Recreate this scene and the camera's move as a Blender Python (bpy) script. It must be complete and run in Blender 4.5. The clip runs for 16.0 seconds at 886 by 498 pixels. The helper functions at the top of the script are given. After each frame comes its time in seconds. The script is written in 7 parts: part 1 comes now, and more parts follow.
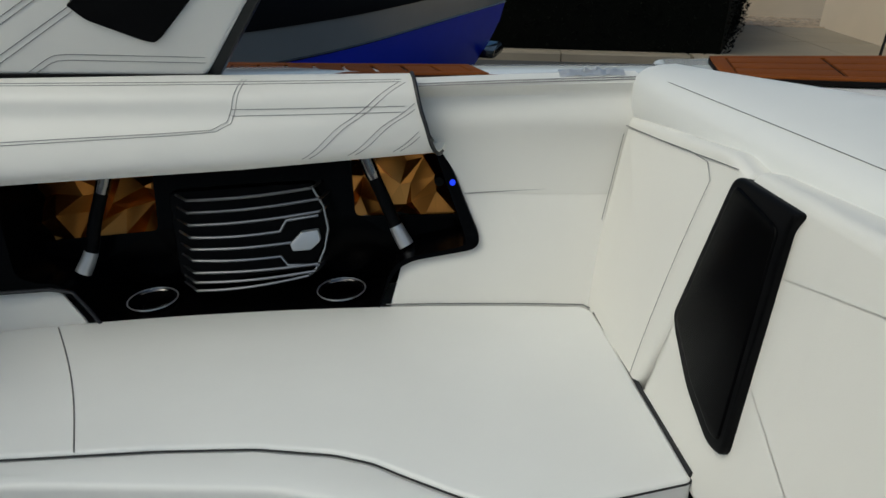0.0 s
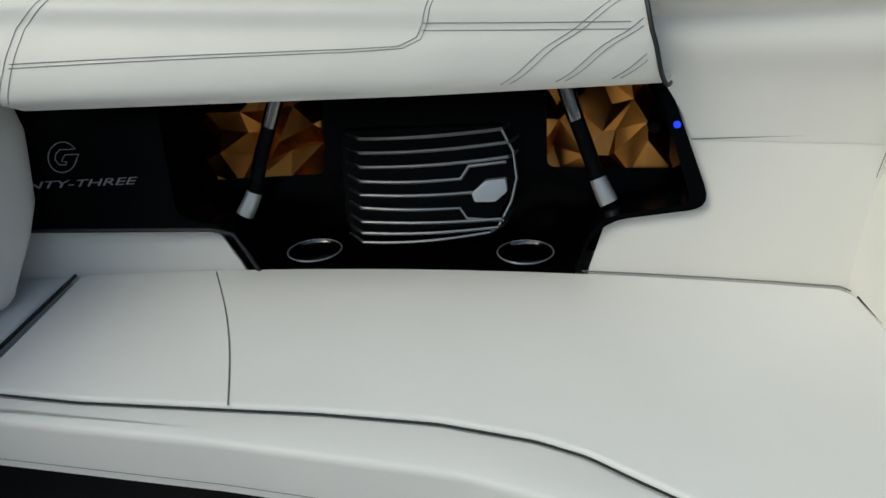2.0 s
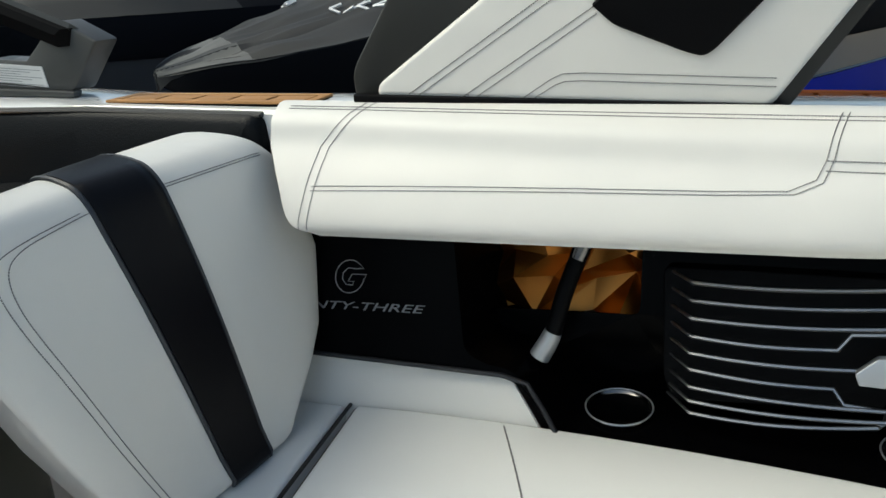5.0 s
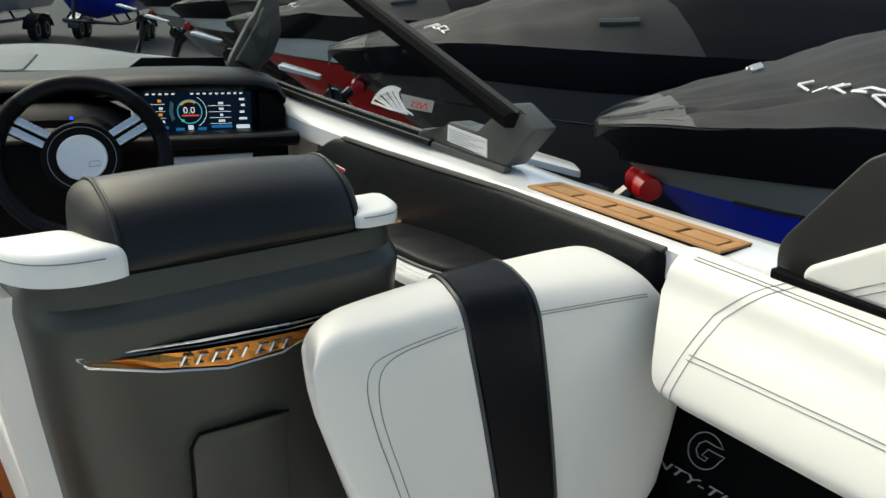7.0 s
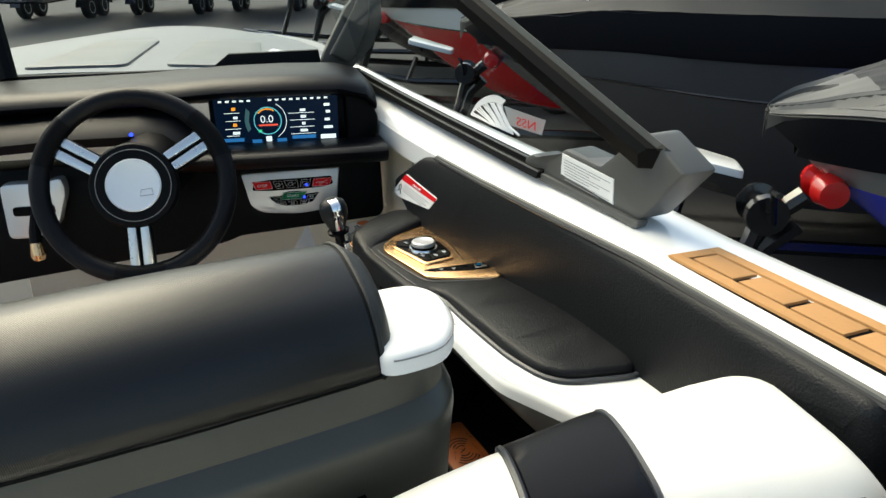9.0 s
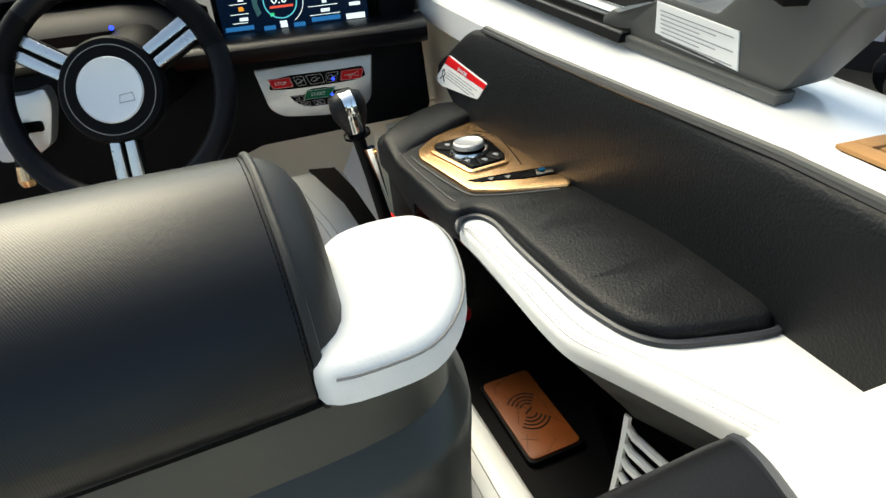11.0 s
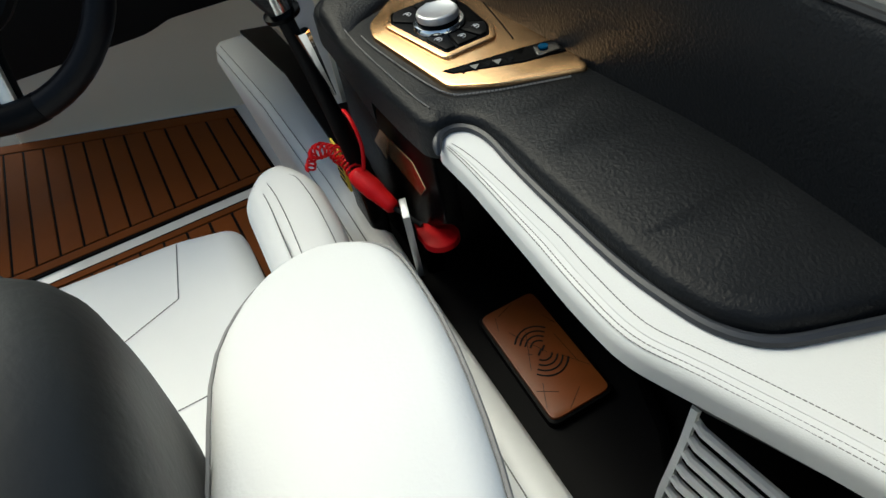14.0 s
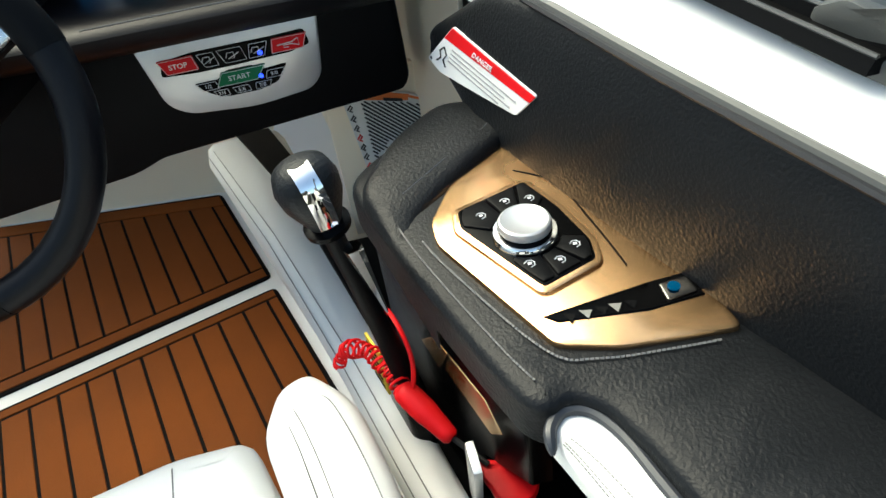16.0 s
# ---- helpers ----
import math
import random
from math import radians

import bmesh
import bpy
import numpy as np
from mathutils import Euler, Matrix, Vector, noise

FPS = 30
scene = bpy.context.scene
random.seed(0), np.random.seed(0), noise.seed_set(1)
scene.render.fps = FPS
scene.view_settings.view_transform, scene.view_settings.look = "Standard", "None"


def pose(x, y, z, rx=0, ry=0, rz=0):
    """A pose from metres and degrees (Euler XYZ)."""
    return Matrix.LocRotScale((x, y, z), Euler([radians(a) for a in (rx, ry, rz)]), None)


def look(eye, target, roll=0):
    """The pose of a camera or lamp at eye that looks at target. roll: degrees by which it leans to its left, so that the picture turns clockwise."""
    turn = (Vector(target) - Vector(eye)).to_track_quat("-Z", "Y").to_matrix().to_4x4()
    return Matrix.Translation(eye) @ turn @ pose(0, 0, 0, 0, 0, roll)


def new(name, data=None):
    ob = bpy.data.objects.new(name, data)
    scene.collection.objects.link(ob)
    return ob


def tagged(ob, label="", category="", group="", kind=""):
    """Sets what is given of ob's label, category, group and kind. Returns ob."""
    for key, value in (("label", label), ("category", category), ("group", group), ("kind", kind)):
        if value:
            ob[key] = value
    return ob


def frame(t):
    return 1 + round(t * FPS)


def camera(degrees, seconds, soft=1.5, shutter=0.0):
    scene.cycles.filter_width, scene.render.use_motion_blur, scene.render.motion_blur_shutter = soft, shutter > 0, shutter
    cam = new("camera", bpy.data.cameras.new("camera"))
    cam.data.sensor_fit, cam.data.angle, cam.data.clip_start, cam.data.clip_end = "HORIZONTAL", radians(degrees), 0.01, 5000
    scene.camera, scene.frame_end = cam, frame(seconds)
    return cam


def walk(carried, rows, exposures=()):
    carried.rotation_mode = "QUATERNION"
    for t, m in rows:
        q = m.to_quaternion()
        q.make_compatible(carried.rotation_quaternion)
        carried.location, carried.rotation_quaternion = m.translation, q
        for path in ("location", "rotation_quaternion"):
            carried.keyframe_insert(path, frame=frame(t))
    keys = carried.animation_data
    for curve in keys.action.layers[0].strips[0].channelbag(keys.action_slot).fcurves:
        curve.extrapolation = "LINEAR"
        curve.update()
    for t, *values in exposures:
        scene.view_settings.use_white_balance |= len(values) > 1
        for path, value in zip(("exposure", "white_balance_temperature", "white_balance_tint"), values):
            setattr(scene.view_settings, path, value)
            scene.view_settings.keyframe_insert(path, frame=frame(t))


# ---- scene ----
cam = camera(64.0, 16.0)
PATH = [
    (0, (0.106, 0.138, 1.151), (-0.037, 1.944, 0.304), -2.2),
    (0.5, (0.083, 0.138, 1.16), (-0.175, 1.93, 0.31), -3.5),
    (1, (0.044, 0.161, 1.131), (-0.297, 1.944, 0.293), -2.5),
    (1.5, (0.005, 0.233, 1.052), (-0.4, 2.01, 0.228), -2.0),
    (2, (-0.042, 0.289, 0.984), (-0.541, 2.043, 0.161), -3.5),
    (2.5, (-0.066, 0.332, 0.938), (-0.647, 2.074, 0.146), -6.5),
    (3, (-0.097, 0.374, 0.931), (-0.714, 2.127, 0.191), -8.3),
    (3.2, (-0.128, 0.391, 0.93), (-0.741, 2.152, 0.207), -7.7),
    (5.3, (-0.308, 0.507, 1.106), (-1.447, 2.006, 0.431), -5.2),
    (5.5, (-0.329, 0.514, 1.127), (-1.51, 1.984, 0.46), -4.2),
    (6, (-0.369, 0.552, 1.185), (-1.71, 1.885, 0.533), -0.7),
    (6.5, (-0.365, 0.576, 1.216), (-1.963, 1.612, 0.605), 1.1),
    (7, (-0.346, 0.596, 1.223), (-2.109, 1.335, 0.633), 1.1),
    (7.5, (-0.384, 0.631, 1.236), (-2.206, 1.216, 0.653), 1.6),
    (8, (-0.476, 0.687, 1.27), (-2.323, 1.169, 0.673), 0.6),
    (8.2, (-0.53, 0.711, 1.276), (-2.381, 1.159, 0.664), -0.4),
    (10.3, (-0.874, 0.875, 1.211), (-2.689, 1.047, 0.387), -2.9),
    (10.5, (-0.906, 0.88, 1.193), (-2.709, 1.022, 0.34), -4.5),
    (11, (-0.971, 0.893, 1.173), (-2.743, 0.973, 0.249), -6.8),
    (11.5, (-1.029, 0.905, 1.141), (-2.76, 0.973, 0.141), -7.8),
    (12, (-1.067, 0.907, 1.121), (-2.727, 0.968, 0.006), -7.9),
    (12.5, (-1.096, 0.91, 1.118), (-2.703, 0.96, -0.072), -7.9),
    (13, (-1.123, 0.905, 1.117), (-2.694, 0.958, -0.12), -8.4),
    (13.5, (-1.158, 0.908, 1.133), (-2.691, 0.958, -0.151), -10.4),
    (14, (-1.221, 0.91, 1.144), (-2.713, 0.981, -0.185), -12.3),
    (14.5, (-1.267, 0.887, 1.144), (-2.777, 1.052, -0.157), -11.3),
    (15, (-1.352, 0.883, 1.17), (-2.871, 1.074, -0.117), -10.6),
    (15.5, (-1.423, 0.872, 1.189), (-2.951, 1.059, -0.088), -10.4),
    (16, (-1.478, 0.871, 1.19), (-3.025, 1.044, -0.066), -9.5),
]

# The boat stands a little bow-down against its own level lines.
BOAT = pose(0, 0, 0, 0, -3.8, 0)
walk(cam, [(t, BOAT @ look(eye, target, roll)) for t, eye, target, roll in PATH],
     exposures=[(0, -1.22, 6150, -2), (2.0, -1.08, 6150, -2), (3.2, -0.80, 6150, -3), (5.5, -0.42, 6400, -3), (6.5, -0.34, 6550, -3), (8, 0.35, 6950, -3), (10.5, 0.52, 6950, -3), (13, 0.0, 6650, -3), (14.5, -0.38, 6250, -5), (15.3, 0.45, 6450, -6), (16, 0.87, 6550, -6)])

# ---- world and sun ----
SUN_ELEV, SUN_AZ = 51.0, 210.0   # degrees; azimuth of the place the light comes from, from +x towards +y
world = bpy.data.worlds.new("sky")
scene.world = world
world.use_nodes = True
wn = world.node_tree
wn.nodes.clear()
sky = wn.nodes.new("ShaderNodeTexSky")
sky.sky_type, sky.sun_disc = "NISHITA", False
sky.sun_elevation, sky.sun_rotation = radians(SUN_ELEV), radians(90 - SUN_AZ)
sky.dust_density, sky.ozone_density = 5.0, 1.0
bgn = wn.nodes.new("ShaderNodeBackground")
bgn.inputs["Strength"].default_value = 0.225
won = wn.nodes.new("ShaderNodeOutputWorld")
wn.links.new(sky.outputs[0], bgn.inputs[0])
wn.links.new(bgn.outputs[0], won.inputs[0])
sun = new("sun", bpy.data.lights.new("sun", "SUN"))
sun.data.energy, sun.data.angle, sun.data.color = 1.5, radians(40.0), (1.0, 0.93, 0.82)
sa, se = radians(SUN_AZ), radians(SUN_ELEV)
sun.matrix_world = look((20 * math.cos(sa), 20 * math.sin(sa), 20 * math.tan(se)), (0, 0, 0))


# ---- materials ----
def material(name, base, rough=0.5, metal=0.0, vary=0.12, size=3.0, grain=0.0, grain_size=400.0, spec=0.5, coat=0.0, island=0.0):
    """A surface with slow stains (size, per metre) and a fine grain (bump strength, per metre)."""
    m = bpy.data.materials.new(name)
    m.use_nodes = True
    n, l = m.node_tree.nodes, m.node_tree.links
    b = n["Principled BSDF"]
    b.inputs["Metallic"].default_value = metal
    b.inputs["Specular IOR Level"].default_value = spec
    b.inputs["Coat Weight"].default_value = coat
    b.inputs["Coat Roughness"].default_value = 0.05
    tc = n.new("ShaderNodeTexCoord")
    slow = n.new("ShaderNodeTexNoise")
    slow.inputs["Scale"].default_value, slow.inputs["Detail"].default_value = size, 5.0
    l.new(tc.outputs["Object"], slow.inputs["Vector"])
    ramp = n.new("ShaderNodeMapRange")
    ramp.inputs["From Min"].default_value, ramp.inputs["From Max"].default_value = 0.3, 0.7
    ramp.inputs["To Min"].default_value, ramp.inputs["To Max"].default_value = 1 - vary, 1 + vary * 0.4
    l.new(slow.outputs["Fac"], ramp.inputs["Value"])
    val = ramp.outputs["Result"]
    if island:
        geo = n.new("ShaderNodeNewGeometry")
        inf = n.new("ShaderNodeObjectInfo")
        add = n.new("ShaderNodeMath")
        add.operation = "ADD"
        l.new(geo.outputs["Random Per Island"], add.inputs[0])
        l.new(inf.outputs["Random"], add.inputs[1])
        half = n.new("ShaderNodeMapRange")
        half.inputs["From Max"].default_value = 2.0
        half.inputs["To Min"].default_value, half.inputs["To Max"].default_value = 1 - island, 1 + island
        l.new(add.outputs[0], half.inputs["Value"])
        mul = n.new("ShaderNodeMath")
        mul.operation = "MULTIPLY"
        l.new(val, mul.inputs[0])
        l.new(half.outputs["Result"], mul.inputs[1])
        val = mul.outputs[0]
    vm = n.new("ShaderNodeVectorMath")
    vm.operation = "SCALE"
    vm.inputs[0].default_value = base
    l.new(val, vm.inputs["Scale"])
    l.new(vm.outputs["Vector"], b.inputs["Base Color"])
    rr = n.new("ShaderNodeMapRange")
    rr.inputs["To Min"].default_value, rr.inputs["To Max"].default_value = rough * 0.85, min(1.0, rough * 1.15)
    l.new(slow.outputs["Fac"], rr.inputs["Value"])
    l.new(rr.outputs["Result"], b.inputs["Roughness"])
    if grain:
        fine = n.new("ShaderNodeTexNoise")
        fine.inputs["Scale"].default_value, fine.inputs["Detail"].default_value = grain_size, 3.0
        l.new(tc.outputs["Object"], fine.inputs["Vector"])
        bump = n.new("ShaderNodeBump")
        bump.inputs["Strength"].default_value, bump.inputs["Distance"].default_value = grain, 0.002
        l.new(fine.outputs["Fac"], bump.inputs["Height"])
        l.new(bump.outputs["Normal"], b.inputs["Normal"])
    return m


def add_wave(m, size, strength, axis, distance=0.001):
    """A woven diagonal rib in a material's relief."""
    n, l = m.node_tree.nodes, m.node_tree.links
    b = n["Principled BSDF"]
    tc = n.new("ShaderNodeTexCoord")
    mp = n.new("ShaderNodeMapping")
    mp.inputs["Rotation"].default_value = axis
    w = n.new("ShaderNodeTexWave")
    w.inputs["Scale"].default_value, w.inputs["Distortion"].default_value = size, 0.3
    bump = n.new("ShaderNodeBump")
    bump.inputs["Strength"].default_value, bump.inputs["Distance"].default_value = strength, distance
    l.new(tc.outputs["Object"], mp.inputs["Vector"])
    l.new(mp.outputs["Vector"], w.inputs["Vector"])
    l.new(w.outputs["Fac"], bump.inputs["Height"])
    if b.inputs["Normal"].links:
        l.new(b.inputs["Normal"].links[0].from_socket, bump.inputs["Normal"])
    l.new(bump.outputs["Normal"], b.inputs["Normal"])
    return m


def add_soft(m, size, strength, distance):
    """Slow soft unevenness of stuffed vinyl."""
    n, l = m.node_tree.nodes, m.node_tree.links
    b = n["Principled BSDF"]
    tc = n.new("ShaderNodeTexCoord")
    no = n.new("ShaderNodeTexNoise")
    no.inputs["Scale"].default_value, no.inputs["Detail"].default_value = size, 2.0
    bump = n.new("ShaderNodeBump")
    bump.inputs["Strength"].default_value, bump.inputs["Distance"].default_value = strength, distance
    l.new(tc.outputs["Object"], no.inputs["Vector"])
    l.new(no.outputs["Fac"], bump.inputs["Height"])
    if b.inputs["Normal"].links:
        l.new(b.inputs["Normal"].links[0].from_socket, bump.inputs["Normal"])
    l.new(bump.outputs["Normal"], b.inputs["Normal"])
    return m


def glow(name, col, strength):
    m = bpy.data.materials.new(name)
    m.use_nodes = True
    b = m.node_tree.nodes["Principled BSDF"]
    b.inputs["Base Color"].default_value = (*col, 1)
    b.inputs["Emission Color"].default_value = (*col, 1)
    b.inputs["Emission Strength"].default_value = strength
    b.inputs["Specular IOR Level"].default_value = 0.08
    b.inputs["Roughness"].default_value = 0.25
    return m


WHITE = add_soft(material("white_vinyl", (0.75, 0.735, 0.69), 0.42, vary=0.05, size=2.0, grain=0.10, grain_size=700), 11, 0.25, 0.012)
WHITE_SOFT = add_soft(material("white_vinyl_cool", (0.72, 0.725, 0.71), 0.45, vary=0.05, size=2.5, grain=0.10, grain_size=700), 9, 0.22, 0.012)
DARK = material("charcoal_leather", (0.0075, 0.0085, 0.0100), 0.42, vary=0.15, size=3.0, grain=0.42, grain_size=340, spec=0.16)
DARK_SMOOTH = material("black_vinyl", (0.0045, 0.0045, 0.006), 0.38, vary=0.15, size=4.0, grain=0.12, grain_size=500, spec=0.14)
WEAVE = add_wave(material("charcoal_woven_vinyl", (0.0032, 0.0032, 0.0030), 0.30, vary=0.1, size=3.0, grain=0.05, grain_size=500, spec=0.36), 260, 0.10, (0.0, 0.0, 0.75))
for inlet, value in (("Sheen Weight", 0.10), ("Sheen Roughness", 0.36), ("Sheen Tint", (1.0, 0.93, 0.80, 1.0))):
    WEAVE.node_tree.nodes["Principled BSDF"].inputs[inlet].default_value = value
LEATHER = material("soft_grey_leather", (0.011, 0.0115, 0.0105), 0.5, vary=0.15, size=12.0, grain=0.10, grain_size=260, spec=0.4)
DARK_STEEL = material("dark_polished_steel", (0.22, 0.21, 0.20), 0.16, metal=1.0, vary=0.1, size=20.0)
BLACK = material("black_gloss_panel", (0.0015, 0.0015, 0.0018), 0.25, vary=0.2, spec=0.04)
BLACK_MATT = material("black_plastic", (0.0025, 0.0025, 0.003), 0.5, vary=0.2, grain=0.1, grain_size=600, spec=0.08)
PIPING = material("black_piping", (0.008, 0.008, 0.01), 0.5, vary=0.1)
GREY_PIPING = material("grey_piping", (0.026, 0.029, 0.036), 0.45, vary=0.1)
THREAD_DARK = material("slate_thread", (0.11, 0.113, 0.12), 0.8, vary=0.1)
THREAD = material("grey_thread", (0.21, 0.205, 0.20), 0.8, vary=0.1)
GEL = material("white_gelcoat", (0.83, 0.83, 0.82), 0.12, vary=0.02, size=1.0, coat=0.6)
GEL_GREY = material("beige_gelcoat", (0.85, 0.75, 0.57), 0.3, vary=0.05, size=2.0)
SHELL = material("olive_grey_shell", (0.036, 0.037, 0.029), 0.38, vary=0.08, size=3.0, grain=0.05, grain_size=300)
GREY = material("painted_grey_metal", (0.07, 0.07, 0.066), 0.42, vary=0.06, size=4.0, grain=0.08, grain_size=900)
TOWER = material("dark_tower_frame", (0.014, 0.0145, 0.013), 0.42, vary=0.08, size=3.0, grain=0.06, grain_size=700)
GOLD = material("copper_gold_metal", (0.52, 0.22, 0.050), 0.28, metal=1.0, vary=0.12, size=8.0, island=0.5)
GOLD_FLAT = material("brushed_copper_panel", (0.88, 0.54, 0.27), 0.26, metal=1.0, vary=0.06, size=6.0)
TEAK = material("tan_foam_decking", (0.43, 0.22, 0.075), 0.75, vary=0.14, size=5.0, grain=0.4, grain_size=300, island=0.05)
TEAK_DARK = material("brown_foam_decking", (0.165, 0.046, 0.008), 0.75, vary=0.14, size=5.0, grain=0.4, grain_size=300, island=0.06, spec=0.1)
COPPER_PAD = material("copper_brown_pad", (0.21, 0.054, 0.009), 0.45, vary=0.2, size=18.0, grain=0.1, grain_size=200)
CAULK = material("black_caulk", (0.006, 0.005, 0.005), 0.8, vary=0.1, spec=0.06)
STEEL = material("brushed_steel", (0.62, 0.62, 0.62), 0.28, metal=1.0, vary=0.08, size=20.0)
GRILLE_STEEL = material("dull_grille_steel", (0.36, 0.36, 0.36), 0.36, metal=1.0, vary=0.12, size=14.0)
SMOKED = material("grey_hatch_acrylic", (0.11, 0.115, 0.12), 0.35, vary=0.05, spec=0.4)
WHITE_COVER = material("white_fabric_cover", (0.42, 0.43, 0.43), 0.7, vary=0.1, size=2.0, grain=0.4, grain_size=18)
CHROME = material("chrome", (0.85, 0.85, 0.86), 0.06, metal=1.0, vary=0.02)
SILVER = material("satin_silver", (0.55, 0.56, 0.57), 0.35, metal=0.6, vary=0.06)
PALE = material("pale_silver_disc", (0.66, 0.68, 0.70), 0.3, metal=0.3, vary=0.05)
RED = material("red_plastic", (0.72, 0.006, 0.012), 0.45, vary=0.1, spec=0.2)
RED_KEY = material("red_key", (0.62, 0.006, 0.012), 0.5, vary=0.05, spec=0.15)
GREEN_KEY = material("green_key", (0.01, 0.15, 0.06), 0.5, vary=0.05, spec=0.15)
LABEL_W = material("white_label", (0.78, 0.78, 0.76), 0.5, vary=0.04)
INK = material("dark_ink", (0.025, 0.025, 0.025), 0.7, vary=0.1, spec=0.1)
GREY_PRINT = material("grey_print", (0.33, 0.33, 0.34), 0.6, vary=0.1)
ORANGE = material("orange_label", (0.65, 0.16, 0.03), 0.5, vary=0.05)
YELLOW = material("yellow_label", (0.75, 0.55, 0.05), 0.5, vary=0.05)
LETTER = material("white_lettering", (0.75, 0.75, 0.75), 0.5, vary=0.05)
OUTLINE = material("grey_engraving", (0.22, 0.22, 0.23), 0.4, vary=0.05)
BLUE_LED = glow("blue_led", (0.02, 0.05, 1.0), 2.2)
SCREEN = glow("screen_glass", (0.002, 0.007, 0.022), 0.5)
S_WHITE, S_CYAN, S_ORANGE, S_BLUE, S_RED, S_GREEN = (glow("screen_" + k, c, 0.8) for k, c in (
    ("white", (0.75, 0.8, 0.85)), ("cyan", (0.1, 0.45, 0.55)), ("orange", (0.9, 0.3, 0.03)), ("blue", (0.02, 0.12, 0.32)), ("red", (0.7, 0.08, 0.05)), ("green", (0.05, 0.55, 0.2))))
COVER = material("grey_boat_cover", (0.030, 0.031, 0.032), 0.7, vary=0.22, size=1.5, grain=0.9, grain_size=7, spec=0.3)
COVER_DARK = material("black_boat_cover", (0.006, 0.0065, 0.009), 0.65, vary=0.2, size=1.5, grain=0.5, grain_size=9, spec=0.12)
COVER_PALE = material("pale_grey_cover", (0.10, 0.102, 0.10), 0.7, vary=0.15, size=2.0, grain=0.5, grain_size=18)
HULL_GREY = material("grey_hull_gelcoat", (0.22, 0.22, 0.215), 0.25, vary=0.05, coat=0.3)
# Grey hull gelcoat with the second boat's shade put into its colour.
HULL_SHADED = material("shaded_grey_hull_gelcoat", (0.055, 0.055, 0.056), 0.25, vary=0.06, coat=0.3)
HULL_BLUE = material("blue_hull_gelcoat", (0.004, 0.03, 0.70), 0.25, vary=0.05, spec=0.3, coat=0.1)
HULL_RED = material("red_hull_gelcoat", (0.62, 0.010, 0.012), 0.2, vary=0.05, coat=0.4)
HULL_WHITE = material("white_hull_gelcoat", (0.72, 0.72, 0.70), 0.2, vary=0.04, coat=0.4)
HULL_BLACK = material("black_hull_gelcoat", (0.008, 0.008, 0.009), 0.2, vary=0.1, coat=0.3)
ASPHALT = material("asphalt", (0.05, 0.051, 0.052), 0.9, vary=0.25, size=0.6, grain=0.8, grain_size=90)
CONCRETE = material("concrete", (0.25, 0.21, 0.155), 0.85, vary=0.15, size=1.2, grain=0.4, grain_size=60)
STUCCO = material("tan_stucco", (0.62, 0.52, 0.40), 0.9, vary=0.06, size=1.0, grain=0.5, grain_size=120)
GRAVEL = material("river_gravel", (0.30, 0.23, 0.16), 0.9, vary=0.3, size=6.0, grain=0.5, grain_size=80, island=0.35)
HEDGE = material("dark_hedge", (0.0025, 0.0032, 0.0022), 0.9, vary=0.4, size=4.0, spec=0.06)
RUBBER = material("tyre_rubber", (0.012, 0.012, 0.012), 0.8, vary=0.2)

GLASS = bpy.data.materials.new("clear_glass")
GLASS.use_nodes = True
gn, gl = GLASS.node_tree.nodes, GLASS.node_tree.links
gn.clear()
g_out, g_mix, g_tr, g_gl, g_fr = (gn.new("ShaderNode" + k) for k in ("OutputMaterial", "MixShader", "BsdfTransparent", "BsdfGlossy", "Fresnel"))
g_tr.inputs["Color"].default_value = (0.70, 0.74, 0.75, 1)
g_gl.inputs["Roughness"].default_value = 0.02
g_fr.inputs["IOR"].default_value = 1.14
gl.new(g_fr.outputs[0], g_mix.inputs[0])
gl.new(g_tr.outputs[0], g_mix.inputs[1])
gl.new(g_gl.outputs[0], g_mix.inputs[2])
gl.new(g_mix.outputs[0], g_out.inputs[0])


# ---- helpers of this scene ----
def thing(name, label="", category="", group="", kind="", base=(0, 0, 0), boat=True):
    ob = new(name)
    ob.location = (BOAT @ Vector(base)) if boat else Vector(base)
    ob["on_boat"] = 1 if boat else 0
    return tagged(ob, label, category, group, kind)


def finish(name, bm, mat, angle=35, boat=True):
    bmesh.ops.remove_doubles(bm, verts=bm.verts, dist=1e-6)
    bmesh.ops.recalc_face_normals(bm, faces=bm.faces)
    if boat:
        bm.transform(BOAT)
    me = bpy.data.meshes.new(name)
    bm.to_mesh(me)
    bm.free()
    me.materials.append(mat)
    me.polygons.foreach_set("use_smooth", [True] * len(me.polygons))
    me.set_sharp_from_angle(angle=radians(angle))
    return new(name, me)


def part(name, bm, mat, parent, label="", angle=35):
    root = parent
    while root.parent:
        root = root.parent
    boat = bool(root["on_boat"])
    ob = finish(name, bm, mat, angle, boat)
    ob.parent = parent
    ob.matrix_parent_inverse = Matrix.Translation(-root.location) if parent is root else Matrix()
    if label:
        ob["label"] = label
    return ob


def setting(name, bm, mat, label="", category="", angle=35, boat=True):
    return tagged(finish(name, bm, mat, angle, boat), label, category, "", "structure")


def curve_of(xs, ys, deg=3):
    c = np.polyfit(xs, ys, deg)
    return lambda x: float(np.polyval(c, x))


def lerp(xs, ys):
    return lambda x: float(np.interp(x, xs, ys))


def frame_map(o, u, v):
    o, u, v = Vector(o), Vector(u).normalized(), Vector(v).normalized()
    n = u.cross(v)
    return lambda a, b, h=0.0: o + u * a + v * b + n * h


def flat(z):
    return lambda a, b, h=0.0: Vector((a, b, z + h))


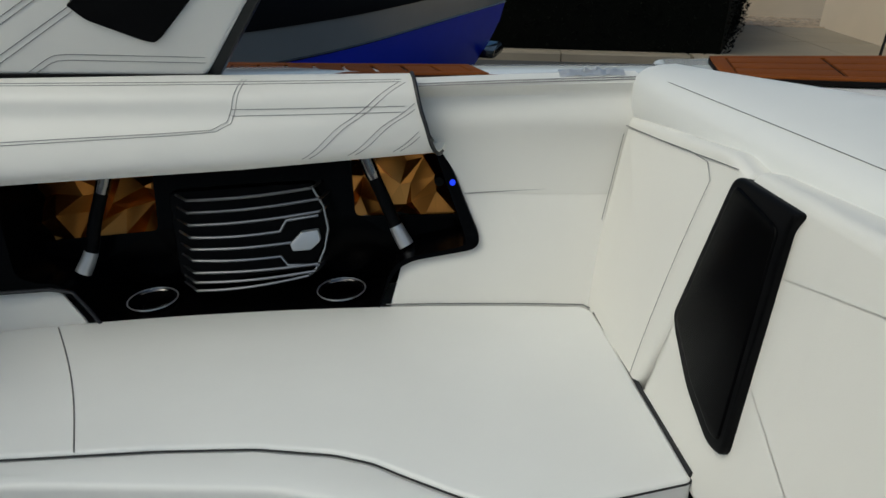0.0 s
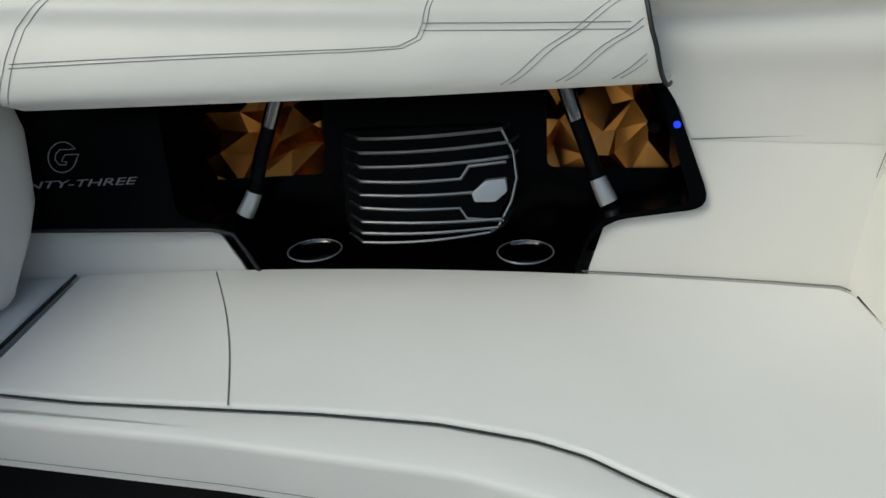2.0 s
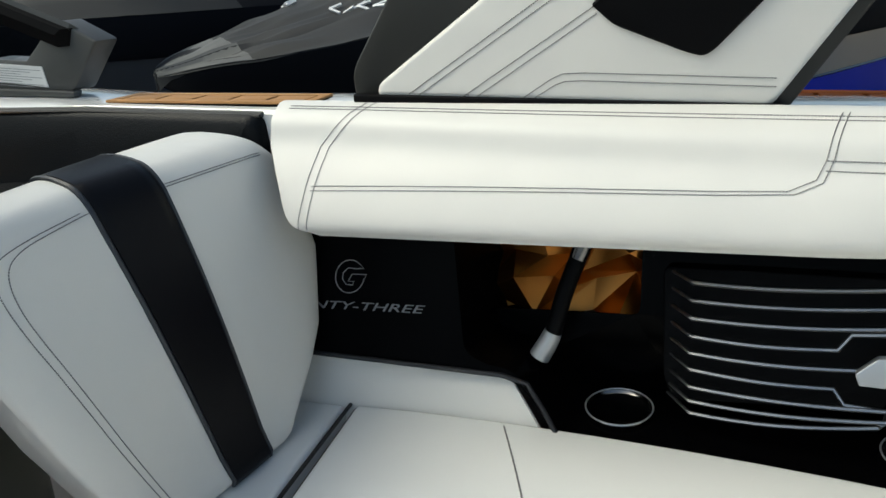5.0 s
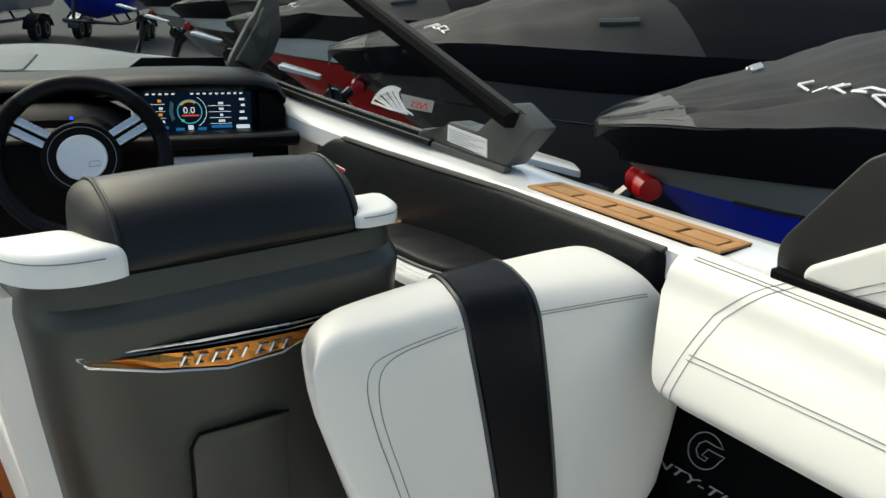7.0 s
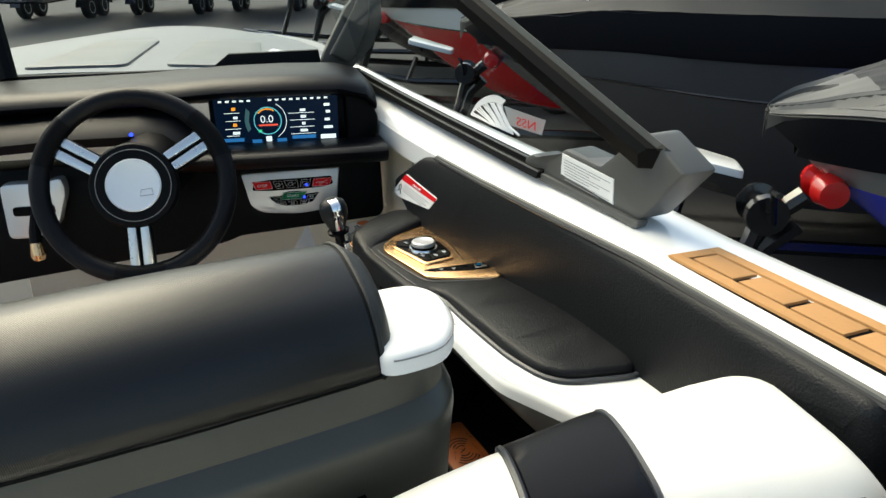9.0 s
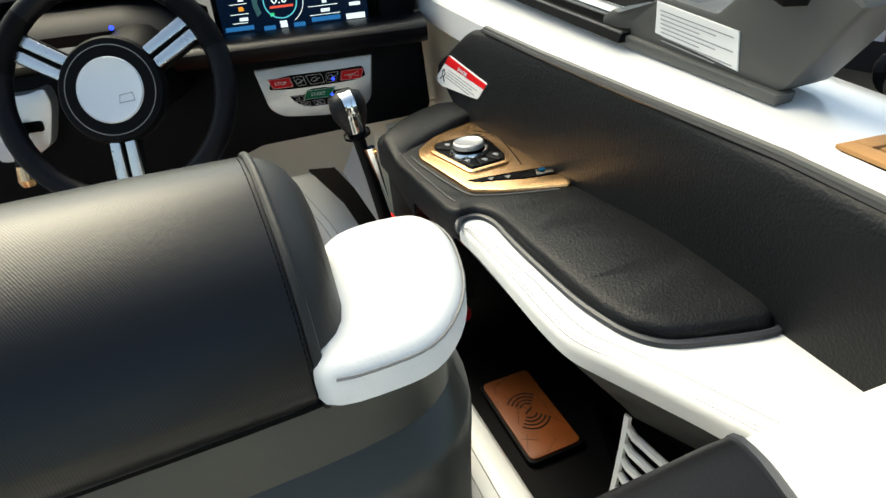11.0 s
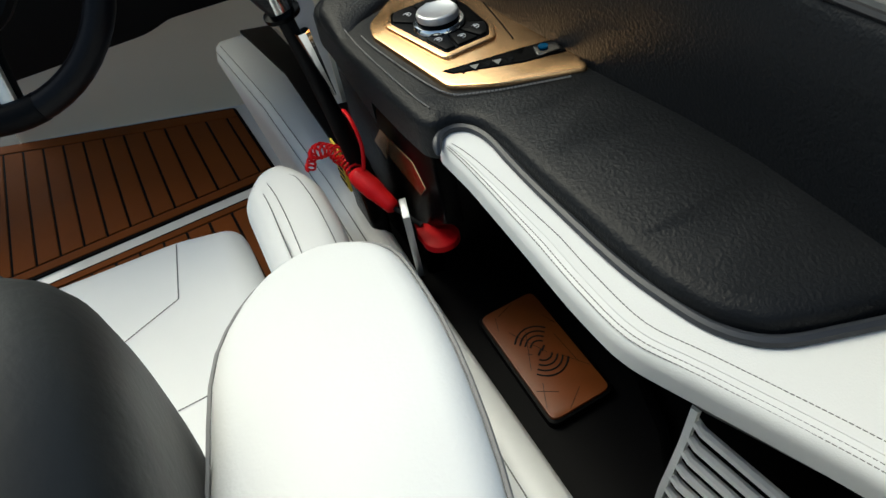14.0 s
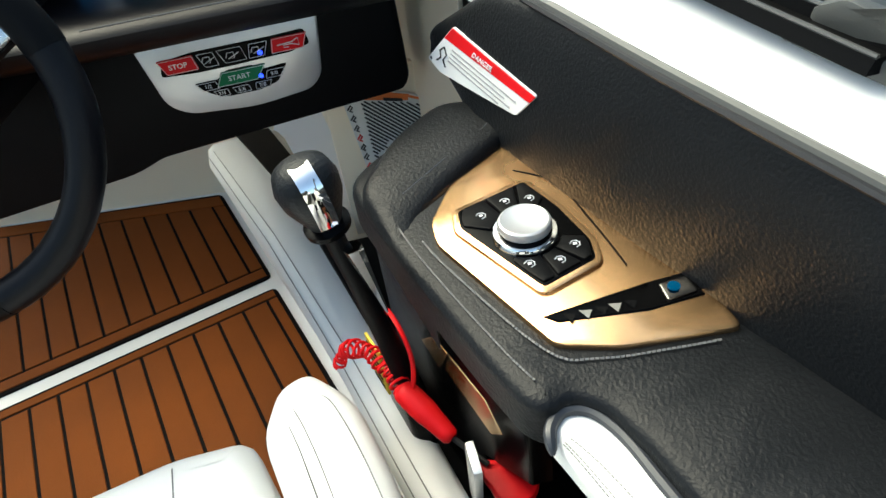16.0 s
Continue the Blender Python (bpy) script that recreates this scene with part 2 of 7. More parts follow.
def fillet(poly, r, seg=4):
    """A polygon with rounded corners; r: one radius or one for each corner."""
    out, n = [], len(poly)
    for i, p in enumerate(poly):
        a, b, c = Vector(poly[i - 1]), Vector(p), Vector(poly[(i + 1) % n])
        q = r[i] if isinstance(r, (list, tuple)) else r
        d1, d2 = (a - b), (c - b)
        k = min(q, d1.length * 0.45, d2.length * 0.45)
        if k < 1e-5:
            out.append(tuple(b))
            continue
        s, e = b + d1.normalized() * k, b + d2.normalized() * k
        for j in range(seg + 1):
            t = j / seg
            out.append(tuple(s * (1 - t) ** 2 + b * 2 * t * (1 - t) + e * t * t))
    return out


def area(poly):
    return sum(poly[i - 1][0] * p[1] - p[0] * poly[i - 1][1] for i, p in enumerate(poly)) / 2


def inset(poly, d):
    n, out = len(poly), []
    for i in range(n):
        a, b, c = Vector(poly[i - 1]), Vector(poly[i]), Vector(poly[(i + 1) % n])
        e1, e2 = (b - a), (c - b)
        e1 = e1.normalized() if e1.length > 1e-9 else e2.normalized()
        e2 = e2.normalized() if e2.length > 1e-9 else e1
        n1, n2 = Vector((-e1.y, e1.x)), Vector((-e2.y, e2.x))
        m = (n1 + n2) / max(0.35, 1 + n1.dot(n2))
        out.append(tuple(b + m * d))
    return out


def pad(outline, M, thick, r=0.01, seg=4, crown=(), step=0.0, cuts="u"):
    """A cushion or board: an outline swept to a thickness below the sheet M, its upper edge rounded by r. crown: (inset, rise) rings."""
    poly = list(outline)
    if area(poly) < 0:
        poly.reverse()
    rings = [(0, -thick), (0, -r)]
    for k in range(1, seg + 1):
        a = k / seg * math.pi / 2
        rings.append((r * (1 - math.cos(a)), -r * (1 - math.sin(a))))
    rings += [(r + d, h) for d, h in crown]
    bm = bmesh.new()
    rows = []
    for d, h in rings:
        q = inset(poly, d) if d else poly
        rows.append([bm.verts.new((x, y, h)) for x, y in q])
    for a, b in zip(rows, rows[1:]):
        for i in range(len(a)):
            j = (i + 1) % len(a)
            bm.faces.new((a[i], a[j], b[j], b[i]))
    top = bm.faces.new(rows[-1])
    bot = bm.faces.new(list(reversed(rows[0])))
    bmesh.ops.triangulate(bm, faces=[top, bot])
    return bend(bm, M, step, cuts)


def bend(bm, M, step=0.0, cuts="u"):
    if step:
        for axis, c in (("u", 0), ("v", 1)):
            if axis in cuts:
                lo, hi = min(v.co[c] for v in bm.verts), max(v.co[c] for v in bm.verts)
                k = lo + step
                while k < hi - step * 0.2:
                    co, no = [0, 0, 0], [0, 0, 0]
                    co[c], no[c] = k, 1
                    bmesh.ops.bisect_plane(bm, geom=bm.verts[:] + bm.edges[:] + bm.faces[:], plane_co=co, plane_no=no)
                    k += step
    for v in bm.verts:
        v.co = M(v.co.x, v.co.y, v.co.z)
    return bm


def holed(outline, holes, M, thick, depth=None, step=0.0):
    """A board with openings through it; the openings' cheeks go back by depth."""
    bm = bmesh.new()
    loops = []
    for poly in [outline] + list(holes):
        vs = [bm.verts.new((x, y, 0)) for x, y in poly]
        loops.append(vs)
        for i in range(len(vs)):
            bm.edges.new((vs[i - 1], vs[i]))
    bmesh.ops.triangle_fill(bm, use_beauty=True, use_dissolve=False, edges=bm.edges[:])
    for k, vs in enumerate(loops):
        d = thick if k == 0 or depth is None else depth
        back = [bm.verts.new((v.co.x, v.co.y, -d)) for v in vs]
        for i in range(len(vs)):
            bm.faces.new((vs[i - 1], vs[i], back[i], back[i - 1]))
    return bend(bm, M, step)


def tube(pts, r, n=8, closed=False, bm=None):
    """A round bar along points; r may be one radius for each."""
    bm = bm or bmesh.new()
    P = [Vector(p) for p in pts]
    rows, up, k = [], None, len(P)
    for i, p in enumerate(P):
        a = P[i - 1] if i or closed else p
        b = P[(i + 1) % k] if i < k - 1 or closed else p
        t = (b - a).normalized()
        if up is None:
            up = Vector((0, 0, 1)) if abs(t.z) < 0.9 else Vector((1, 0, 0))
        s = t.cross(up).normalized()
        up = s.cross(t).normalized()
        q = r[i] if isinstance(r, (list, tuple)) else r
        rows.append([bm.verts.new(p + (s * math.cos(2 * math.pi * j / n) + up * math.sin(2 * math.pi * j / n)) * q) for j in range(n)])
    pairs = list(zip(rows, rows[1:])) + ([(rows[-1], rows[0])] if closed else [])
    for a, b in pairs:
        for j in range(n):
            bm.faces.new((a[j], a[(j + 1) % n], b[(j + 1) % n], b[j]))
    if not closed:
        bm.faces.new(list(reversed(rows[0])))
        bm.faces.new(rows[-1])
    return bm


def loft(rings, caps=True, closed=True, bm=None):
    bm = bm or bmesh.new()
    rows = [[bm.verts.new(Vector(p)) for p in ring] for ring in rings]
    for a, b in zip(rows, rows[1:]):
        m = len(a)
        for j in range(m if closed else m - 1):
            bm.faces.new((a[j], a[(j + 1) % m], b[(j + 1) % m], b[j]))
    if caps and closed:
        for f in (bm.faces.new(list(reversed(rows[0]))), bm.faces.new(rows[-1])):
            bmesh.ops.triangulate(bm, faces=[f])
    return bm


def sheet(f, nu, nv, thick=0.0):
    """A sheet f(u, v), u and v from 0 to 1, given a thickness by a copy pushed along the normal."""
    bm = bmesh.new()
    g = [[bm.verts.new(Vector(f(i / nu, j / nv))) for j in range(nv + 1)] for i in range(nu + 1)]
    for i in range(nu):
        for j in range(nv):
            bm.faces.new((g[i][j], g[i + 1][j], g[i + 1][j + 1], g[i][j + 1]))
    if thick:
        bmesh.ops.recalc_face_normals(bm, faces=bm.faces)
        bmesh.ops.solidify(bm, geom=bm.faces[:], thickness=thick)
    return bm


def spline(pts, n=8, closed=False):
    """Points along a smooth curve through pts."""
    P = [Vector(p) for p in pts]
    out, k = [], len(P)
    for i in range(k if closed else k - 1):
        a, b, c, d = (P[(i + j) % k] if closed else P[max(0, min(k - 1, i + j))] for j in (-1, 0, 1, 2))
        for s in range(n):
            t = s / n
            out.append(0.5 * ((2 * b) + (c - a) * t + (2 * a - 5 * b + 4 * c - d) * t * t + (3 * b - a - 3 * c + d) * t ** 3))
    if not closed:
        out.append(P[-1])
    return out


def box(x0, x1, y0, y1, z0, z1, r=0.0, seg=2):
    bm = bmesh.new()
    bmesh.ops.create_cube(bm, size=1)
    for v in bm.verts:
        v.co = Vector(((x0 + x1) / 2 + v.co.x * (x1 - x0), (y0 + y1) / 2 + v.co.y * (y1 - y0), (z0 + z1) / 2 + v.co.z * (z1 - z0)))
    if r:
        bmesh.ops.bevel(bm, geom=bm.edges[:], offset=r, segments=seg, affect="EDGES", profile=0.5)
    return bm


def turned(profile, M, n=32):
    """A turned body: (radius, height) pairs round the axis of M."""
    return loft([[M(r * math.cos(2 * math.pi * j / n), r * math.sin(2 * math.pi * j / n), h) for j in range(n)] for r, h in profile])


def text(string, size, M, depth=0.0006, shear=0.0, width=1.0, mirror=False):
    cu = bpy.data.curves.new("letters", "FONT")
    cu.body, cu.size, cu.extrude, cu.shear, cu.resolution_u = string, size, depth, shear, 3
    ob = bpy.data.objects.new("letters", cu)
    scene.collection.objects.link(ob)
    bpy.context.view_layer.update()
    me = bpy.data.meshes.new_from_object(ob.evaluated_get(bpy.context.evaluated_depsgraph_get()))
    bpy.data.objects.remove(ob)
    bm = bmesh.new()
    bm.from_mesh(me)
    bpy.data.meshes.remove(me)
    for v in bm.verts:
        v.co = M((-1 if mirror else 1) * v.co.x * width, v.co.y, v.co.z)
    return bm


def bars(rows, M, h, depth=0.0005, bm=None):
    """Flat strokes (u0, u1, v) of height h in place of writing."""
    bm = bm or bmesh.new()
    for u0, u1, v in rows:
        a = [bm.verts.new(M(x, y, depth)) for x, y in ((u0, v), (u1, v), (u1, v + h), (u0, v + h))]
        b = [bm.verts.new(M(x, y, 0)) for x, y in ((u0, v), (u1, v), (u1, v + h), (u0, v + h))]
        bm.faces.new(a)
        for i in range(4):
            bm.faces.new((a[i - 1], a[i], b[i], b[i - 1]))
    return bm


def stitched(name, lines, parent, r=0.0007, mat=None, dash=0.0026, gap=0.0009):
    """Sewn lines: each of `lines` is a run of points, sewn in short dashes."""
    bm = bmesh.new()
    for pts in lines:
        P = [Vector(p) for p in pts]
        walked, run_on, left = [P[0]], True, dash
        for a, b in zip(P, P[1:]):
            d = (b - a).length
            at = 0.0
            while d - at > left:
                at += left
                q = a.lerp(b, at / d)
                if run_on:
                    walked.append(q)
                    tube(walked, r, 4, bm=bm)
                walked = [q]
                run_on = not run_on
                left = dash if run_on else gap
            left -= d - at
            if run_on:
                walked.append(b)
    ob = part(name, bm, mat or THREAD, parent, "grey sewing thread")
    ob["kind"] = "stuff"
    return ob

# ---- the boat's side: lines along x ----
G_Y = curve_of([0.5, 0.0, -0.43, -0.95, -1.146, -1.5, -1.76, -2.27, -2.9], [1.50, 1.495, 1.447, 1.335, 1.298, 1.215, 1.150, 1.03, 0.86], 3)
G_Z = curve_of([0.5, 0.0, -0.43, -0.95, -1.15, -1.5, -1.85, -2.4, -2.9], [0.872, 0.885, 0.90, 0.932, 0.926, 0.957, 0.988, 1.03, 1.07], 2)


def wall_y(x, z):
    return 1.38 + 0.02 * x - 0.115 * x * x + 0.33 * (z - 0.445)


def W(x, z, h=0.0):
    """The inner side of the lounge; h is inboard."""
    return Vector((x, wall_y(x, z) - h, z))


FACE = lerp([-1.3, -0.98, -0.34, 0.02], [1.20, 1.262, 1.345, 1.405])
LIP = lerp([-1.3, -0.98, -0.34, 0.02], [1.14, 1.197, 1.308, 1.394])


def coaming(x, s, off=0.0):
    """The padded coaming: s from 0 at the gunwale over the roll to 1 at the wall."""
    gy, gz, f, b = G_Y(x), G_Z(x), FACE(x), LIP(x)
    zb = 0.760
    ctrl = [(gy + 0.01, gz - 0.006), (gy - 0.02, gz + 0.004), ((gy + f) / 2, gz + 0.0), (f + 0.012, gz - 0.018), (f - 0.004, gz - 0.05), ((f + b) / 2 - 0.006, (gz + zb) / 2 - 0.01), (b - 0.002, zb + 0.02), (b + 0.008, zb), (b + 0.03, zb - 0.006), (wall_y(x, zb), zb)]
    p = spline([Vector((0, y, z)) for y, z in ctrl], 6)
    k = s * (len(p) - 1)
    i = min(int(k), len(p) - 2)
    q = p[i].lerp(p[i + 1], k - i)
    t = (p[i + 1] - p[i]).normalized()
    return Vector((x, q.y + t.z * off, q.z - t.y * off))


def on_coaming(pts, off=0.0006, n=14):
    out = []
    for (x0, s0), (x1, s1) in zip(pts, pts[1:]):
        out += [coaming(x0 + (x1 - x0) * k / n, s0 + (s1 - s0) * k / n, off) for k in range(n)]
    return out + [coaming(*pts[-1], off)]


EDGE_Y = lerp([-2.9, -2.3, -1.9, -1.7, -1.5, -1.15, -0.95], [-0.012, -0.019, -0.021, -0.016, -0.004, 0.004, 0.0])
EDGE_Z = lerp([-2.9, -2.3, -2.1, -1.9, -1.7, -1.5, -1.15, -0.85], [-0.02, -0.037, -0.032, -0.025, -0.018, -0.014, -0.018, -0.022])
MID_Z = lerp([-2.9, -1.75, -1.5, -1.1, -0.85], [0.0, -0.006, -0.018, -0.020, -0.022])


# gunwale: one moulded white strip with its outer flank
def gunwale_f(u, v):
    x = 1.6 - 5.2 * u
    gy, gz = G_Y(max(-2.9, min(0.5, x))) + (0.0 if x > -2.9 else -(abs(x) - 2.9) * 0.32), G_Z(max(-2.9, min(0.5, x)))
    wide = lerp([-3.7, -2.4, -1.8, -1.1, 0, 1.6], [0.10, 0.14, 0.16, 0.20, 0.22, 0.22])(x)
    ey, ez, mz = EDGE_Y(x), EDGE_Z(x), MID_Z(x)
    prof = [(ey - 0.001, ez - 0.05), (ey, ez - 0.006), (ey + 0.007, ez), (wide * 0.5, mz + 0.006), (wide - 0.02, mz), (wide, mz - 0.012), (wide + 0.02, mz - 0.05), (wide + 0.05, -0.25), (wide - 0.02, -0.6), (wide - 0.25, -1.15)]
    k = v * (len(prof) - 1)
    i = min(int(k), len(prof) - 2)
    a, b = prof[i], prof[i + 1]
    return (x, gy + a[0] + (b[0] - a[0]) * (k - i), gz + a[1] + (b[1] - a[1]) * (k - i))


gunwale = thing("gunwale", "glossy white gelcoat gunwale of the boat with outer hull side", "boat hull", kind="structure", base=(-1, 1.4, 0.9))
part("deck_edge", sheet(gunwale_f, 70, 27, 0.004), GEL, gunwale)

# inner side wall in white vinyl
wall = thing("side_lining", "white vinyl side lining below the padded coaming", "boat lining", kind="structure", base=(-0.4, 1.4, 0.45))
HOLE = fillet([(-1.23, 0.772), (-1.23, 0.552), (-0.760, 0.520), (-0.690, 0.425), (-0.110, 0.420), (-0.078, 0.524), (0.066, 0.562), (0.004, 0.735), (-0.002, 0.772)], 0.008)
part("lining", holed([(-1.35, 0.34), (0.395, 0.34), (0.385, 0.66), (0.052, 0.66), (0.008, 0.78), (-1.35, 0.78)], [HOLE[::-1]], W, 0.004, None, 0.06), WHITE, wall)


ROLL_END = lerp([0, 0.1, 0.2, 0.4, 0.6, 0.8, 1], [0.050, 0.034, 0.006, -0.028, -0.040, -0.053, -0.068])


def corner_f(u, v):
    x0 = ROLL_END(v)
    x = x0 + (0.375 - x0) * u
    gy = G_Y(x)
    ctrl = [(wall_y(x, 0.655) - 0.001, 0.655), (wall_y(x, 0.74) - 0.022, 0.74), (wall_y(x, 0.80) - 0.048, 0.80), (wall_y(x, 0.84) - 0.045, 0.845), (gy - 0.05, 0.872), (gy + 0.01, 0.876)]
    p = spline([Vector((0, a, b)) for a, b in ctrl], 5)
    k = v * (len(p) - 1)
    i = min(int(k), len(p) - 2)
    q = p[i].lerp(p[i + 1], k - i)
    return Vector((x, q.y, q.z))


part("aft_roll", sheet(corner_f, 14, 20, 0.004), WHITE, wall)
stitched("seam", [[W(0.05 + 0.25 * k / 12, 0.657 + 0.012 * k / 12, 0.002) for k in range(13)],
                  [corner_f(k / 12, 0.80) + Vector((0, -0.001, 0.0008)) for k in range(13)], [corner_f(k / 12, 0.84) + Vector((0, -0.001, 0.0008)) for k in range(13)]], wall, 0.0013)

# padded coaming of the lounge
coam = thing("coaming_pad", "white vinyl padded coaming roll with double grey stitching", "boat upholstery", base=(-0.5, 1.4, 0.76))
C_END = lerp([0, 0.20, 0.45, 0.75, 1], [-1.085, -1.095, -1.085, -1.00, -0.955])
part("cover", sheet(lambda u, v: coaming(C_END(v) + ((-0.055 + 0.072 * v) - C_END(v)) * u, v), 60, 54, 0.004), WHITE, coam)
part("end_cap", loft([[coaming(C_END(s / 40) - d, s / 40, -d * 1.3 if d else 0.0) for s in range(5, 41)] for d in (0.0, 0.006, 0.011, 0.015, 0.016)], caps=False, closed=False), SHELL, coam, "dark end cap of the coaming")
S_TOP = [(-1.07, 0.235), (-0.6, 0.235), (-0.06, 0.235)]
lines = [on_coaming(S_TOP), on_coaming([(x, s + 0.022) for x, s in S_TOP])]
lines += [on_coaming([(-0.93 - d, 0.12), (-0.94 - d, 0.22), (-0.96 - d, 0.34), (-0.985 - d, 0.45), (-0.995 - d, 0.72)]) for d in (0.0, 0.014)]
lines += [on_coaming([(-0.995, 0.57), (-0.7, 0.55), (-0.46, 0.535), (-0.385, 0.525), (-0.36, 0.48), (-0.352, 0.40), (-0.345, 0.20)], n=8), on_coaming([(-0.995, 0.582), (-0.7, 0.562), (-0.455, 0.547), (-0.378, 0.535), (-0.353, 0.49), (-0.345, 0.40), (-0.338, 0.20)], n=8)]
lines += [on_coaming([(-0.352, 0.41 + d), (-0.05, 0.41 + d)]) for d in (0.0, 0.035)]
for x0 in (-0.235, -0.222, -0.155, -0.142, -0.075, -0.063):
    reach = min(1.0, (-0.02 - x0) / 0.19)
    lines.append(on_coaming([(x0, 0.72), (x0 + 0.17 * reach, 0.72 - 0.46 * reach)]))
stitched("stitching", lines, coam)
part("piping", tube([coaming(-0.055 + 0.072 * s / 20, s / 20, 0.003) for s in range(3, 19)], 0.0038), PIPING, coam, "black piping")

# ---- glossy black side panel with pockets, speaker and holders ----
PANEL = fillet([(-1.25, 0.772), (-1.25, 0.538), (-0.735, 0.516), (-0.668, 0.438), (-0.128, 0.434), (-0.088, 0.530), (0.087, 0.558), (0.013, 0.735), (0.004, 0.772)], [0, 0, 0.05, 0, 0, 0.05, 0.035, 0, 0], 5)
PANEL.reverse()
RECESS = fillet([(-0.862, 0.764), (-0.822, 0.545), (-0.785, 0.531), (-0.742, 0.526), (-0.668, 0.436), (-0.130, 0.432), (-0.094, 0.536), (0.056, 0.563), (-0.006, 0.735), (-0.014, 0.764)], [0, 0.02, 0.01, 0.03, 0.008, 0.008, 0.04, 0.02, 0, 0], 4)
POCKET_1 = fillet([(-0.900, 0.722), (-0.840, 0.569), (-0.598, 0.574), (-0.606, 0.722)], [0.004, 0.010, 0.014, 0.004])
POCKET_2 = fillet([(-0.194, 0.722), (-0.187, 0.583), (0.030, 0.583), (0.048, 0.594), (0.012, 0.657), (-0.022, 0.722)], [0.004, 0.014, 0.01, 0.012, 0.01, 0.004])
panel = thing("speaker_console", "glossy black side recess with faceted copper pockets, speaker and cup holders", "boat panel", base=(-0.5, 1.36, 0.45))
PM = lambda x, z, h=0.0: W(x, z, 0.012 + h)
part("board", holed(PANEL, [RECESS], PM, 0.014, 0.190, 0.08), BLACK, panel)
BACK = lambda x, z, h=0.0: PM(x, z, h - 0.108 - 0.9 * max(0.0, 0.50 - z))
part("back_board", holed([(0.10, 0.775), (-0.93, 0.775), (-0.93, 0.41), (0.10, 0.41)], [POCKET_1, POCKET_2], BACK, 0.012, 0.003, 0.08), BLACK, panel, "black back of the recess")


def facets(poly, M, nx, nz, depth, seed):
    """A faceted metal sheet: a jittered triangle net behind the opening."""
    rnd = random.Random(seed)
    x0, x1 = min(p[0] for p in poly) - 0.012, max(p[0] for p in poly) + 0.012
    z0, z1 = min(p[1] for p in poly) - 0.012, max(p[1] for p in poly) + 0.012
    bm = bmesh.new()
    g = []
    for i in range(nx + 1):
        row = []
        for j in range(nz + 1):
            jx = rnd.uniform(-0.42, 0.42) if 0 < i < nx else 0
            jz = rnd.uniform(-0.42, 0.42) if 0 < j < nz else 0
            row.append(M(x0 + (x1 - x0) * (i + jx) / nx, z0 + (z1 - z0) * (j + jz) / nz, -0.003 - rnd.uniform(0, depth)))
        g.append(row)
    for i in range(nx):
        for j in range(nz):
            a, b, c, d = g[i][j], g[i + 1][j], g[i + 1][j + 1], g[i][j + 1]
            for tri in (((a, b, c), (a, c, d)) if rnd.random() < 0.5 else ((a, b, d), (b, c, d))):
                bm.faces.new([bm.verts.new(p) for p in tri])
    return bm


part("copper_sheet", facets(POCKET_1, BACK, 7, 4, 0.060, 4), GOLD, panel, "faceted copper pocket back", 1)
part("copper_sheet", facets(POCKET_2, BACK, 7, 4, 0.060, 9), GOLD, panel, "faceted copper pocket back", 1)
part("latch_knob", tube([BACK(-0.006, 0.655, -0.004), BACK(-0.006, 0.655, 0.022)], [0.013, 0.010], 10), BLACK_MATT, panel, "small black latch")
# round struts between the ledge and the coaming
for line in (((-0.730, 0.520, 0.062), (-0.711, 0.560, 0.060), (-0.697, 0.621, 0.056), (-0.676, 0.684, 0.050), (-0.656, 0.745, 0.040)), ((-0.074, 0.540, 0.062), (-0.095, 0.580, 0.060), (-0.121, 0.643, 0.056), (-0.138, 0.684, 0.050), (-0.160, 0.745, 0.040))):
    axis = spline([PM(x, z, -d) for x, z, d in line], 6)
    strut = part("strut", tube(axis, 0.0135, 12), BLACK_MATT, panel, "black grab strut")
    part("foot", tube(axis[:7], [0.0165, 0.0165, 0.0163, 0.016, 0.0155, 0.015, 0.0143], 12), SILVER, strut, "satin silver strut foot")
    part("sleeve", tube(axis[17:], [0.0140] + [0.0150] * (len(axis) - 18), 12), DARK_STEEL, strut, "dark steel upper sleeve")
SPK = fillet([(-0.566, 0.655), (-0.552, 0.500), (-0.535, 0.466), (-0.272, 0.490), (-0.238, 0.570), (-0.268, 0.660)], 0.012)
speaker = part("speaker_well", pad(SPK, lambda x, z, h=0.0: PM(x, z, h - 0.088), 0.02, 0.003, step=0.1), BLACK_MATT, panel, "dark speaker well")
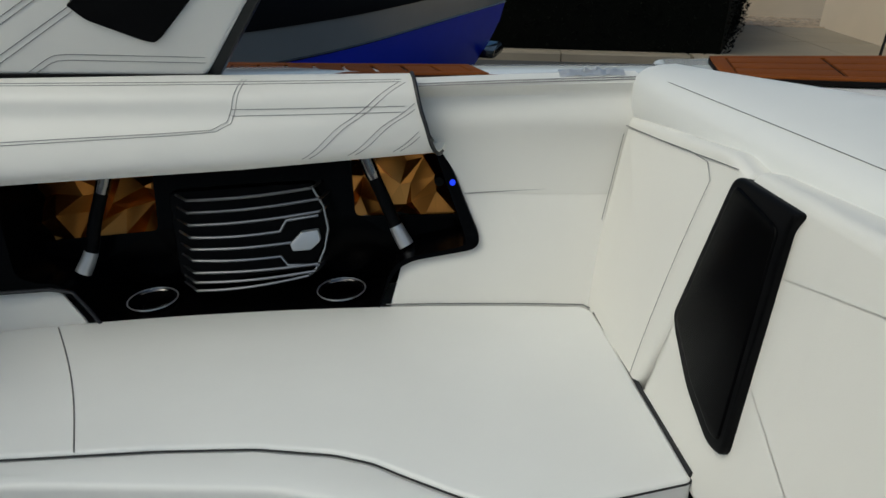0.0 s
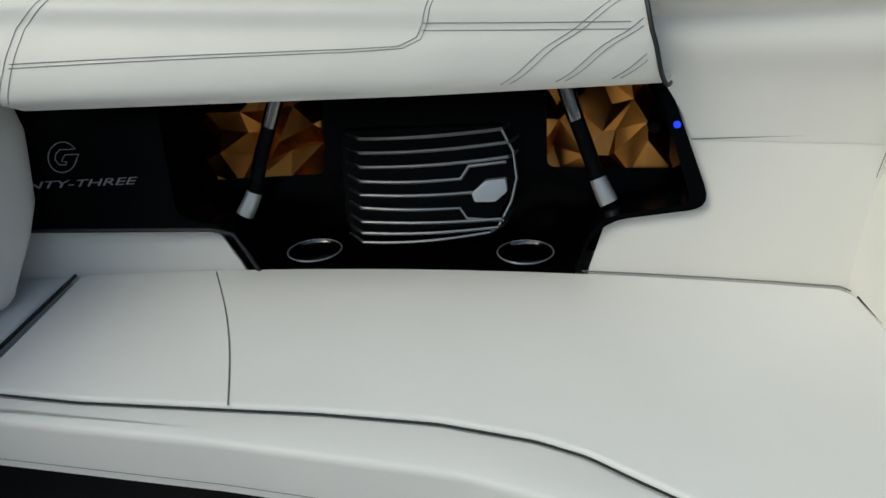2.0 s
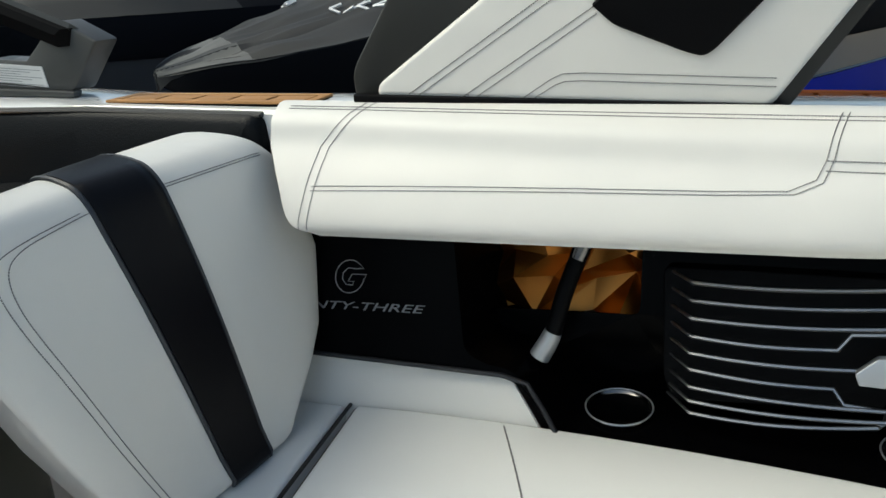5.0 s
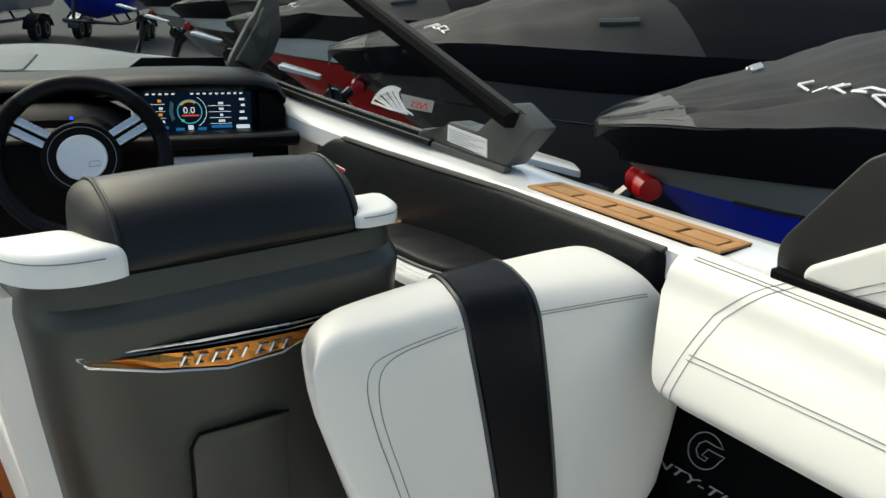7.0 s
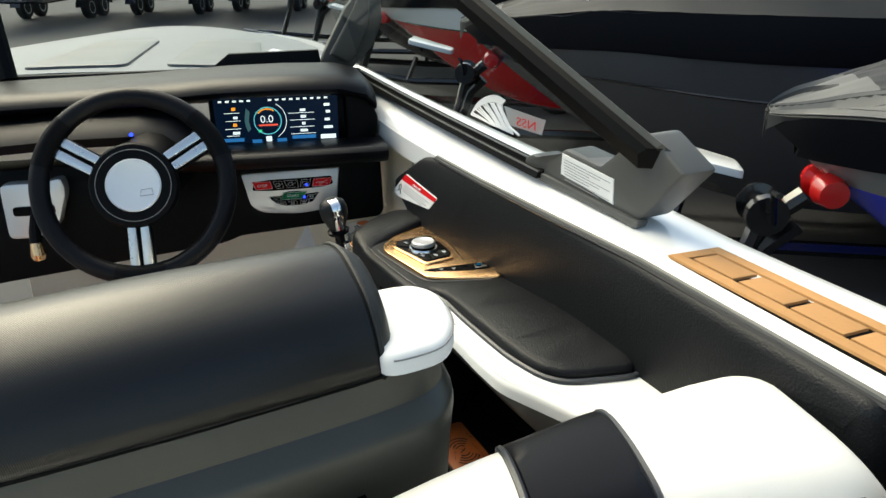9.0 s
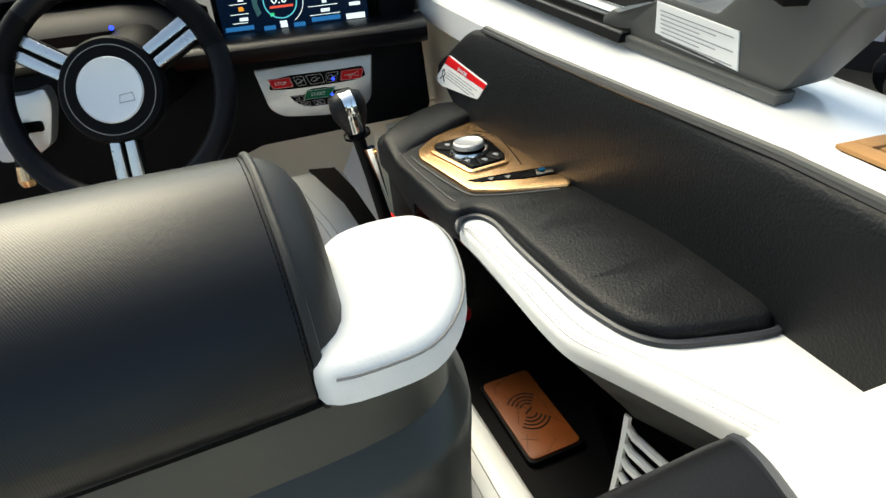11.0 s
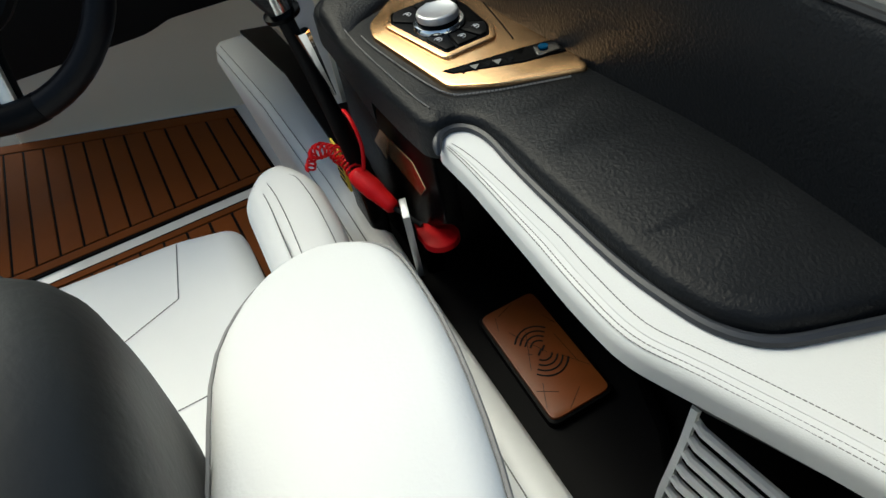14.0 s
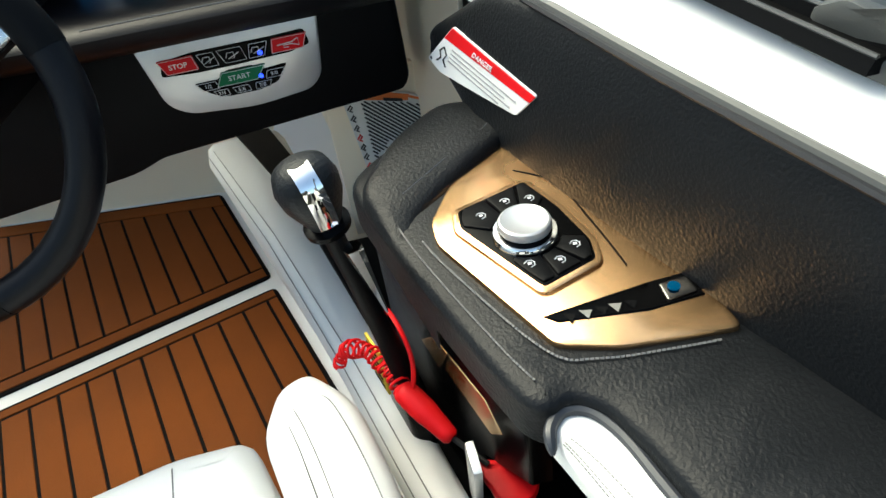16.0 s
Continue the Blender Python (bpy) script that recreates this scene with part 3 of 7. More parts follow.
# nine silver bars, bowed, their forward ends folding back to the well
starts = [(-0.514, 0.651), (-0.512, 0.627), (-0.511, 0.603), (-0.509, 0.579), (-0.508, 0.556), (-0.506, 0.534), (-0.504, 0.510), (-0.503, 0.491), (-0.501, 0.475)]
ends = [(-0.265, 0.663), (-0.249, 0.642), (-0.248, 0.618), (-0.329, 0.582), (-0.302, 0.560), (-0.329, 0.533), (-0.255, 0.516), (-0.261, 0.502), (-0.275, 0.493)]
for k, ((x0, z), (x1, z1)) in enumerate(zip(starts, ends)):
    pts = [PM(x0 - 0.044, z - 0.002, -0.096), PM(x0 - 0.006, z + 0.001, -0.050)]
    n = 8
    pts += [PM(x0 + (x1 - x0) * i / n, z + (z1 - z) * (i / n) ** 1.6, -0.045 + 0.010 * math.sin(math.pi * i / n)) for i in range(n + 1)]
    if k in (3, 5):
        dz = 0.022 if k == 3 else -0.016
        pts += [PM(x1 + 0.014, z1 + dz, -0.042), PM(x1 + 0.078, z1 + dz * 1.25, -0.047)]
    elif k != 4:
        pts += [PM(x1 + 0.006, z1 - 0.001, -0.060), PM(x1 + 0.010, z1 - 0.002, -0.092)]
    part("grille_bar", tube(pts, [0.0022, 0.0026] + [0.0031] * (len(pts) - 2), 6), GRILLE_STEEL, speaker)
part("grille_rim", tube([PM(x, z, -0.050) for x, z in ((-0.263, 0.665), (-0.240, 0.626), (-0.232, 0.582), (-0.240, 0.543), (-0.261, 0.501), (-0.276, 0.492))], 0.0028, 6), GRILLE_STEEL, speaker)
part("badge", pad(fillet([(-0.307, 0.561), (-0.284, 0.583), (-0.249, 0.587), (-0.245, 0.565), (-0.265, 0.548), (-0.301, 0.547)], 0.003), lambda x, z, h=0.0: PM(x, z, h - 0.032), 0.010, 0.002), SILVER, speaker, "silver hexagonal badge")
# cup holders sunk into the ledge
for cx, cy in ((-0.613, 1.408), (-0.218, 1.452)):
    ring_at = lambda r, z: [Vector((cx + r * math.cos(k * math.pi / 16), cy + r * math.sin(k * math.pi / 16), z)) for k in range(32)]
    holder = part("cup_holder", loft([ring_at(0.0515, 0.4400), ring_at(0.0505, 0.4420), ring_at(0.0480, 0.4420), ring_at(0.0455, 0.4375), ring_at(0.0440, 0.4366), ring_at(0.004, 0.4364)], caps=False), DARK_STEEL, panel, "recessed polished cup holder")
    part("rim", tube(ring_at(0.0510, 0.4424), 0.0012, 6, True), SILVER, holder, "thin chrome rim")
part("light_ring", turned([(0.001, 0.003), (0.005, 0.002), (0.006, 0.0)], frame_map(PM(0.026, 0.681), (1, 0, 0), (0, 0.3, 1)), 12), BLUE_LED, panel, "small blue light")
# outlined ring emblem and the model's number in outlined letters
LM = frame_map(PM(-1.021, 0.651, 0.0015), (0.972, 0.235, 0.0), (0.0, 0.33, 0.95))
emb = bmesh.new()
outer = [(0.026 * math.cos(a), 0.027 * math.sin(a)) for a in [radians(d) for d in range(50, 356, 15)]]
tube([LM(x, y) for x, y in outer + [(0.030, 0.004), (0.004, 0.004), (-0.002, -0.008), (0.008, -0.008), (0.006, -0.014), (-0.006, -0.013), (-0.013, -0.004), (-0.012, 0.006), (-0.004, 0.014), (0.012, 0.013), (0.024, 0.014)]], 0.0009, 5, True, emb)
part("emblem", emb, OUTLINE, panel, "outlined silver ring emblem")
TM = frame_map(PM(-1.165, 0.601, 0.0012), (0.972, 0.235, 0.0), (0.0, 0.33, 0.95))
part("lettering", text("TWENTY-THREE", 0.0185, TM, 0.0005, 0.25, 2.05), OUTLINE, panel, "silver model lettering")
part("edge_trim", tube([PM(x, z, 0.001) for x, z in ((-1.25, 0.538), (-0.76, 0.518), (-0.72, 0.509), (-0.695, 0.478), (-0.668, 0.440))], 0.004, 6), PIPING, panel, "black edge trim")

# ---- lounge seats ----
SEAT_Z = 0.445
back = [(x, wall_y(x, 0.445) - 0.004) for x in np.linspace(-0.99, 0.28, 14)]
MAIN = fillet([(-0.905, 0.902)] + [(-1.0, 1.240)] + back[1:] + [(0.297, 1.355), (0.334, 1.142), (0.376, 0.898), (0.238, 0.856), (0.13, 0.835), (0.06, 0.862), (-0.015, 0.897), (-0.07, 0.925), (-0.13, 0.941), (-0.25, 0.951), (-0.40, 0.943), (-0.52, 0.930), (-0.73, 0.908)], 0.012, 3)
seat = thing("lounge_seat", "white vinyl lounge seat cushion with black piping", "seat", base=(-0.3, 1.1, 0.3))
part("cushion", pad(MAIN, flat(SEAT_Z + 0.002), 0.10, 0.008), WHITE_SOFT, seat)
part("piping", tube([Vector((x, y, SEAT_Z - 0.0045)) for x, y in inset(MAIN if area(MAIN) > 0 else MAIN[::-1], -0.001)], 0.0016, 6, True), PIPING, seat, "black piping")
# Black tube lies along the gap between seat and backrest.
part("edge_gap", tube([Vector((x - 0.003, y, SEAT_Z + 0.002)) for x, y in ((0.302, 1.345), (0.320, 1.25), (0.338, 1.142), (0.360, 1.02), (0.378, 0.905))], [0.0030, 0.0038, 0.0044, 0.0048, 0.0050], 6), PIPING, seat, "black tube along the gap beside the backrest")
stitched("seam", [[Vector((-0.748 + 0.227 * k / 12 + 0.012 * math.sin(math.pi * k / 12), 1.283 - 0.353 * k / 12, SEAT_Z + 0.0023)) for k in range(13)]], seat, 0.0014)
# Grey tube stands in for the line of shade behind the cushion.
part("back_joint", tube([Vector((x, y + 0.002, SEAT_Z + 0.0035)) for x, y in back if x > -0.15] + [Vector((0.292, 1.362, SEAT_Z + 0.0030))], 0.0012, 6), THREAD, seat, "grey tube drawn as the joint's shadow along the lining")
ROLL = fillet([(-0.92, 0.896), (-0.73, 0.904), (-0.52, 0.926), (-0.40, 0.939), (-0.25, 0.947), (-0.13, 0.937), (-0.07, 0.921), (-0.015, 0.893), (0.06, 0.858), (0.12, 0.832), (0.03, 0.822), (-0.2, 0.866), (-0.5, 0.864), (-0.93, 0.845)], 0.01, 3)
front = thing("front_roll", "white vinyl front roll of the lounge seat", "seat", base=(-0.4, 0.87, 0.3))
part("cushion", pad(ROLL, flat(SEAT_Z - 0.001), 0.075, 0.010, 4, ((0.012, 0.002),)), WHITE_SOFT, front)
stitched("seam", [[Vector((x, y + 0.004, SEAT_Z - 0.062)) for x, y in ((-0.93, 0.838), (-0.5, 0.857), (-0.2, 0.859))]], front)
CH = fillet([(-0.93, 0.90), (-1.02, 1.236), (-1.27, 1.18), (-1.20, 0.86)], 0.012, 3)
chs = thing("corner_bench", "white vinyl seat section in front of the backrest", "seat", base=(-1.1, 1.05, 0.3))
part("cushion", pad(CH, flat(SEAT_Z), 0.10, 0.012), WHITE_SOFT, chs)
part("piping", tube([Vector((-0.924, 0.90, SEAT_Z - 0.001)), Vector((-1.012, 1.238, SEAT_Z - 0.001))], 0.0034, 6), PIPING, chs, "black piping")
plinth = thing("seat_base", "black moulded base under the lounge seats", "seat base", kind="structure", base=(-0.4, 1.1, 0.0))
part("box", pad([(-1.24, 0.93), (-0.2, 0.90), (0.02, 0.85), (0.40, 0.80), (0.40, 1.36), (-1.20, 1.20)], flat(0.365), 0.46, 0.01), BLACK_MATT, plinth)

# ---- aft backrest with its speaker ----
A0 = Vector((0.293, 1.366, 0.445))
AU, AV = Vector((0.1661, -0.9861, 0.0)), Vector((0.2032, 0.0342, 0.9785))
AM = frame_map(A0, AU, AV)
aft = thing("aft_bench", "white vinyl aft backrest with black angular speaker panel", "seat backrest", base=(0.35, 1.1, 0.45))
part("side_cushion", pad(fillet([(-0.045, -0.03), (0.245, -0.03), (0.262, 0.02), (0.36, 0.40), (0.30, 0.415), (-0.07, 0.372)], 0.012, 3), AM, 0.10, 0.014), WHITE, aft)
part("centre_cushion", pad(fillet([(0.262, -0.03), (0.9, -0.03), (0.9, 0.43), (0.36, 0.41), (0.30, 0.29)], 0.012, 3), lambda u, v, h=0.0: AM(u, v, h - 0.004), 0.10, 0.018), WHITE, aft)
stitched("seam", [[AM(0.236 + 0.014 * k / 10 + (0.03 * (k / 10) ** 2), 0.005 + 0.36 * k / 10, 0.0045) for k in range(11)] + [AM(0.255, 0.385, 0.003), AM(0.20, 0.384, 0.004), AM(-0.05, 0.352, 0.004)]], aft, 0.0007)
# Thin grey tubes stand in for the shade between lining, cushion and bolster.
part("corner_joint", tube([AM(u, v, 0.001) for u, v in ((-0.044, -0.015), (-0.060, 0.19), (-0.069, 0.345))], 0.0006, 6), THREAD, aft, "grey tube drawn as the corner shadow at the side lining")
part("top_joint", tube([AM(u, v, 0.002) for u, v in ((-0.069, 0.352), (0.134, 0.374), (0.262, 0.391), (0.335, 0.400))], 0.0008, 6), THREAD, aft, "grey tube drawn as the shadow below the bolster")
SPK2 = fillet([(0.338, 0.395), (0.305, 0.165), (0.325, 0.145), (0.40, 0.098), (0.485, 0.070), (0.522, 0.078), (0.478, 0.375), (0.49, 0.398)], [0.02, 0.01, 0.01, 0.02, 0.03, 0.03, 0.01, 0.01], 4)
part("speaker_panel", pad(SPK2, lambda u, v, h=0.0: AM(u, v, h + 0.008), 0.02, 0.006), BLACK_MATT, aft, "black angular speaker panel")
part("speaker_rim", pad(fillet([(0.352, 0.385), (0.322, 0.165), (0.41, 0.115), (0.49, 0.088), (0.508, 0.094), (0.466, 0.37)], 0.012, 3), lambda u, v, h=0.0: AM(u, v, h + 0.011), 0.004, 0.003), BLACK, aft, "black speaker cloth")
bol = thing("aft_bolster", "thick white vinyl bolster along the aft backrest top", "seat backrest", base=(0.5, 1.1, 0.8))


def bolster_ring(k):
    t = k / 12
    c = Vector((0.372, 1.455, 0.838)).lerp(Vector((0.72, 0.42, 0.80)), t)
    h = 0.055 + 0.012 * t
    w = 0.055 + 0.10 * min(1, 3 * t)
    s = Vector((0.9, 0.3, 0.05)).normalized()
    ring = []
    for j in range(20):
        a = 2 * math.pi * j / 20
        ca, sa2 = math.cos(a), math.sin(a)
        ring.append(c + s * (math.copysign(abs(ca) ** 0.6, ca) * w + w * 0.75) + Vector((0, 0, 1)) * (math.copysign(abs(sa2) ** 0.6, sa2) * h))
    return ring


rings = [bolster_ring(k) for k in range(13)]
mid0 = sum((Vector(p) for p in rings[0]), Vector()) / 20
rings = [[mid0.lerp(p, 0.55) + Vector((-0.008, 0.022, 0)) for p in rings[0]], [mid0.lerp(p, 0.88) + Vector((-0.004, 0.014, 0)) for p in rings[0]]] + rings
part("cushion", loft(rings), WHITE_SOFT, bol)
stitched("seam", [[Vector(rings[k][7]) + Vector((-0.0006, 0, 0.0006)) for k in range(3, 15)]], bol)

# ---- aft corner: rail, folded cloth and teak-look pads ----
def plank_pad(name, label, corners, M, cols, mat, base, border=0.02, rows=1, thick=0.006, r=0.003):
    """A foam pad with caulked fields."""
    t = thing(name, label, "deck pad", "foam deck pads", base=base)
    under = M
    M = lambda x, y, h=0.0: under(x, y, h + 0.003)
    part("backing", pad(fillet([tuple(c) for c in corners], 0.008, 3), M, thick + 0.003, 0.002, step=0.08), CAULK, t, "black caulk backing")
    a, b, c, d = (Vector(p) for p in corners)
    at = lambda u, v: (a.lerp(b, u)).lerp(d.lerp(c, u), v)
    L, H = ((b - a).length + (c - d).length) / 2, ((d - a).length + (c - b).length) / 2
    top = lambda x, y, h=0.0: M(x, y, h + 0.004)
    bu, bv = border / L, border / H
    gu, gv = 0.0042 / L, 0.0042 / H
    fields = []
    for q in ([(0.003, 0.01), (0.997, 0.01), (0.997, bv), (0.003, bv)], [(0.003, 1 - bv), (0.997, 1 - bv), (0.997, 0.99), (0.003, 0.99)], [(0.003, bv), (bu, bv), (bu, 1 - bv), (0.003, 1 - bv)], [(1 - bu, bv), (0.997, bv), (0.997, 1 - bv), (1 - bu, 1 - bv)]):
        fields.append(q)
    for i in range(cols):
        for j in range(rows):
            u0, u1 = bu + (1 - 2 * bu) * i / cols, bu + (1 - 2 * bu) * (i + 1) / cols
            v0, v1 = bv + (1 - 2 * bv) * j / rows, bv + (1 - 2 * bv) * (j + 1) / rows
            fields.append([(u0 + gu, v0 + gv), (u1 - gu, v0 + gv), (u1 - gu, v1 - gv), (u0 + gu, v1 - gv)])
    for k, q in enumerate(fields):
        part("plank", pad([tuple(at(*p)) for p in q], top, 0.004, 0.0012, 2), mat, t)
    return t


GM = lambda x, y, h=0.0: Vector((x, y, G_Z(x) - 0.016 + h))
plank_pad("gunwale_pad", "tan foam step pad with black caulk lines on the white gunwale", [(-1.490, 1.243), (-1.095, 1.345), (-1.112, 1.425), (-1.500, 1.322)], GM, 5, TEAK, (-1.3, 1.35, 0.93), 0.018)

GA = lambda x, y, h=0.0: Vector((x, y, 0.868 + h))
plank_pad("gunwale_pad", "long brown foam step pad on the gunwale aft", [(-0.46, 1.575), (0.10, 1.53), (0.056, 1.627), (-0.50, 1.72)], GA, 8, TEAK_DARK, (-0.2, 1.6, 0.86), 0.025)
part("tail", pad([(0.10, 1.53), (0.24, 1.49), (0.09, 1.56)], GA, 0.006, 0.002, 2), TEAK_DARK, scene.objects["gunwale_pad.001"], "tapered end of the pad")
aftd = thing("aft_deck", "white gelcoat deck behind the aft bench", "boat deck", kind="structure", base=(0.9, 1.4, 0.8))
part("plate", pad(fillet([(0.42, 1.52), (0.46, 1.78), (1.58, 1.70), (1.58, -1.2), (0.95, -1.2), (0.86, 0.5), (0.60, 1.25)], 0.03, 3), flat(0.850), 0.5, 0.012, 3), GEL, aftd)
plank_pad("stern_pad", "brown foam pad with black caulk lines on the aft deck", [(0.53, 1.50), (1.30, 1.28), (1.36, 1.60), (0.56, 1.70)], flat(0.860), 4, TEAK_DARK, (0.9, 1.5, 0.85), 0.03, rows=3)
wrap = thing("plastic_wrap", "crumpled clear plastic wrap lying on the gunwale", "wrapping", base=(0.3, 1.5, 0.87))
part("film", sheet(lambda u, v: (0.23 + 0.12 * u, 1.475 + 0.055 * v + 0.01 * noise.noise((u * 4, v * 4, 1)), 0.877 + 0.005 * noise.noise((u * 9, v * 6, 7)) + 0.004 * math.sin(math.pi * v)), 22, 14, 0.001), SILVER, wrap)


# ---- tower foot standing on the gunwale ----
TA = Vector((-0.934, 1.339, 0.0))
TH = Vector((0.507, 0.103, 0.0)).normalized()
TW_M = frame_map(TA, TH, (0, 0, 1))
tower = thing("tower_foot", "dark tower foot with white stitched vinyl panel on the gunwale", "boat tower", base=(-0.7, 1.39, 0.92))
part("frame", pad(fillet([(-0.052, 0.918), (0.53, 0.882), (0.80, 1.27), (0.44, 1.27), (0.10, 1.128), (0.033, 1.092), (-0.058, 0.968)], [0.01, 0.01, 0.02, 0.02, 0.01, 0.01, 0.02], 3), lambda a, b, h=0.0: TW_M(a, b, h - 0.008), 0.09, 0.004), TOWER, tower, "dark matt metal frame")
part("foot_strip", pad([(-0.045, 0.918), (0.53, 0.880), (0.53, 0.903), (-0.045, 0.941)], lambda a, b, h=0.0: TW_M(a, b, h + 0.021), 0.02, 0.004, 2), BLACK_MATT, tower, "black rubber foot strip")
PAD_T = fillet([(-0.010, 0.935), (0.512, 0.899), (0.522, 0.905), (0.69, 1.14), (0.60, 1.20), (0.36, 1.18), (0.250, 1.112), (-0.006, 0.953)], [0.012, 0.008, 0.008, 0.02, 0.02, 0.03, 0.02, 0.012], 4)
part("pad", pad(PAD_T, lambda a, b, h=0.0: TW_M(a, b, h + 0.012), 0.018, 0.008), WHITE, tower, "white vinyl pad with stitched lines")
T_O = lambda a, b: TW_M(a, b, 0.0126)
stitched("stitching", [[T_O(0.036, 0.933), T_O(0.302, 1.084)], [T_O(0.053, 0.932), T_O(0.309, 1.077)], [T_O(0.12, 0.927), T_O(0.309, 1.034)], [T_O(0.14, 0.926), T_O(0.314, 1.026)],
                       [T_O(0.209, 0.923), T_O(0.250, 0.947), T_O(0.265, 0.953), T_O(0.29, 0.953), T_O(0.522, 0.934)], [T_O(0.224, 0.922), T_O(0.255, 0.939), T_O(0.268, 0.943), T_O(0.29, 0.943), T_O(0.522, 0.924)]], tower)
part("pocket", pad(fillet([(0.306, 1.036), (0.333, 1.010), (0.422, 0.970), (0.440, 0.965), (0.452, 0.972), (0.520, 1.040), (0.62, 1.175), (0.335, 1.060)], [0.004, 0.01, 0.01, 0.012, 0.012, 0.02, 0.004, 0.004], 4), lambda a, b, h=0.0: TW_M(a, b, h + 0.020), 0.03, 0.004), BLACK_MATT, tower, "black angular storage pocket")
part("recess", pad(fillet([(0.296, 1.140), (0.300, 1.118), (0.323, 1.050), (0.36, 1.045), (0.66, 1.175), (0.62, 1.215), (0.36, 1.205)], [0.01, 0.012, 0.004, 0.01, 0.01, 0.01, 0.01], 3), lambda a, b, h=0.0: TW_M(a, b, h + 0.0155), 0.012, 0.002, 2), BLACK_MATT, tower, "black recess above the pocket")
part("recess_label", tube([TW_M(a, b, 0.0158) for a, b in ((0.50, 1.158), (0.338, 1.096), (0.346, 1.066))], 0.0008, 5), OUTLINE, tower, "fine grey outline of a black label")
part("leg", pad([(0.150, 1.09), (0.228, 1.09), (-0.140, 1.95), (-0.220, 1.95)], lambda a, b, h=0.0: TW_M(a, b, h - 0.050), 0.05, 0.012, 3), TOWER, tower, "dark tower leg rising from the foot")
part("reflector", pad([(0.335, 1.062), (0.52, 1.14), (0.518, 1.147), (0.332, 1.068)], lambda a, b, h=0.0: TW_M(a, b, h + 0.023), 0.004, 0.001, 2), RED, tower, "thin red edge strip")
part("sticker", pad(fillet([(0.405, 1.075), (0.43, 1.062), (0.56, 1.12), (0.56, 1.16), (0.50, 1.15)], 0.006, 3), lambda a, b, h=0.0: TW_M(a, b, h + 0.024), 0.004, 0.001, 2), material("blue_sticker", (0.05, 0.16, 0.32), 0.35), tower, "blue and pink sticker")
part("sticker_patch", pad([(0.452, 1.088), (0.495, 1.098), (0.49, 1.14), (0.455, 1.13)], lambda a, b, h=0.0: TW_M(a, b, h + 0.0255), 0.004, 0.001, 2), material("pink_sticker", (0.5, 0.2, 0.17), 0.4), tower, "faded pink patch")

# ---- chaise backrest with black strap ----
PROF = [(-1.038, 0.452), (-1.043, 0.50), (-1.056, 0.62), (-1.075, 0.74), (-1.098, 0.84), (-1.110, 0.872), (-1.132, 0.892), (-1.165, 0.900), (-1.21, 0.904), (-1.255, 0.900), (-1.284, 0.880), (-1.290, 0.82), (-1.272, 0.66), (-1.240, 0.48), (-1.22, 0.452), (-1.12, 0.446)]
Y_R = lerp([0.44, 0.50, 0.56, 0.70, 0.84, 0.90, 0.94], [1.10, 1.185, 1.250, 1.293, 1.284, 1.250, 1.21])
Y_L = lerp([0.44, 0.60, 0.80, 0.88, 0.94], [0.86, 0.80, 0.745, 0.737, 0.76])


def across(z, t):
    """From side to side; the strap in the middle keeps its breadth."""
    a, b = Y_L(z), max(1.10, Y_R(z))
    d = 0.10 * max(0, 0.90 - z)
    return float(np.interp(t, [0, 0.39, 0.61, 1], [a, 0.938 + d * 1.35, 1.047 + d * 0.55, b]))


# the backrest is turned: its front edge and its face draw aft towards the port side
SKEW_F = lerp([0.70, 0.75, 0.85, 0.915, 1.03, 1.17, 1.25], [0.195, 0.160, 0.106, 0.079, 0.038, 0.0, -0.01])
SKEW_A = lerp([0.70, 0.75, 0.83, 0.95, 1.25], [0.085, 0.06, 0.04, 0.012, 0.0])

PS = [(v.x, v.y) for v in spline([Vector((a, b, 0)) for a, b in PROF], 3, True)]
P_MID = (sum(p[0] for p in PS) / len(PS), sum(p[1] for p in PS) / len(PS))


def chaise_ring(t, grow=0.0):
    """A cut through the backrest; t from 0 (port side) to 1 (starboard side)."""
    e = min(t, 1 - t)
    k = 1.0 if e > 0.10 else math.sqrt(max(0.0, 1 - (1 - e / 0.10) ** 2))
    k = 0.80 + 0.20 * k
    ring = []
    for i, (x, z) in enumerate(PS):
        a, b = PS[i - 1], PS[(i + 1) % len(PS)]
        n = Vector((b[1] - a[1], -(b[0] - a[0]))).normalized()
        px, pz = P_MID[0] + (x - P_MID[0]) * k + n.x * grow, P_MID[1] + (z - P_MID[1]) * (0.5 + 0.5 * k) + n.y * grow
        y = across(z, t)
        q = min(1.0, max(0.0, (px + 1.10) / -0.184))
        ring.append(Vector((px + SKEW_A(y) + (SKEW_F(y) - SKEW_A(y)) * q, y, pz)))
    return ring


TS = [0, 0.006, 0.015, 0.03, 0.05, 0.075, 0.10] + [0.1 + 0.8 * k / 10 for k in range(1, 10)] + [0.90, 0.925, 0.95, 0.97, 0.985, 0.994, 1]
chaise = thing("chaise_lounge", "white vinyl backrest with a wide black strap over its middle", "seat backrest", base=(-1.14, 1.0, 0.45))
part("cushion", loft([chaise_ring(t) for t in TS]), WHITE, chaise, angle=60)
strap_t = [0.395, 0.40, 0.43, 0.50, 0.57, 0.60, 0.605]
part("strap", loft([chaise_ring(t, 0.0 if k in (0, 6) else 0.0045) for k, t in enumerate(strap_t)]), DARK_SMOOTH, chaise, "black vinyl strap", 60)
for t in (0.39, 0.61):
    part("strap_piping", tube([p for p in chaise_ring(t, 0.002)][:38], 0.0035, 6), GREY_PIPING, chaise, "dark piping beside the strap")
N_P = len(PS)


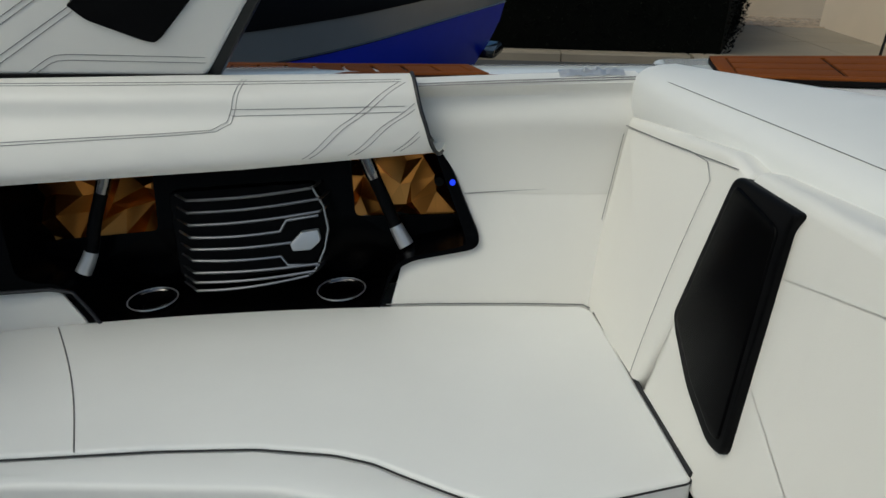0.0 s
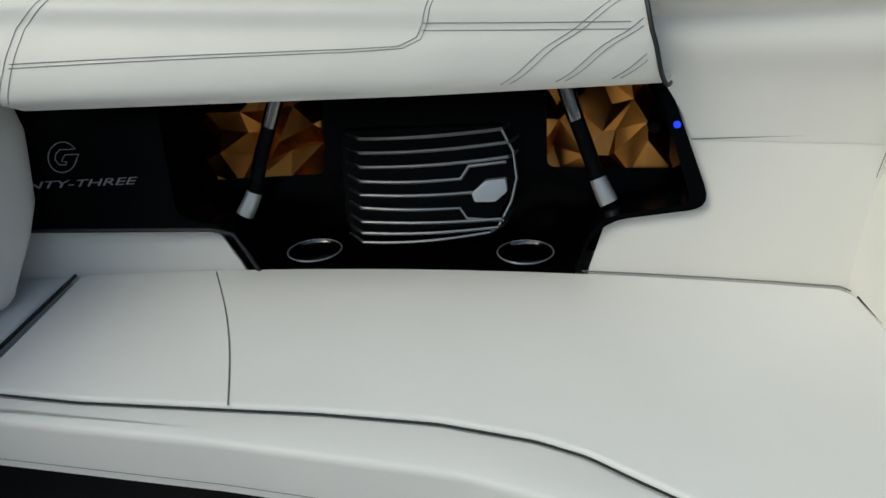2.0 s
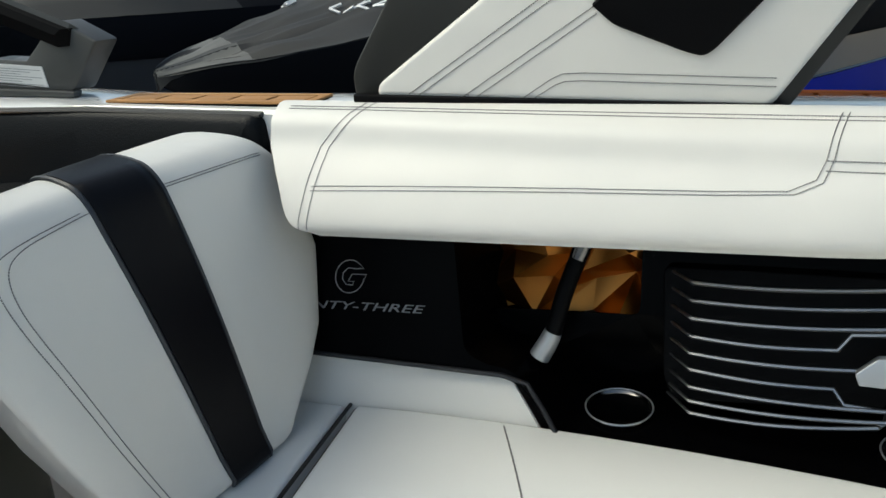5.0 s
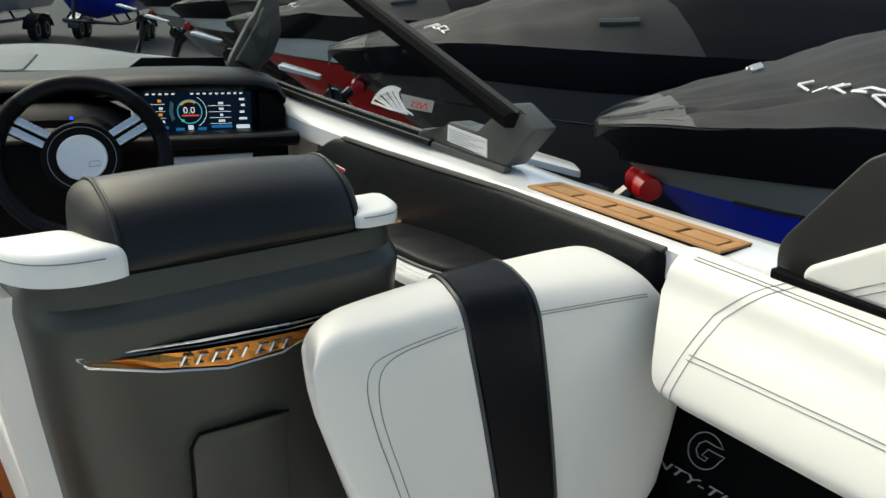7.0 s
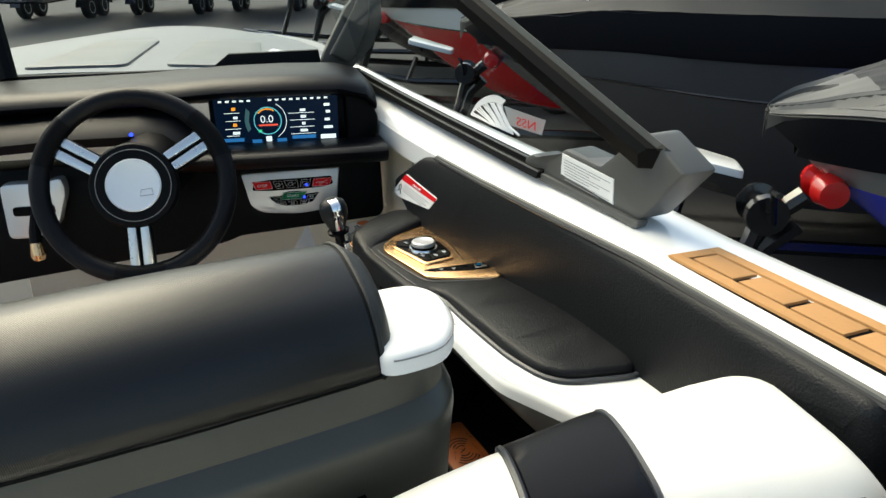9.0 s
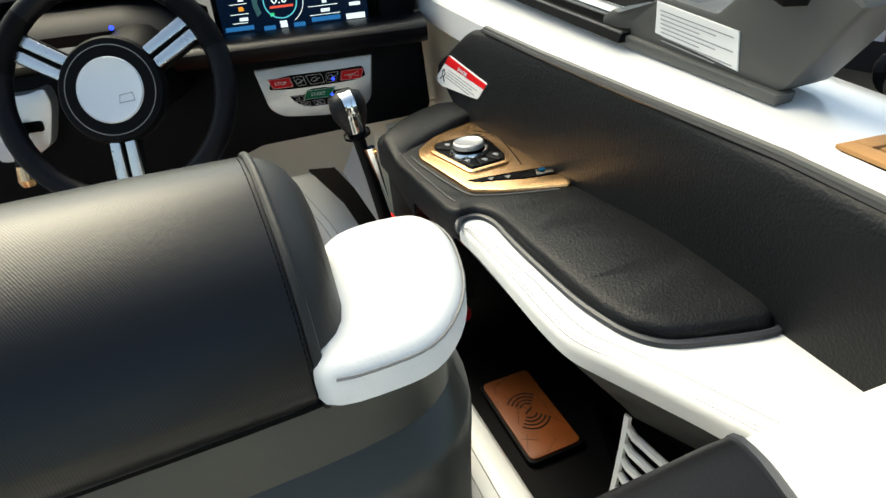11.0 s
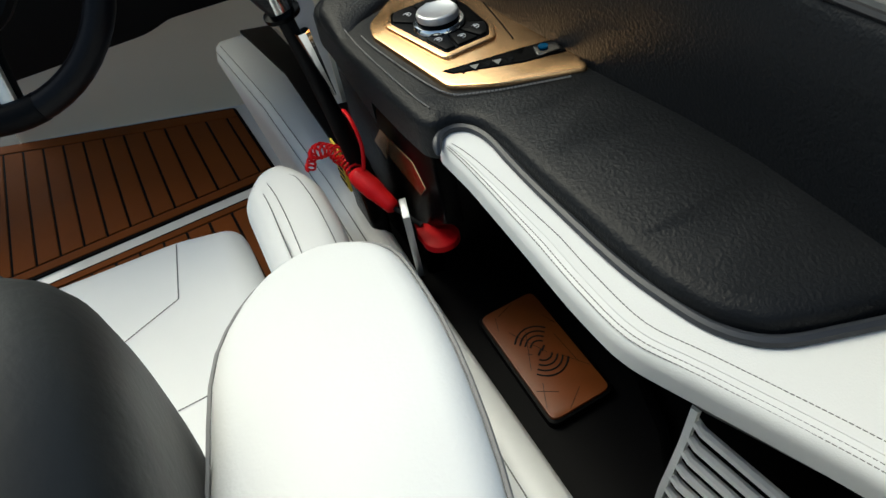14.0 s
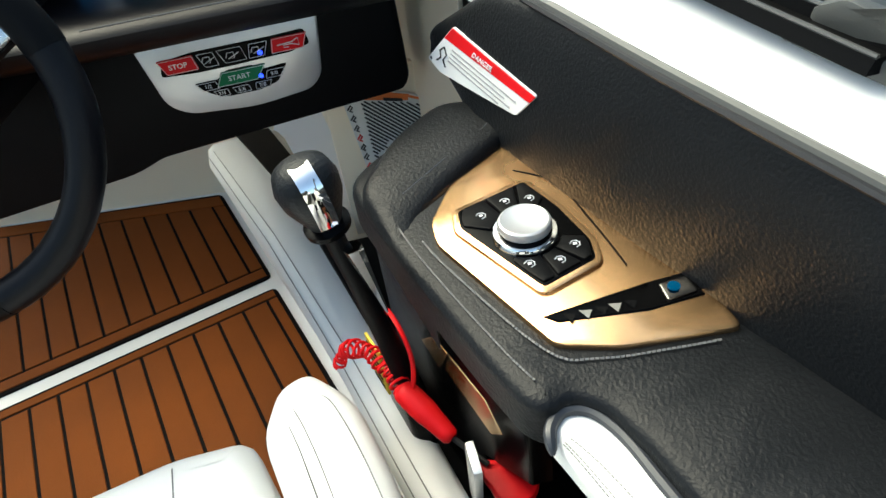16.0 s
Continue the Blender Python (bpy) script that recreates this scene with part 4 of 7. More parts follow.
def on_chaise(i, t, off=0.0007):
    lo, f = int(i), i - int(i)
    r = chaise_ring(t, off)
    return r[lo % N_P].lerp(r[(lo + 1) % N_P], f)


ln = []
for d in (0.0, 0.45):
    ln.append([on_chaise(14.2 + d, 0.615 + 0.325 * k / 10) for k in range(11)])
    ln.append(spline([on_chaise(i + d, t - 0.05 * d) for i, t in ((14.25, 0.385), (14.0, 0.33), (13.7, 0.27), (13.2, 0.205), (12.5, 0.160), (11.6, 0.138), (10.6, 0.130))] + [on_chaise(9.6 - k + d * 0.4, 0.131 + 0.0045 * k - 0.05 * d) for k in range(10)], 4))
stitched("stitching", ln, chaise)

# ---- helm seat, turned a little ----
HC = Vector((-1.187, 0.702, 0.0))
HR, HF = Vector((-0.30, 0.954, 0)).normalized(), Vector((-0.954, -0.30, 0)).normalized()
H_M = lambda r, f, z=0.0: HC + HR * r + HF * f + Vector((0, 0, z))
hseat = thing("helm_chair", "white vinyl helm seat with grey moulded shell and dark head bolster", "seat", base=(-1.5, 0.6, 0.0))
OUT = [(-0.246, 0.25), (-0.252, 0.20), (-0.250, 0.10), (-0.236, 0.018), (-0.175, -0.012), (-0.06, -0.018), (0.06, -0.018), (0.16, -0.014), (0.206, 0.000), (0.233, 0.040), (0.242, 0.10), (0.246, 0.15), (0.232, 0.180)]
INN = [(r * 0.84, f + 0.045 if abs(r) < 0.24 else f) for r, f in OUT][::-1]
levels = [(0.30, 0.80, 0.02), (0.50, 0.86, 0.012), (0.70, 0.93, 0.004), (0.80, 0.965, 0.0), (0.880, 0.985, -0.004), (0.914, 0.995, -0.007), (0.922, 0.997, -0.003), (0.934, 0.992, 0.013), (0.950, 0.992, 0.016), (0.964, 0.995, 0.020)]
so = spline([Vector((a, b, 0)) for a, b in OUT], 4)
si = spline([Vector((a, b, 0)) for a, b in INN], 4)
part("shell", loft([[H_M(p.x * s, p.y + dn, z - 0.75 * max(0, p.y - 0.07) ** 1.3) for p in so] + [H_M(p.x * s, p.y, z - 0.75 * max(0, p.y - 0.07) ** 1.3) for p in si] for z, s, dn in levels]), SHELL, hseat, "olive grey moulded shell")
part("shell_rim", tube([H_M(p.x * 0.995, p.y + 0.021, 0.966 - 0.75 * max(0, p.y - 0.07) ** 1.3) for p in so], 0.004, 6), BLACK_MATT, hseat)
rear = lambda r, z, h=0.0: H_M(r, -0.028 + 0.8 * r * r + 0.015 * max(0, (0.80 - z)) - h, z)
hatch = part("hatch", pad(fillet([(-0.105, 0.45), (0.02, 0.45), (0.016, 0.752), (-0.095, 0.757), (-0.104, 0.74)], 0.008, 3), lambda r, z, h=0.0: rear(r, z, h + 0.002), 0.006, 0.003, 2), SHELL, hseat, "grey hatch panel")
part("hatch_gap", tube([rear(r, z, 0.004) for r, z in ((-0.107, 0.45), (-0.106, 0.742), (-0.096, 0.760), (0.018, 0.755))], 0.0022, 6), BLACK_MATT, hatch)
BR, BZ = -0.030, 0.010
rear_flat = rear
rear = lambda r, z, h=0.0: rear_flat(r, z - 0.072 * (r + 0.21), h + 0.0045)
BADGE = [(r + BR, z + BZ) for r, z in ((-0.180, 0.874), (-0.170, 0.863), (-0.10, 0.850), (-0.03, 0.842), (0.04, 0.848), (0.145, 0.884), (0.05, 0.883), (-0.06, 0.881))]
bad = part("badge_plate", pad(BADGE, lambda r, z, h=0.0: rear(r, z, h + 0.005), 0.006, 0.002, 2), BLACK, hseat, "black rimmed badge plate")
part("badge_rim", tube([rear(r, z, 0.0075) for r, z in BADGE], 0.0017, 6, True), STEEL, bad, "thin polished rim")
part("badge_line", tube([rear(r + BR, z + BZ, 0.0078) for r, z in ((-0.172, 0.8715), (-0.06, 0.8755), (0.05, 0.8770), (0.125, 0.8785))], 0.0011, 6), DARK_STEEL, bad, "dark polished upper edge")
brnd = random.Random(3)
bfac = bmesh.new()
cols = [(-0.168, 0.8695, 0.866), (-0.13, 0.870, 0.859), (-0.10, 0.871, 0.854), (-0.07, 0.871, 0.850), (-0.03, 0.8715, 0.847), (0.0, 0.872, 0.849), (0.04, 0.872, 0.853), (0.08, 0.873, 0.863), (0.115, 0.874, 0.871)]
bf = lambda r, z: rear(r + BR, z + BZ, 0.006 + brnd.uniform(0, 0.006))
grid_b = [[bf(r, a), bf(r + brnd.uniform(-0.008, 0.012), (a + b) / 2), bf(r, b)] for r, a, b in cols]
for c0, c1 in zip(grid_b, grid_b[1:]):
    for j in range(2):
        for tri in ((c0[j], c1[j], c1[j + 1]), (c0[j], c1[j + 1], c0[j + 1])):
            bfac.faces.new([bfac.verts.new(p) for p in tri])
part("copper_inlay", bfac, GOLD, bad, "faceted copper inlay", 1)
for k, (w, lean) in enumerate(((0.010, 1), (0.009, 1), (0.012, 1), (0.008, 1), (0.004, 1), (0.012, 1), (0.011, 1), (0.009, 1))):
    r0 = -0.085 + 0.0172 * k + BR
    for z0, z1, d in ((0.8555, 0.8578, 0.0), (0.8655, 0.8678, 0.006)):
        part("stroke", pad([(r0 + d, z0 + BZ), (r0 + d + w, z0 + BZ), (r0 + d + w + 0.0014, z1 + BZ), (r0 + d + 0.0014, z1 + BZ)], lambda r, z, h=0.0: rear(r, z, h + 0.0148), 0.005, 0.0006, 1), DARK_STEEL, bad, "raised dark chrome stroke")
    part("stroke", pad([(r0, 0.8555 + BZ), (r0 + 0.003, 0.8555 + BZ), (r0 + 0.0095, 0.8678 + BZ), (r0 + 0.0065, 0.8678 + BZ)], lambda r, z, h=0.0: rear(r, z, h + 0.0150), 0.005, 0.0006, 1), CHROME, bad, "raised chrome stroke")
# head bolster
HP = [(0.004, 0.964), (0.002, 0.992), (0.022, 1.026), (0.055, 1.047), (0.092, 1.058), (0.132, 1.050), (0.156, 1.024), (0.163, 0.985), (0.150, 0.945), (0.08, 0.935)]
hp = spline([Vector((a, b, 0)) for a, b in HP], 4, True)
hm = Vector((0.082, 0.99, 0))


def head_ring(r, k, dz=0.0):
    bow = 0.022 * (1 - (r / 0.155) ** 2)
    return [H_M(r, hm.x + (p.x - hm.x) * k - bow * 0.5 + 0.006, hm.y + (p.y - hm.y) * (0.4 + 0.6 * k) + bow * 0.35 - 0.006) for p in hp]


part("head_bolster", loft([head_ring(r, k) for r, k in ((-0.150, 0.985), (-0.144, 1.0), (-0.08, 1), (-0.04, 1), (0, 1), (0.04, 1), (0.08, 1), (0.144, 1.0), (0.150, 0.985))]), WEAVE, hseat, "charcoal woven vinyl head bolster", 60)
for sgn in (-1, 1):
    part("bolster_end", loft([head_ring(sgn * r, k) for r, k in ((0.149, 0.985), (0.1555, 0.960), (0.1620, 0.895), (0.1675, 0.785), (0.1715, 0.62), (0.1738, 0.40), (0.1745, 0.12))]), LEATHER, hseat, "dark leather bolster end", 60)
    part("bolster_seam", tube(spline(head_ring(sgn * 0.1495, 1.0)[:34], 2), 0.0026, 10), LEATHER, hseat, "folded leather welt")
    stitched("seam_stitch", [head_ring(sgn * 0.1450, 1.001)[:34]], hseat, 0.0003, BLACK_MATT)
# arms
ARM_R = [v.to_2d() for v in spline([Vector((a, b, 0)) for a, b in [(0.148, -0.004), (0.180, -0.010), (0.208, -0.002), (0.235, 0.033), (0.252, 0.088), (0.263, 0.150), (0.264, 0.192), (0.244, 0.219), (0.214, 0.212), (0.187, 0.165), (0.172, 0.085), (0.150, 0.033)]], 4, True)]
ARM_L = [v.to_2d() for v in spline([Vector((a, b, 0)) for a, b in [(-0.148, -0.008), (-0.20, -0.014), (-0.240, 0.010), (-0.262, 0.06), (-0.264, 0.13), (-0.246, 0.190), (-0.20, 0.205), (-0.176, 0.17), (-0.176, 0.12), (-0.160, 0.04)]], 4, True)]
for outl, top, thick in ((ARM_R, 0.989, 0.020), (ARM_L, 1.002, 0.036)):
    a_map = lambda r, f, h=0.0: H_M(r, f, top - 0.55 * max(0, f - 0.08) ** 1.3 + h)
    arm = part("arm_pad", pad([tuple(p) for p in outl], a_map, thick, 0.45 * thick + 0.002, 5), WHITE_SOFT, hseat, "white vinyl arm pad", 60)
    rim = [tuple(p) for p in outl]
    q = inset(rim if area(rim) > 0 else rim[::-1], 0.0002)
    k = min(range(len(q)), key=lambda i: abs(q[i][0]))
    part("seam", tube([a_map(r, f, -0.30 * thick) for r, f in q[k:] + q[:k] if r > 0.153 or r < -0.168], 0.0008, 5), THREAD, arm, "grey sewing thread")
WING_S = lerp([0.5, 0.7, 0.8, 0.9, 0.935], [0.85, 0.925, 0.965, 1.0, 0.99])
for sgn, r1 in ((-1, 0.286),):
    part("side_wing", loft([[H_M(sgn * (r1 - 0.05 * a - b) * WING_S(z), f, z) for a, b, f in ((0, 0.006, 0.10), (0, 0.002, 0.14), (0.2, 0.008, 0.18 + 0.04 * (0.95 - z)), (1, 0.0, 0.18 + 0.04 * (0.95 - z)), (1, 0.0, 0.08))] for z in (0.50, 0.62, 0.75, 0.86, 0.925, 0.935)]), WHITE, hseat, "white vinyl side wing")
part("back_cushion", pad(fillet([(-0.19, 0.60), (0.19, 0.60), (0.18, 0.95), (-0.18, 0.95)], 0.03), lambda r, z, h=0.0: H_M(r, 0.15 - 0.12 * (z - 0.6) + h, z), 0.08, 0.03), WHITE, hseat, "white vinyl back cushion")
part("seat_cushion", pad(fillet([(-0.245, 0.18), (0.216, 0.18), (0.224, 0.55), (0.231, 0.764), (0.152, 0.789), (-0.019, 0.801), (-0.245, 0.79)], 0.02, 3), lambda r, f, h=0.0: H_M(r, f, 0.605 + h), 0.13, 0.035, 5), WHITE_SOFT, hseat, "white vinyl seat cushion")
SC = lambda r, f: H_M(r, f, 0.6055)
stitched("seat_seam", [[SC(0.149, 0.760), SC(0.130, 0.658), SC(0.06, 0.627), SC(-0.06, 0.627), SC(-0.13, 0.658), SC(-0.148, 0.755)], [SC(0.206, 0.498), SC(0.09, 0.496), SC(-0.20, 0.496)]], hseat, 0.0008)
for sgn in (1,):
    B = [(sgn * r, f) for r, f in ((0.220, 0.31), (0.292, 0.31), (0.306, 0.46), (0.326, 0.580), (0.333, 0.68), (0.308, 0.738), (0.270, 0.734), (0.240, 0.690))]
    bl = part("side_bolster", pad(fillet(B, [0.01, 0.02, 0.02, 0.03, 0.03, 0.03, 0.03, 0.02], 4), lambda r, f, h=0.0: H_M(r, f, 0.682 + h), 0.20, 0.028, 5), WHITE_SOFT, hseat, "white vinyl seat bolster", 60)
    stitched("bolster_stitch", [[H_M(v.x, v.y, 0.6827 - v.z) for v in spline([Vector(p) for p in line], 4)] for line in (
        [(0.276, 0.690, 0.001), (0.277, 0.660, 0.0), (0.274, 0.603, 0.0), (0.265, 0.513, 0.0), (0.255, 0.440, 0.0), (0.245, 0.34, 0.0)],
        [(0.266, 0.672, 0.001), (0.265, 0.640, 0.0), (0.262, 0.603, 0.0), (0.255, 0.513, 0.0)],
        [(0.304, 0.690, 0.002), (0.310, 0.670, 0.0015), (0.309, 0.595, 0.0), (0.297, 0.475, 0.001), (0.280, 0.34, 0.001)])], bl, 0.0006)
part("pedestal", loft([[H_M(a * s, 0.42 + b * s, z) for a, b in ((-0.2, -0.2), (0.2, -0.2), (0.22, 0.2), (0.1, 0.26), (-0.1, 0.26), (-0.22, 0.2))] for z, s in ((0.0, 0.8), (0.3, 0.85), (0.48, 1.1))]), SHELL, hseat, "grey seat pedestal")

# ---- helm side: pad, armrest and console ----
SIDE_Y = lerp([-2.35, -2.25, -2.0, -1.77, -1.5, -1.15], [0.955, 0.980, 1.035, 1.115, 1.208, 1.285])
SP = lambda x, z, h=0.0: Vector((x, G_Y(x) - 0.022 - 0.24 / (1 + math.exp((x + 1.82) / 0.09)) * (G_Z(x) - 0.01 - z) - h, z))
sp = thing("side_bolster_pad", "charcoal leather side bolster beside the helm", "boat upholstery", base=(-1.7, 1.1, 0.76))
top_z = [(x, G_Z(x) + EDGE_Z(x) - 0.004) for x in (-1.158, -1.3, -1.5, -1.7, -1.9, -2.00, -2.07)]
SPO = [(-1.150, 0.74)] + top_z + [(-2.135, 0.955), (-2.246, 0.884), (-2.228, 0.858), (-2.145, 0.822), (-2.06, 0.74)]
part("cushion", pad(fillet(SPO, [0.03, 0.02] + [0] * 5 + [0.03, 0.03, 0.03, 0.02, 0.02, 0.02], 4)[::-1], SP, 0.05, 0.020, 5, ((0.014, 0.004),), 0.08), DARK, sp, angle=60)
part("edge_trim", tube([Vector((x, G_Y(x) + EDGE_Y(x) - 0.003, z - 0.001)) for x, z in top_z], 0.0048, 8), GREY, sp, "grey rubber edge trim")
part("piping", tube([Vector((x, G_Y(x) + EDGE_Y(x) - 0.0095, z - 0.003)) for x, z in top_z], 0.0030, 6), PIPING, sp, "black piping")
DM = lambda x, z, h=0.0: SP(x, z, h + 0.0055)
dl = thing("danger_label", "white and red danger label on the dark side bolster", "label", base=(-2.12, 1.0, 0.87))
part("sheet", pad(fillet([(-2.216, 0.862), (-2.186, 0.855), (-2.046, 0.863), (-2.021, 0.892), (-2.170, 0.909)], 0.004, 3), DM, 0.002, 0.0004, 1, step=0.03), LABEL_W, dl)
part("red_band", pad([(-2.184, 0.8935), (-2.029, 0.8825), (-2.0225, 0.8905), (-2.170, 0.9075)], lambda x, z, h=0.0: DM(x, z, h + 0.0008), 0.0015, 0.0003, 1, step=0.03), RED_KEY, dl, "red heading band")
DT = lambda x, z, h=0.0: DM(x, z - 0.09 * (x + 2.17), h)
part("heading", text("DANGER", 0.0075, lambda x, y, h=0.0: DT(-2.128 + x + 0.5 * y, 0.8962 + y, h + 0.0014), 0.0003, 0.0, 1.2), LETTER, dl)
for k in range(4):
    part("text_line", bars([(-2.166 - 0.002 * k, -2.048 - 0.004 * k - 0.014 * (k % 2), 0.8860 - 0.0046 * k)], lambda x, z, h=0.0: DT(x, z, h + 0.0004), 0.0014, 0.0005), GREY_PRINT, dl)
part("pictogram", tube([DT(x, z, 0.0006) for x, z in ((-2.195, 0.864), (-2.187, 0.870), (-2.190, 0.877), (-2.182, 0.883), (-2.176, 0.877), (-2.182, 0.870), (-2.176, 0.864))], 0.0010, 4), INK, dl, "small black pictogram")
part("mark", turned([(0.0020, 0.0008), (0.0001, 0.0009)], frame_map(DT(-2.207, 0.8615), (0.95, 0.3, 0), (0, 0.1, 1)), 10), INK, dl, "black dot")

rest = thing("armrest", "white vinyl armrest with charcoal leather top beside the helm seat", "armrest", base=(-1.6, 1.05, 0.7))
ARM_W = fillet([(-1.778, 0.962), (-1.752, 0.950), (-1.70, 0.966), (-1.61, 0.988), (-1.545, 1.003), (-1.492, 1.019), (-1.452, 1.049), (-1.39, 1.095), (-1.335, 1.133), (-1.17, 1.262), (-1.30, 1.262), (-1.5, 1.213), (-1.68, 1.12), (-1.75, 1.04), (-1.782, 0.985)], [0.006, 0.006, 0, 0, 0.02, 0.02, 0.02, 0, 0, 0, 0, 0, 0, 0, 0.01], 4)
part("white_band", pad(ARM_W, lambda x, y, h=0.0: Vector((x, y, 0.797 - 0.05 * (x + 1.75) * 0.5 + h)), 0.022, 0.010, 4), WHITE_SOFT, rest, "white vinyl band")
band = [(-1.740, 0.955), (-1.70, 0.966), (-1.61, 0.988), (-1.545, 1.003), (-1.492, 1.020), (-1.452, 1.050), (-1.39, 1.096), (-1.335, 1.134), (-1.25, 1.20)]
b_z = lambda x: 0.797 - 0.025 * (x + 1.75)
bsp = spline([Vector((x, y, 0)) for x, y in band], 4)


def band_line(inside, dz):
    out = []
    for k, p in enumerate(bsp):
        d = (bsp[min(k + 1, len(bsp) - 1)] - bsp[max(k - 1, 0)]).normalized()
        wide = inside * min(1.0, 0.35 + k / 14)
        out.append(Vector((p.x - d.y * wide, p.y + d.x * wide, b_z(p.x) + dz)))
    return out


stitched("band_stitch", [band_line(0.0050, -0.0012), band_line(0.0085, -0.0002), band_line(0.0215, 0.0004)], rest, 0.00045)
part("band_welt", tube(band_line(0.0140, -0.0004), 0.0014, 6), WHITE_SOFT, rest, "raised white seam")
DK = [(-2.075, 0.852), (-1.94, 0.886), (-1.82, 0.922), (-1.770, 0.939), (-1.757, 0.952), (-1.764, 0.972), (-1.748, 0.990), (-1.715, 1.001), (-1.650, 1.016), (-1.560, 1.042), (-1.516, 1.058), (-1.484, 1.077), (-1.467, 1.101), (-1.463, 1.135), (-1.463, 1.195), (-1.50, 1.222), (-1.60, 1.180), (-1.77, 1.118), (-1.90, 1.075), (-2.08, 1.035), (-2.15, 1.02), (-2.16, 0.97), (-2.125, 0.905)]
DKF = fillet(DK, [0.03, 0, 0, 0.012, 0.008, 0.008, 0.008, 0.008, 0.0, 0.01, 0.01, 0.01, 0.01, 0.01, 0.01, 0.01, 0, 0, 0, 0, 0.02, 0.02, 0.03], 4)
DZ = lambda x: 0.812 - 0.02 * (x + 1.8) + 0.006 * math.sin(min(1.0, max(0.0, (x + 1.78) / 0.32)) * math.pi)
part("dark_top", pad(DKF, lambda x, y, h=0.0: Vector((x, y, DZ(x) + h)), 0.040, 0.010, 5, ((0.004, 0.0015),), 0.06), DARK, rest, "charcoal leather top", 60)
pip = [(-1.736, 0.951), (-1.752, 0.955), (-1.762, 0.968), (-1.756, 0.985), (-1.732, 0.998), (-1.692, 1.007), (-1.648, 1.018), (-1.560, 1.043), (-1.517, 1.060), (-1.483, 1.079), (-1.464, 1.104), (-1.459, 1.14), (-1.459, 1.198), (-1.48, 1.22)]
pip = [Vector((v.x, v.y, b_z(v.x) + 0.002 - 0.002 * max(0, 3 - k))) for k, v in enumerate(spline([Vector((x, y - 0.003, 0)) for x, y in pip], 4))]
part("piping", tube(pip, [0.0015, 0.0032, 0.0042] + [0.0045] * (len(pip) - 3), 8), GREY_PIPING, rest, "grey piping")
stitched("top_stitch", [[Vector((v.x, v.y, DZ(v.x) + dz)) for v in spline([Vector((x, y + dy, 0)) for x, y in [(-2.06, 0.870), (-1.94, 0.894), (-1.82, 0.931), (-1.778, 0.947)]], 5)] for dy, dz in ((0.006, 0.0030), (-0.003, -0.003))], rest, 0.0008)
stitched("ridge_stitch", [[Vector((x, y, 0.8368 - 0.22 * max(0.0, x + 2.06))) for x, y in ((-2.106, 1.016), (-2.086, 1.000), (-2.040, 0.938), (-2.014, 0.900))]], rest, 0.0008, THREAD_DARK)
stitched("panel_stitch", [[Vector((v.x, v.y, DZ(v.x) + 0.0036)) for v in spline([Vector((x, y, 0)) for x, y in [(-1.952, 0.908), (-1.911, 0.921), (-1.805, 0.966), (-1.785, 0.999), (-1.777, 1.052), (-1.774, 1.085)]], 5)]], rest, 0.0010)
UP = [(-2.04, 0.872), (-1.94, 0.896), (-1.75, 0.954), (-1.60, 0.991), (-1.49, 1.022), (-1.38, 1.105), (-1.2, 1.25), (-1.5, 1.22), (-1.9, 1.08), (-2.14, 1.01)]
part("under_panel", loft([[Vector((x, y + d if k < 6 else y, z)) for k, (x, y) in enumerate(UP)] for z, d in ((0.690, 0.060), (0.705, 0.050), (0.760, 0.006), (0.785, 0.004))]), LEATHER, rest, "dark leather side under the white band")
part("front_ridge", pad(fillet([(-1.890, 0.901), (-2.035, 0.862), (-2.120, 0.914), (-2.164, 0.968), (-2.150, 1.018), (-2.086, 1.036), (-2.060, 1.004), (-2.012, 0.938), (-1.985, 0.909), (-1.940, 0.908)], [0.0, 0.02, 0.03, 0.02, 0.018, 0.018, 0.018, 0.018, 0.01, 0.0], 5), lambda x, y, h=0.0: Vector((x, y, 0.836 - 0.22 * max(0.0, x + 2.06) + h)), 0.05, 0.013, 5, ((0.004, 0.001),)), DARK, rest, "raised leather ridge", 60)
part("side_wall", pad([(-2.08, 0.49), (-2.08, 0.77), (-1.80, 0.77), (-1.80, 0.66), (-1.88, 0.60), (-1.90, 0.49)], lambda x, z, h=0.0: Vector((x, 0.872 + 0.285 * (x + 2.06) - h, z)), 0.02, 0.004), BLACK, rest, "black console wall")
for q in ([(-1.99, 0.665), (-1.955, 0.70), (-1.93, 0.70), (-1.955, 0.655)], [(-1.940, 0.668), (-1.925, 0.702), (-1.862, 0.706), (-1.838, 0.685), (-1.858, 0.662)]):
    part("copper_inlay", pad(q, lambda x, z, h=0.0: Vector((x, 0.8712 + 0.285 * (x + 2.06) - h, z)), 0.003, 0.0006, 1), GOLD_FLAT, rest, "copper inlay")

gp = thing("control_panel", "brushed copper control panel with silver rotary knob", "control panel", base=(-1.93, 1.0, 0.81))
GZ = lambda x: DZ(x) + 0.004
GPM = lambda x, y, h=0.0: Vector((x, y, GZ(x) + 0.003 + h))
part("plate", pad(fillet([(-2.074, 1.024), (-2.018, 0.946), (-1.972, 0.919), (-1.941, 0.918), (-1.804, 0.974), (-1.788, 1.016), (-1.778, 1.101), (-1.799, 1.100), (-1.874, 1.076), (-2.018, 1.037)], 0.008, 3), GPM, 0.006, 0.003, 2), GOLD_FLAT, gp, "brushed copper plate")
part("wall_joint", tube([GPM(x, y, 0.001) for x, y in ((-2.050, 1.036), (-2.018, 1.041), (-1.945, 1.061), (-1.874, 1.081), (-1.799, 1.104), (-1.765, 1.118))], 0.0034, 6), BLACK_MATT, gp, "black joint along the wall")
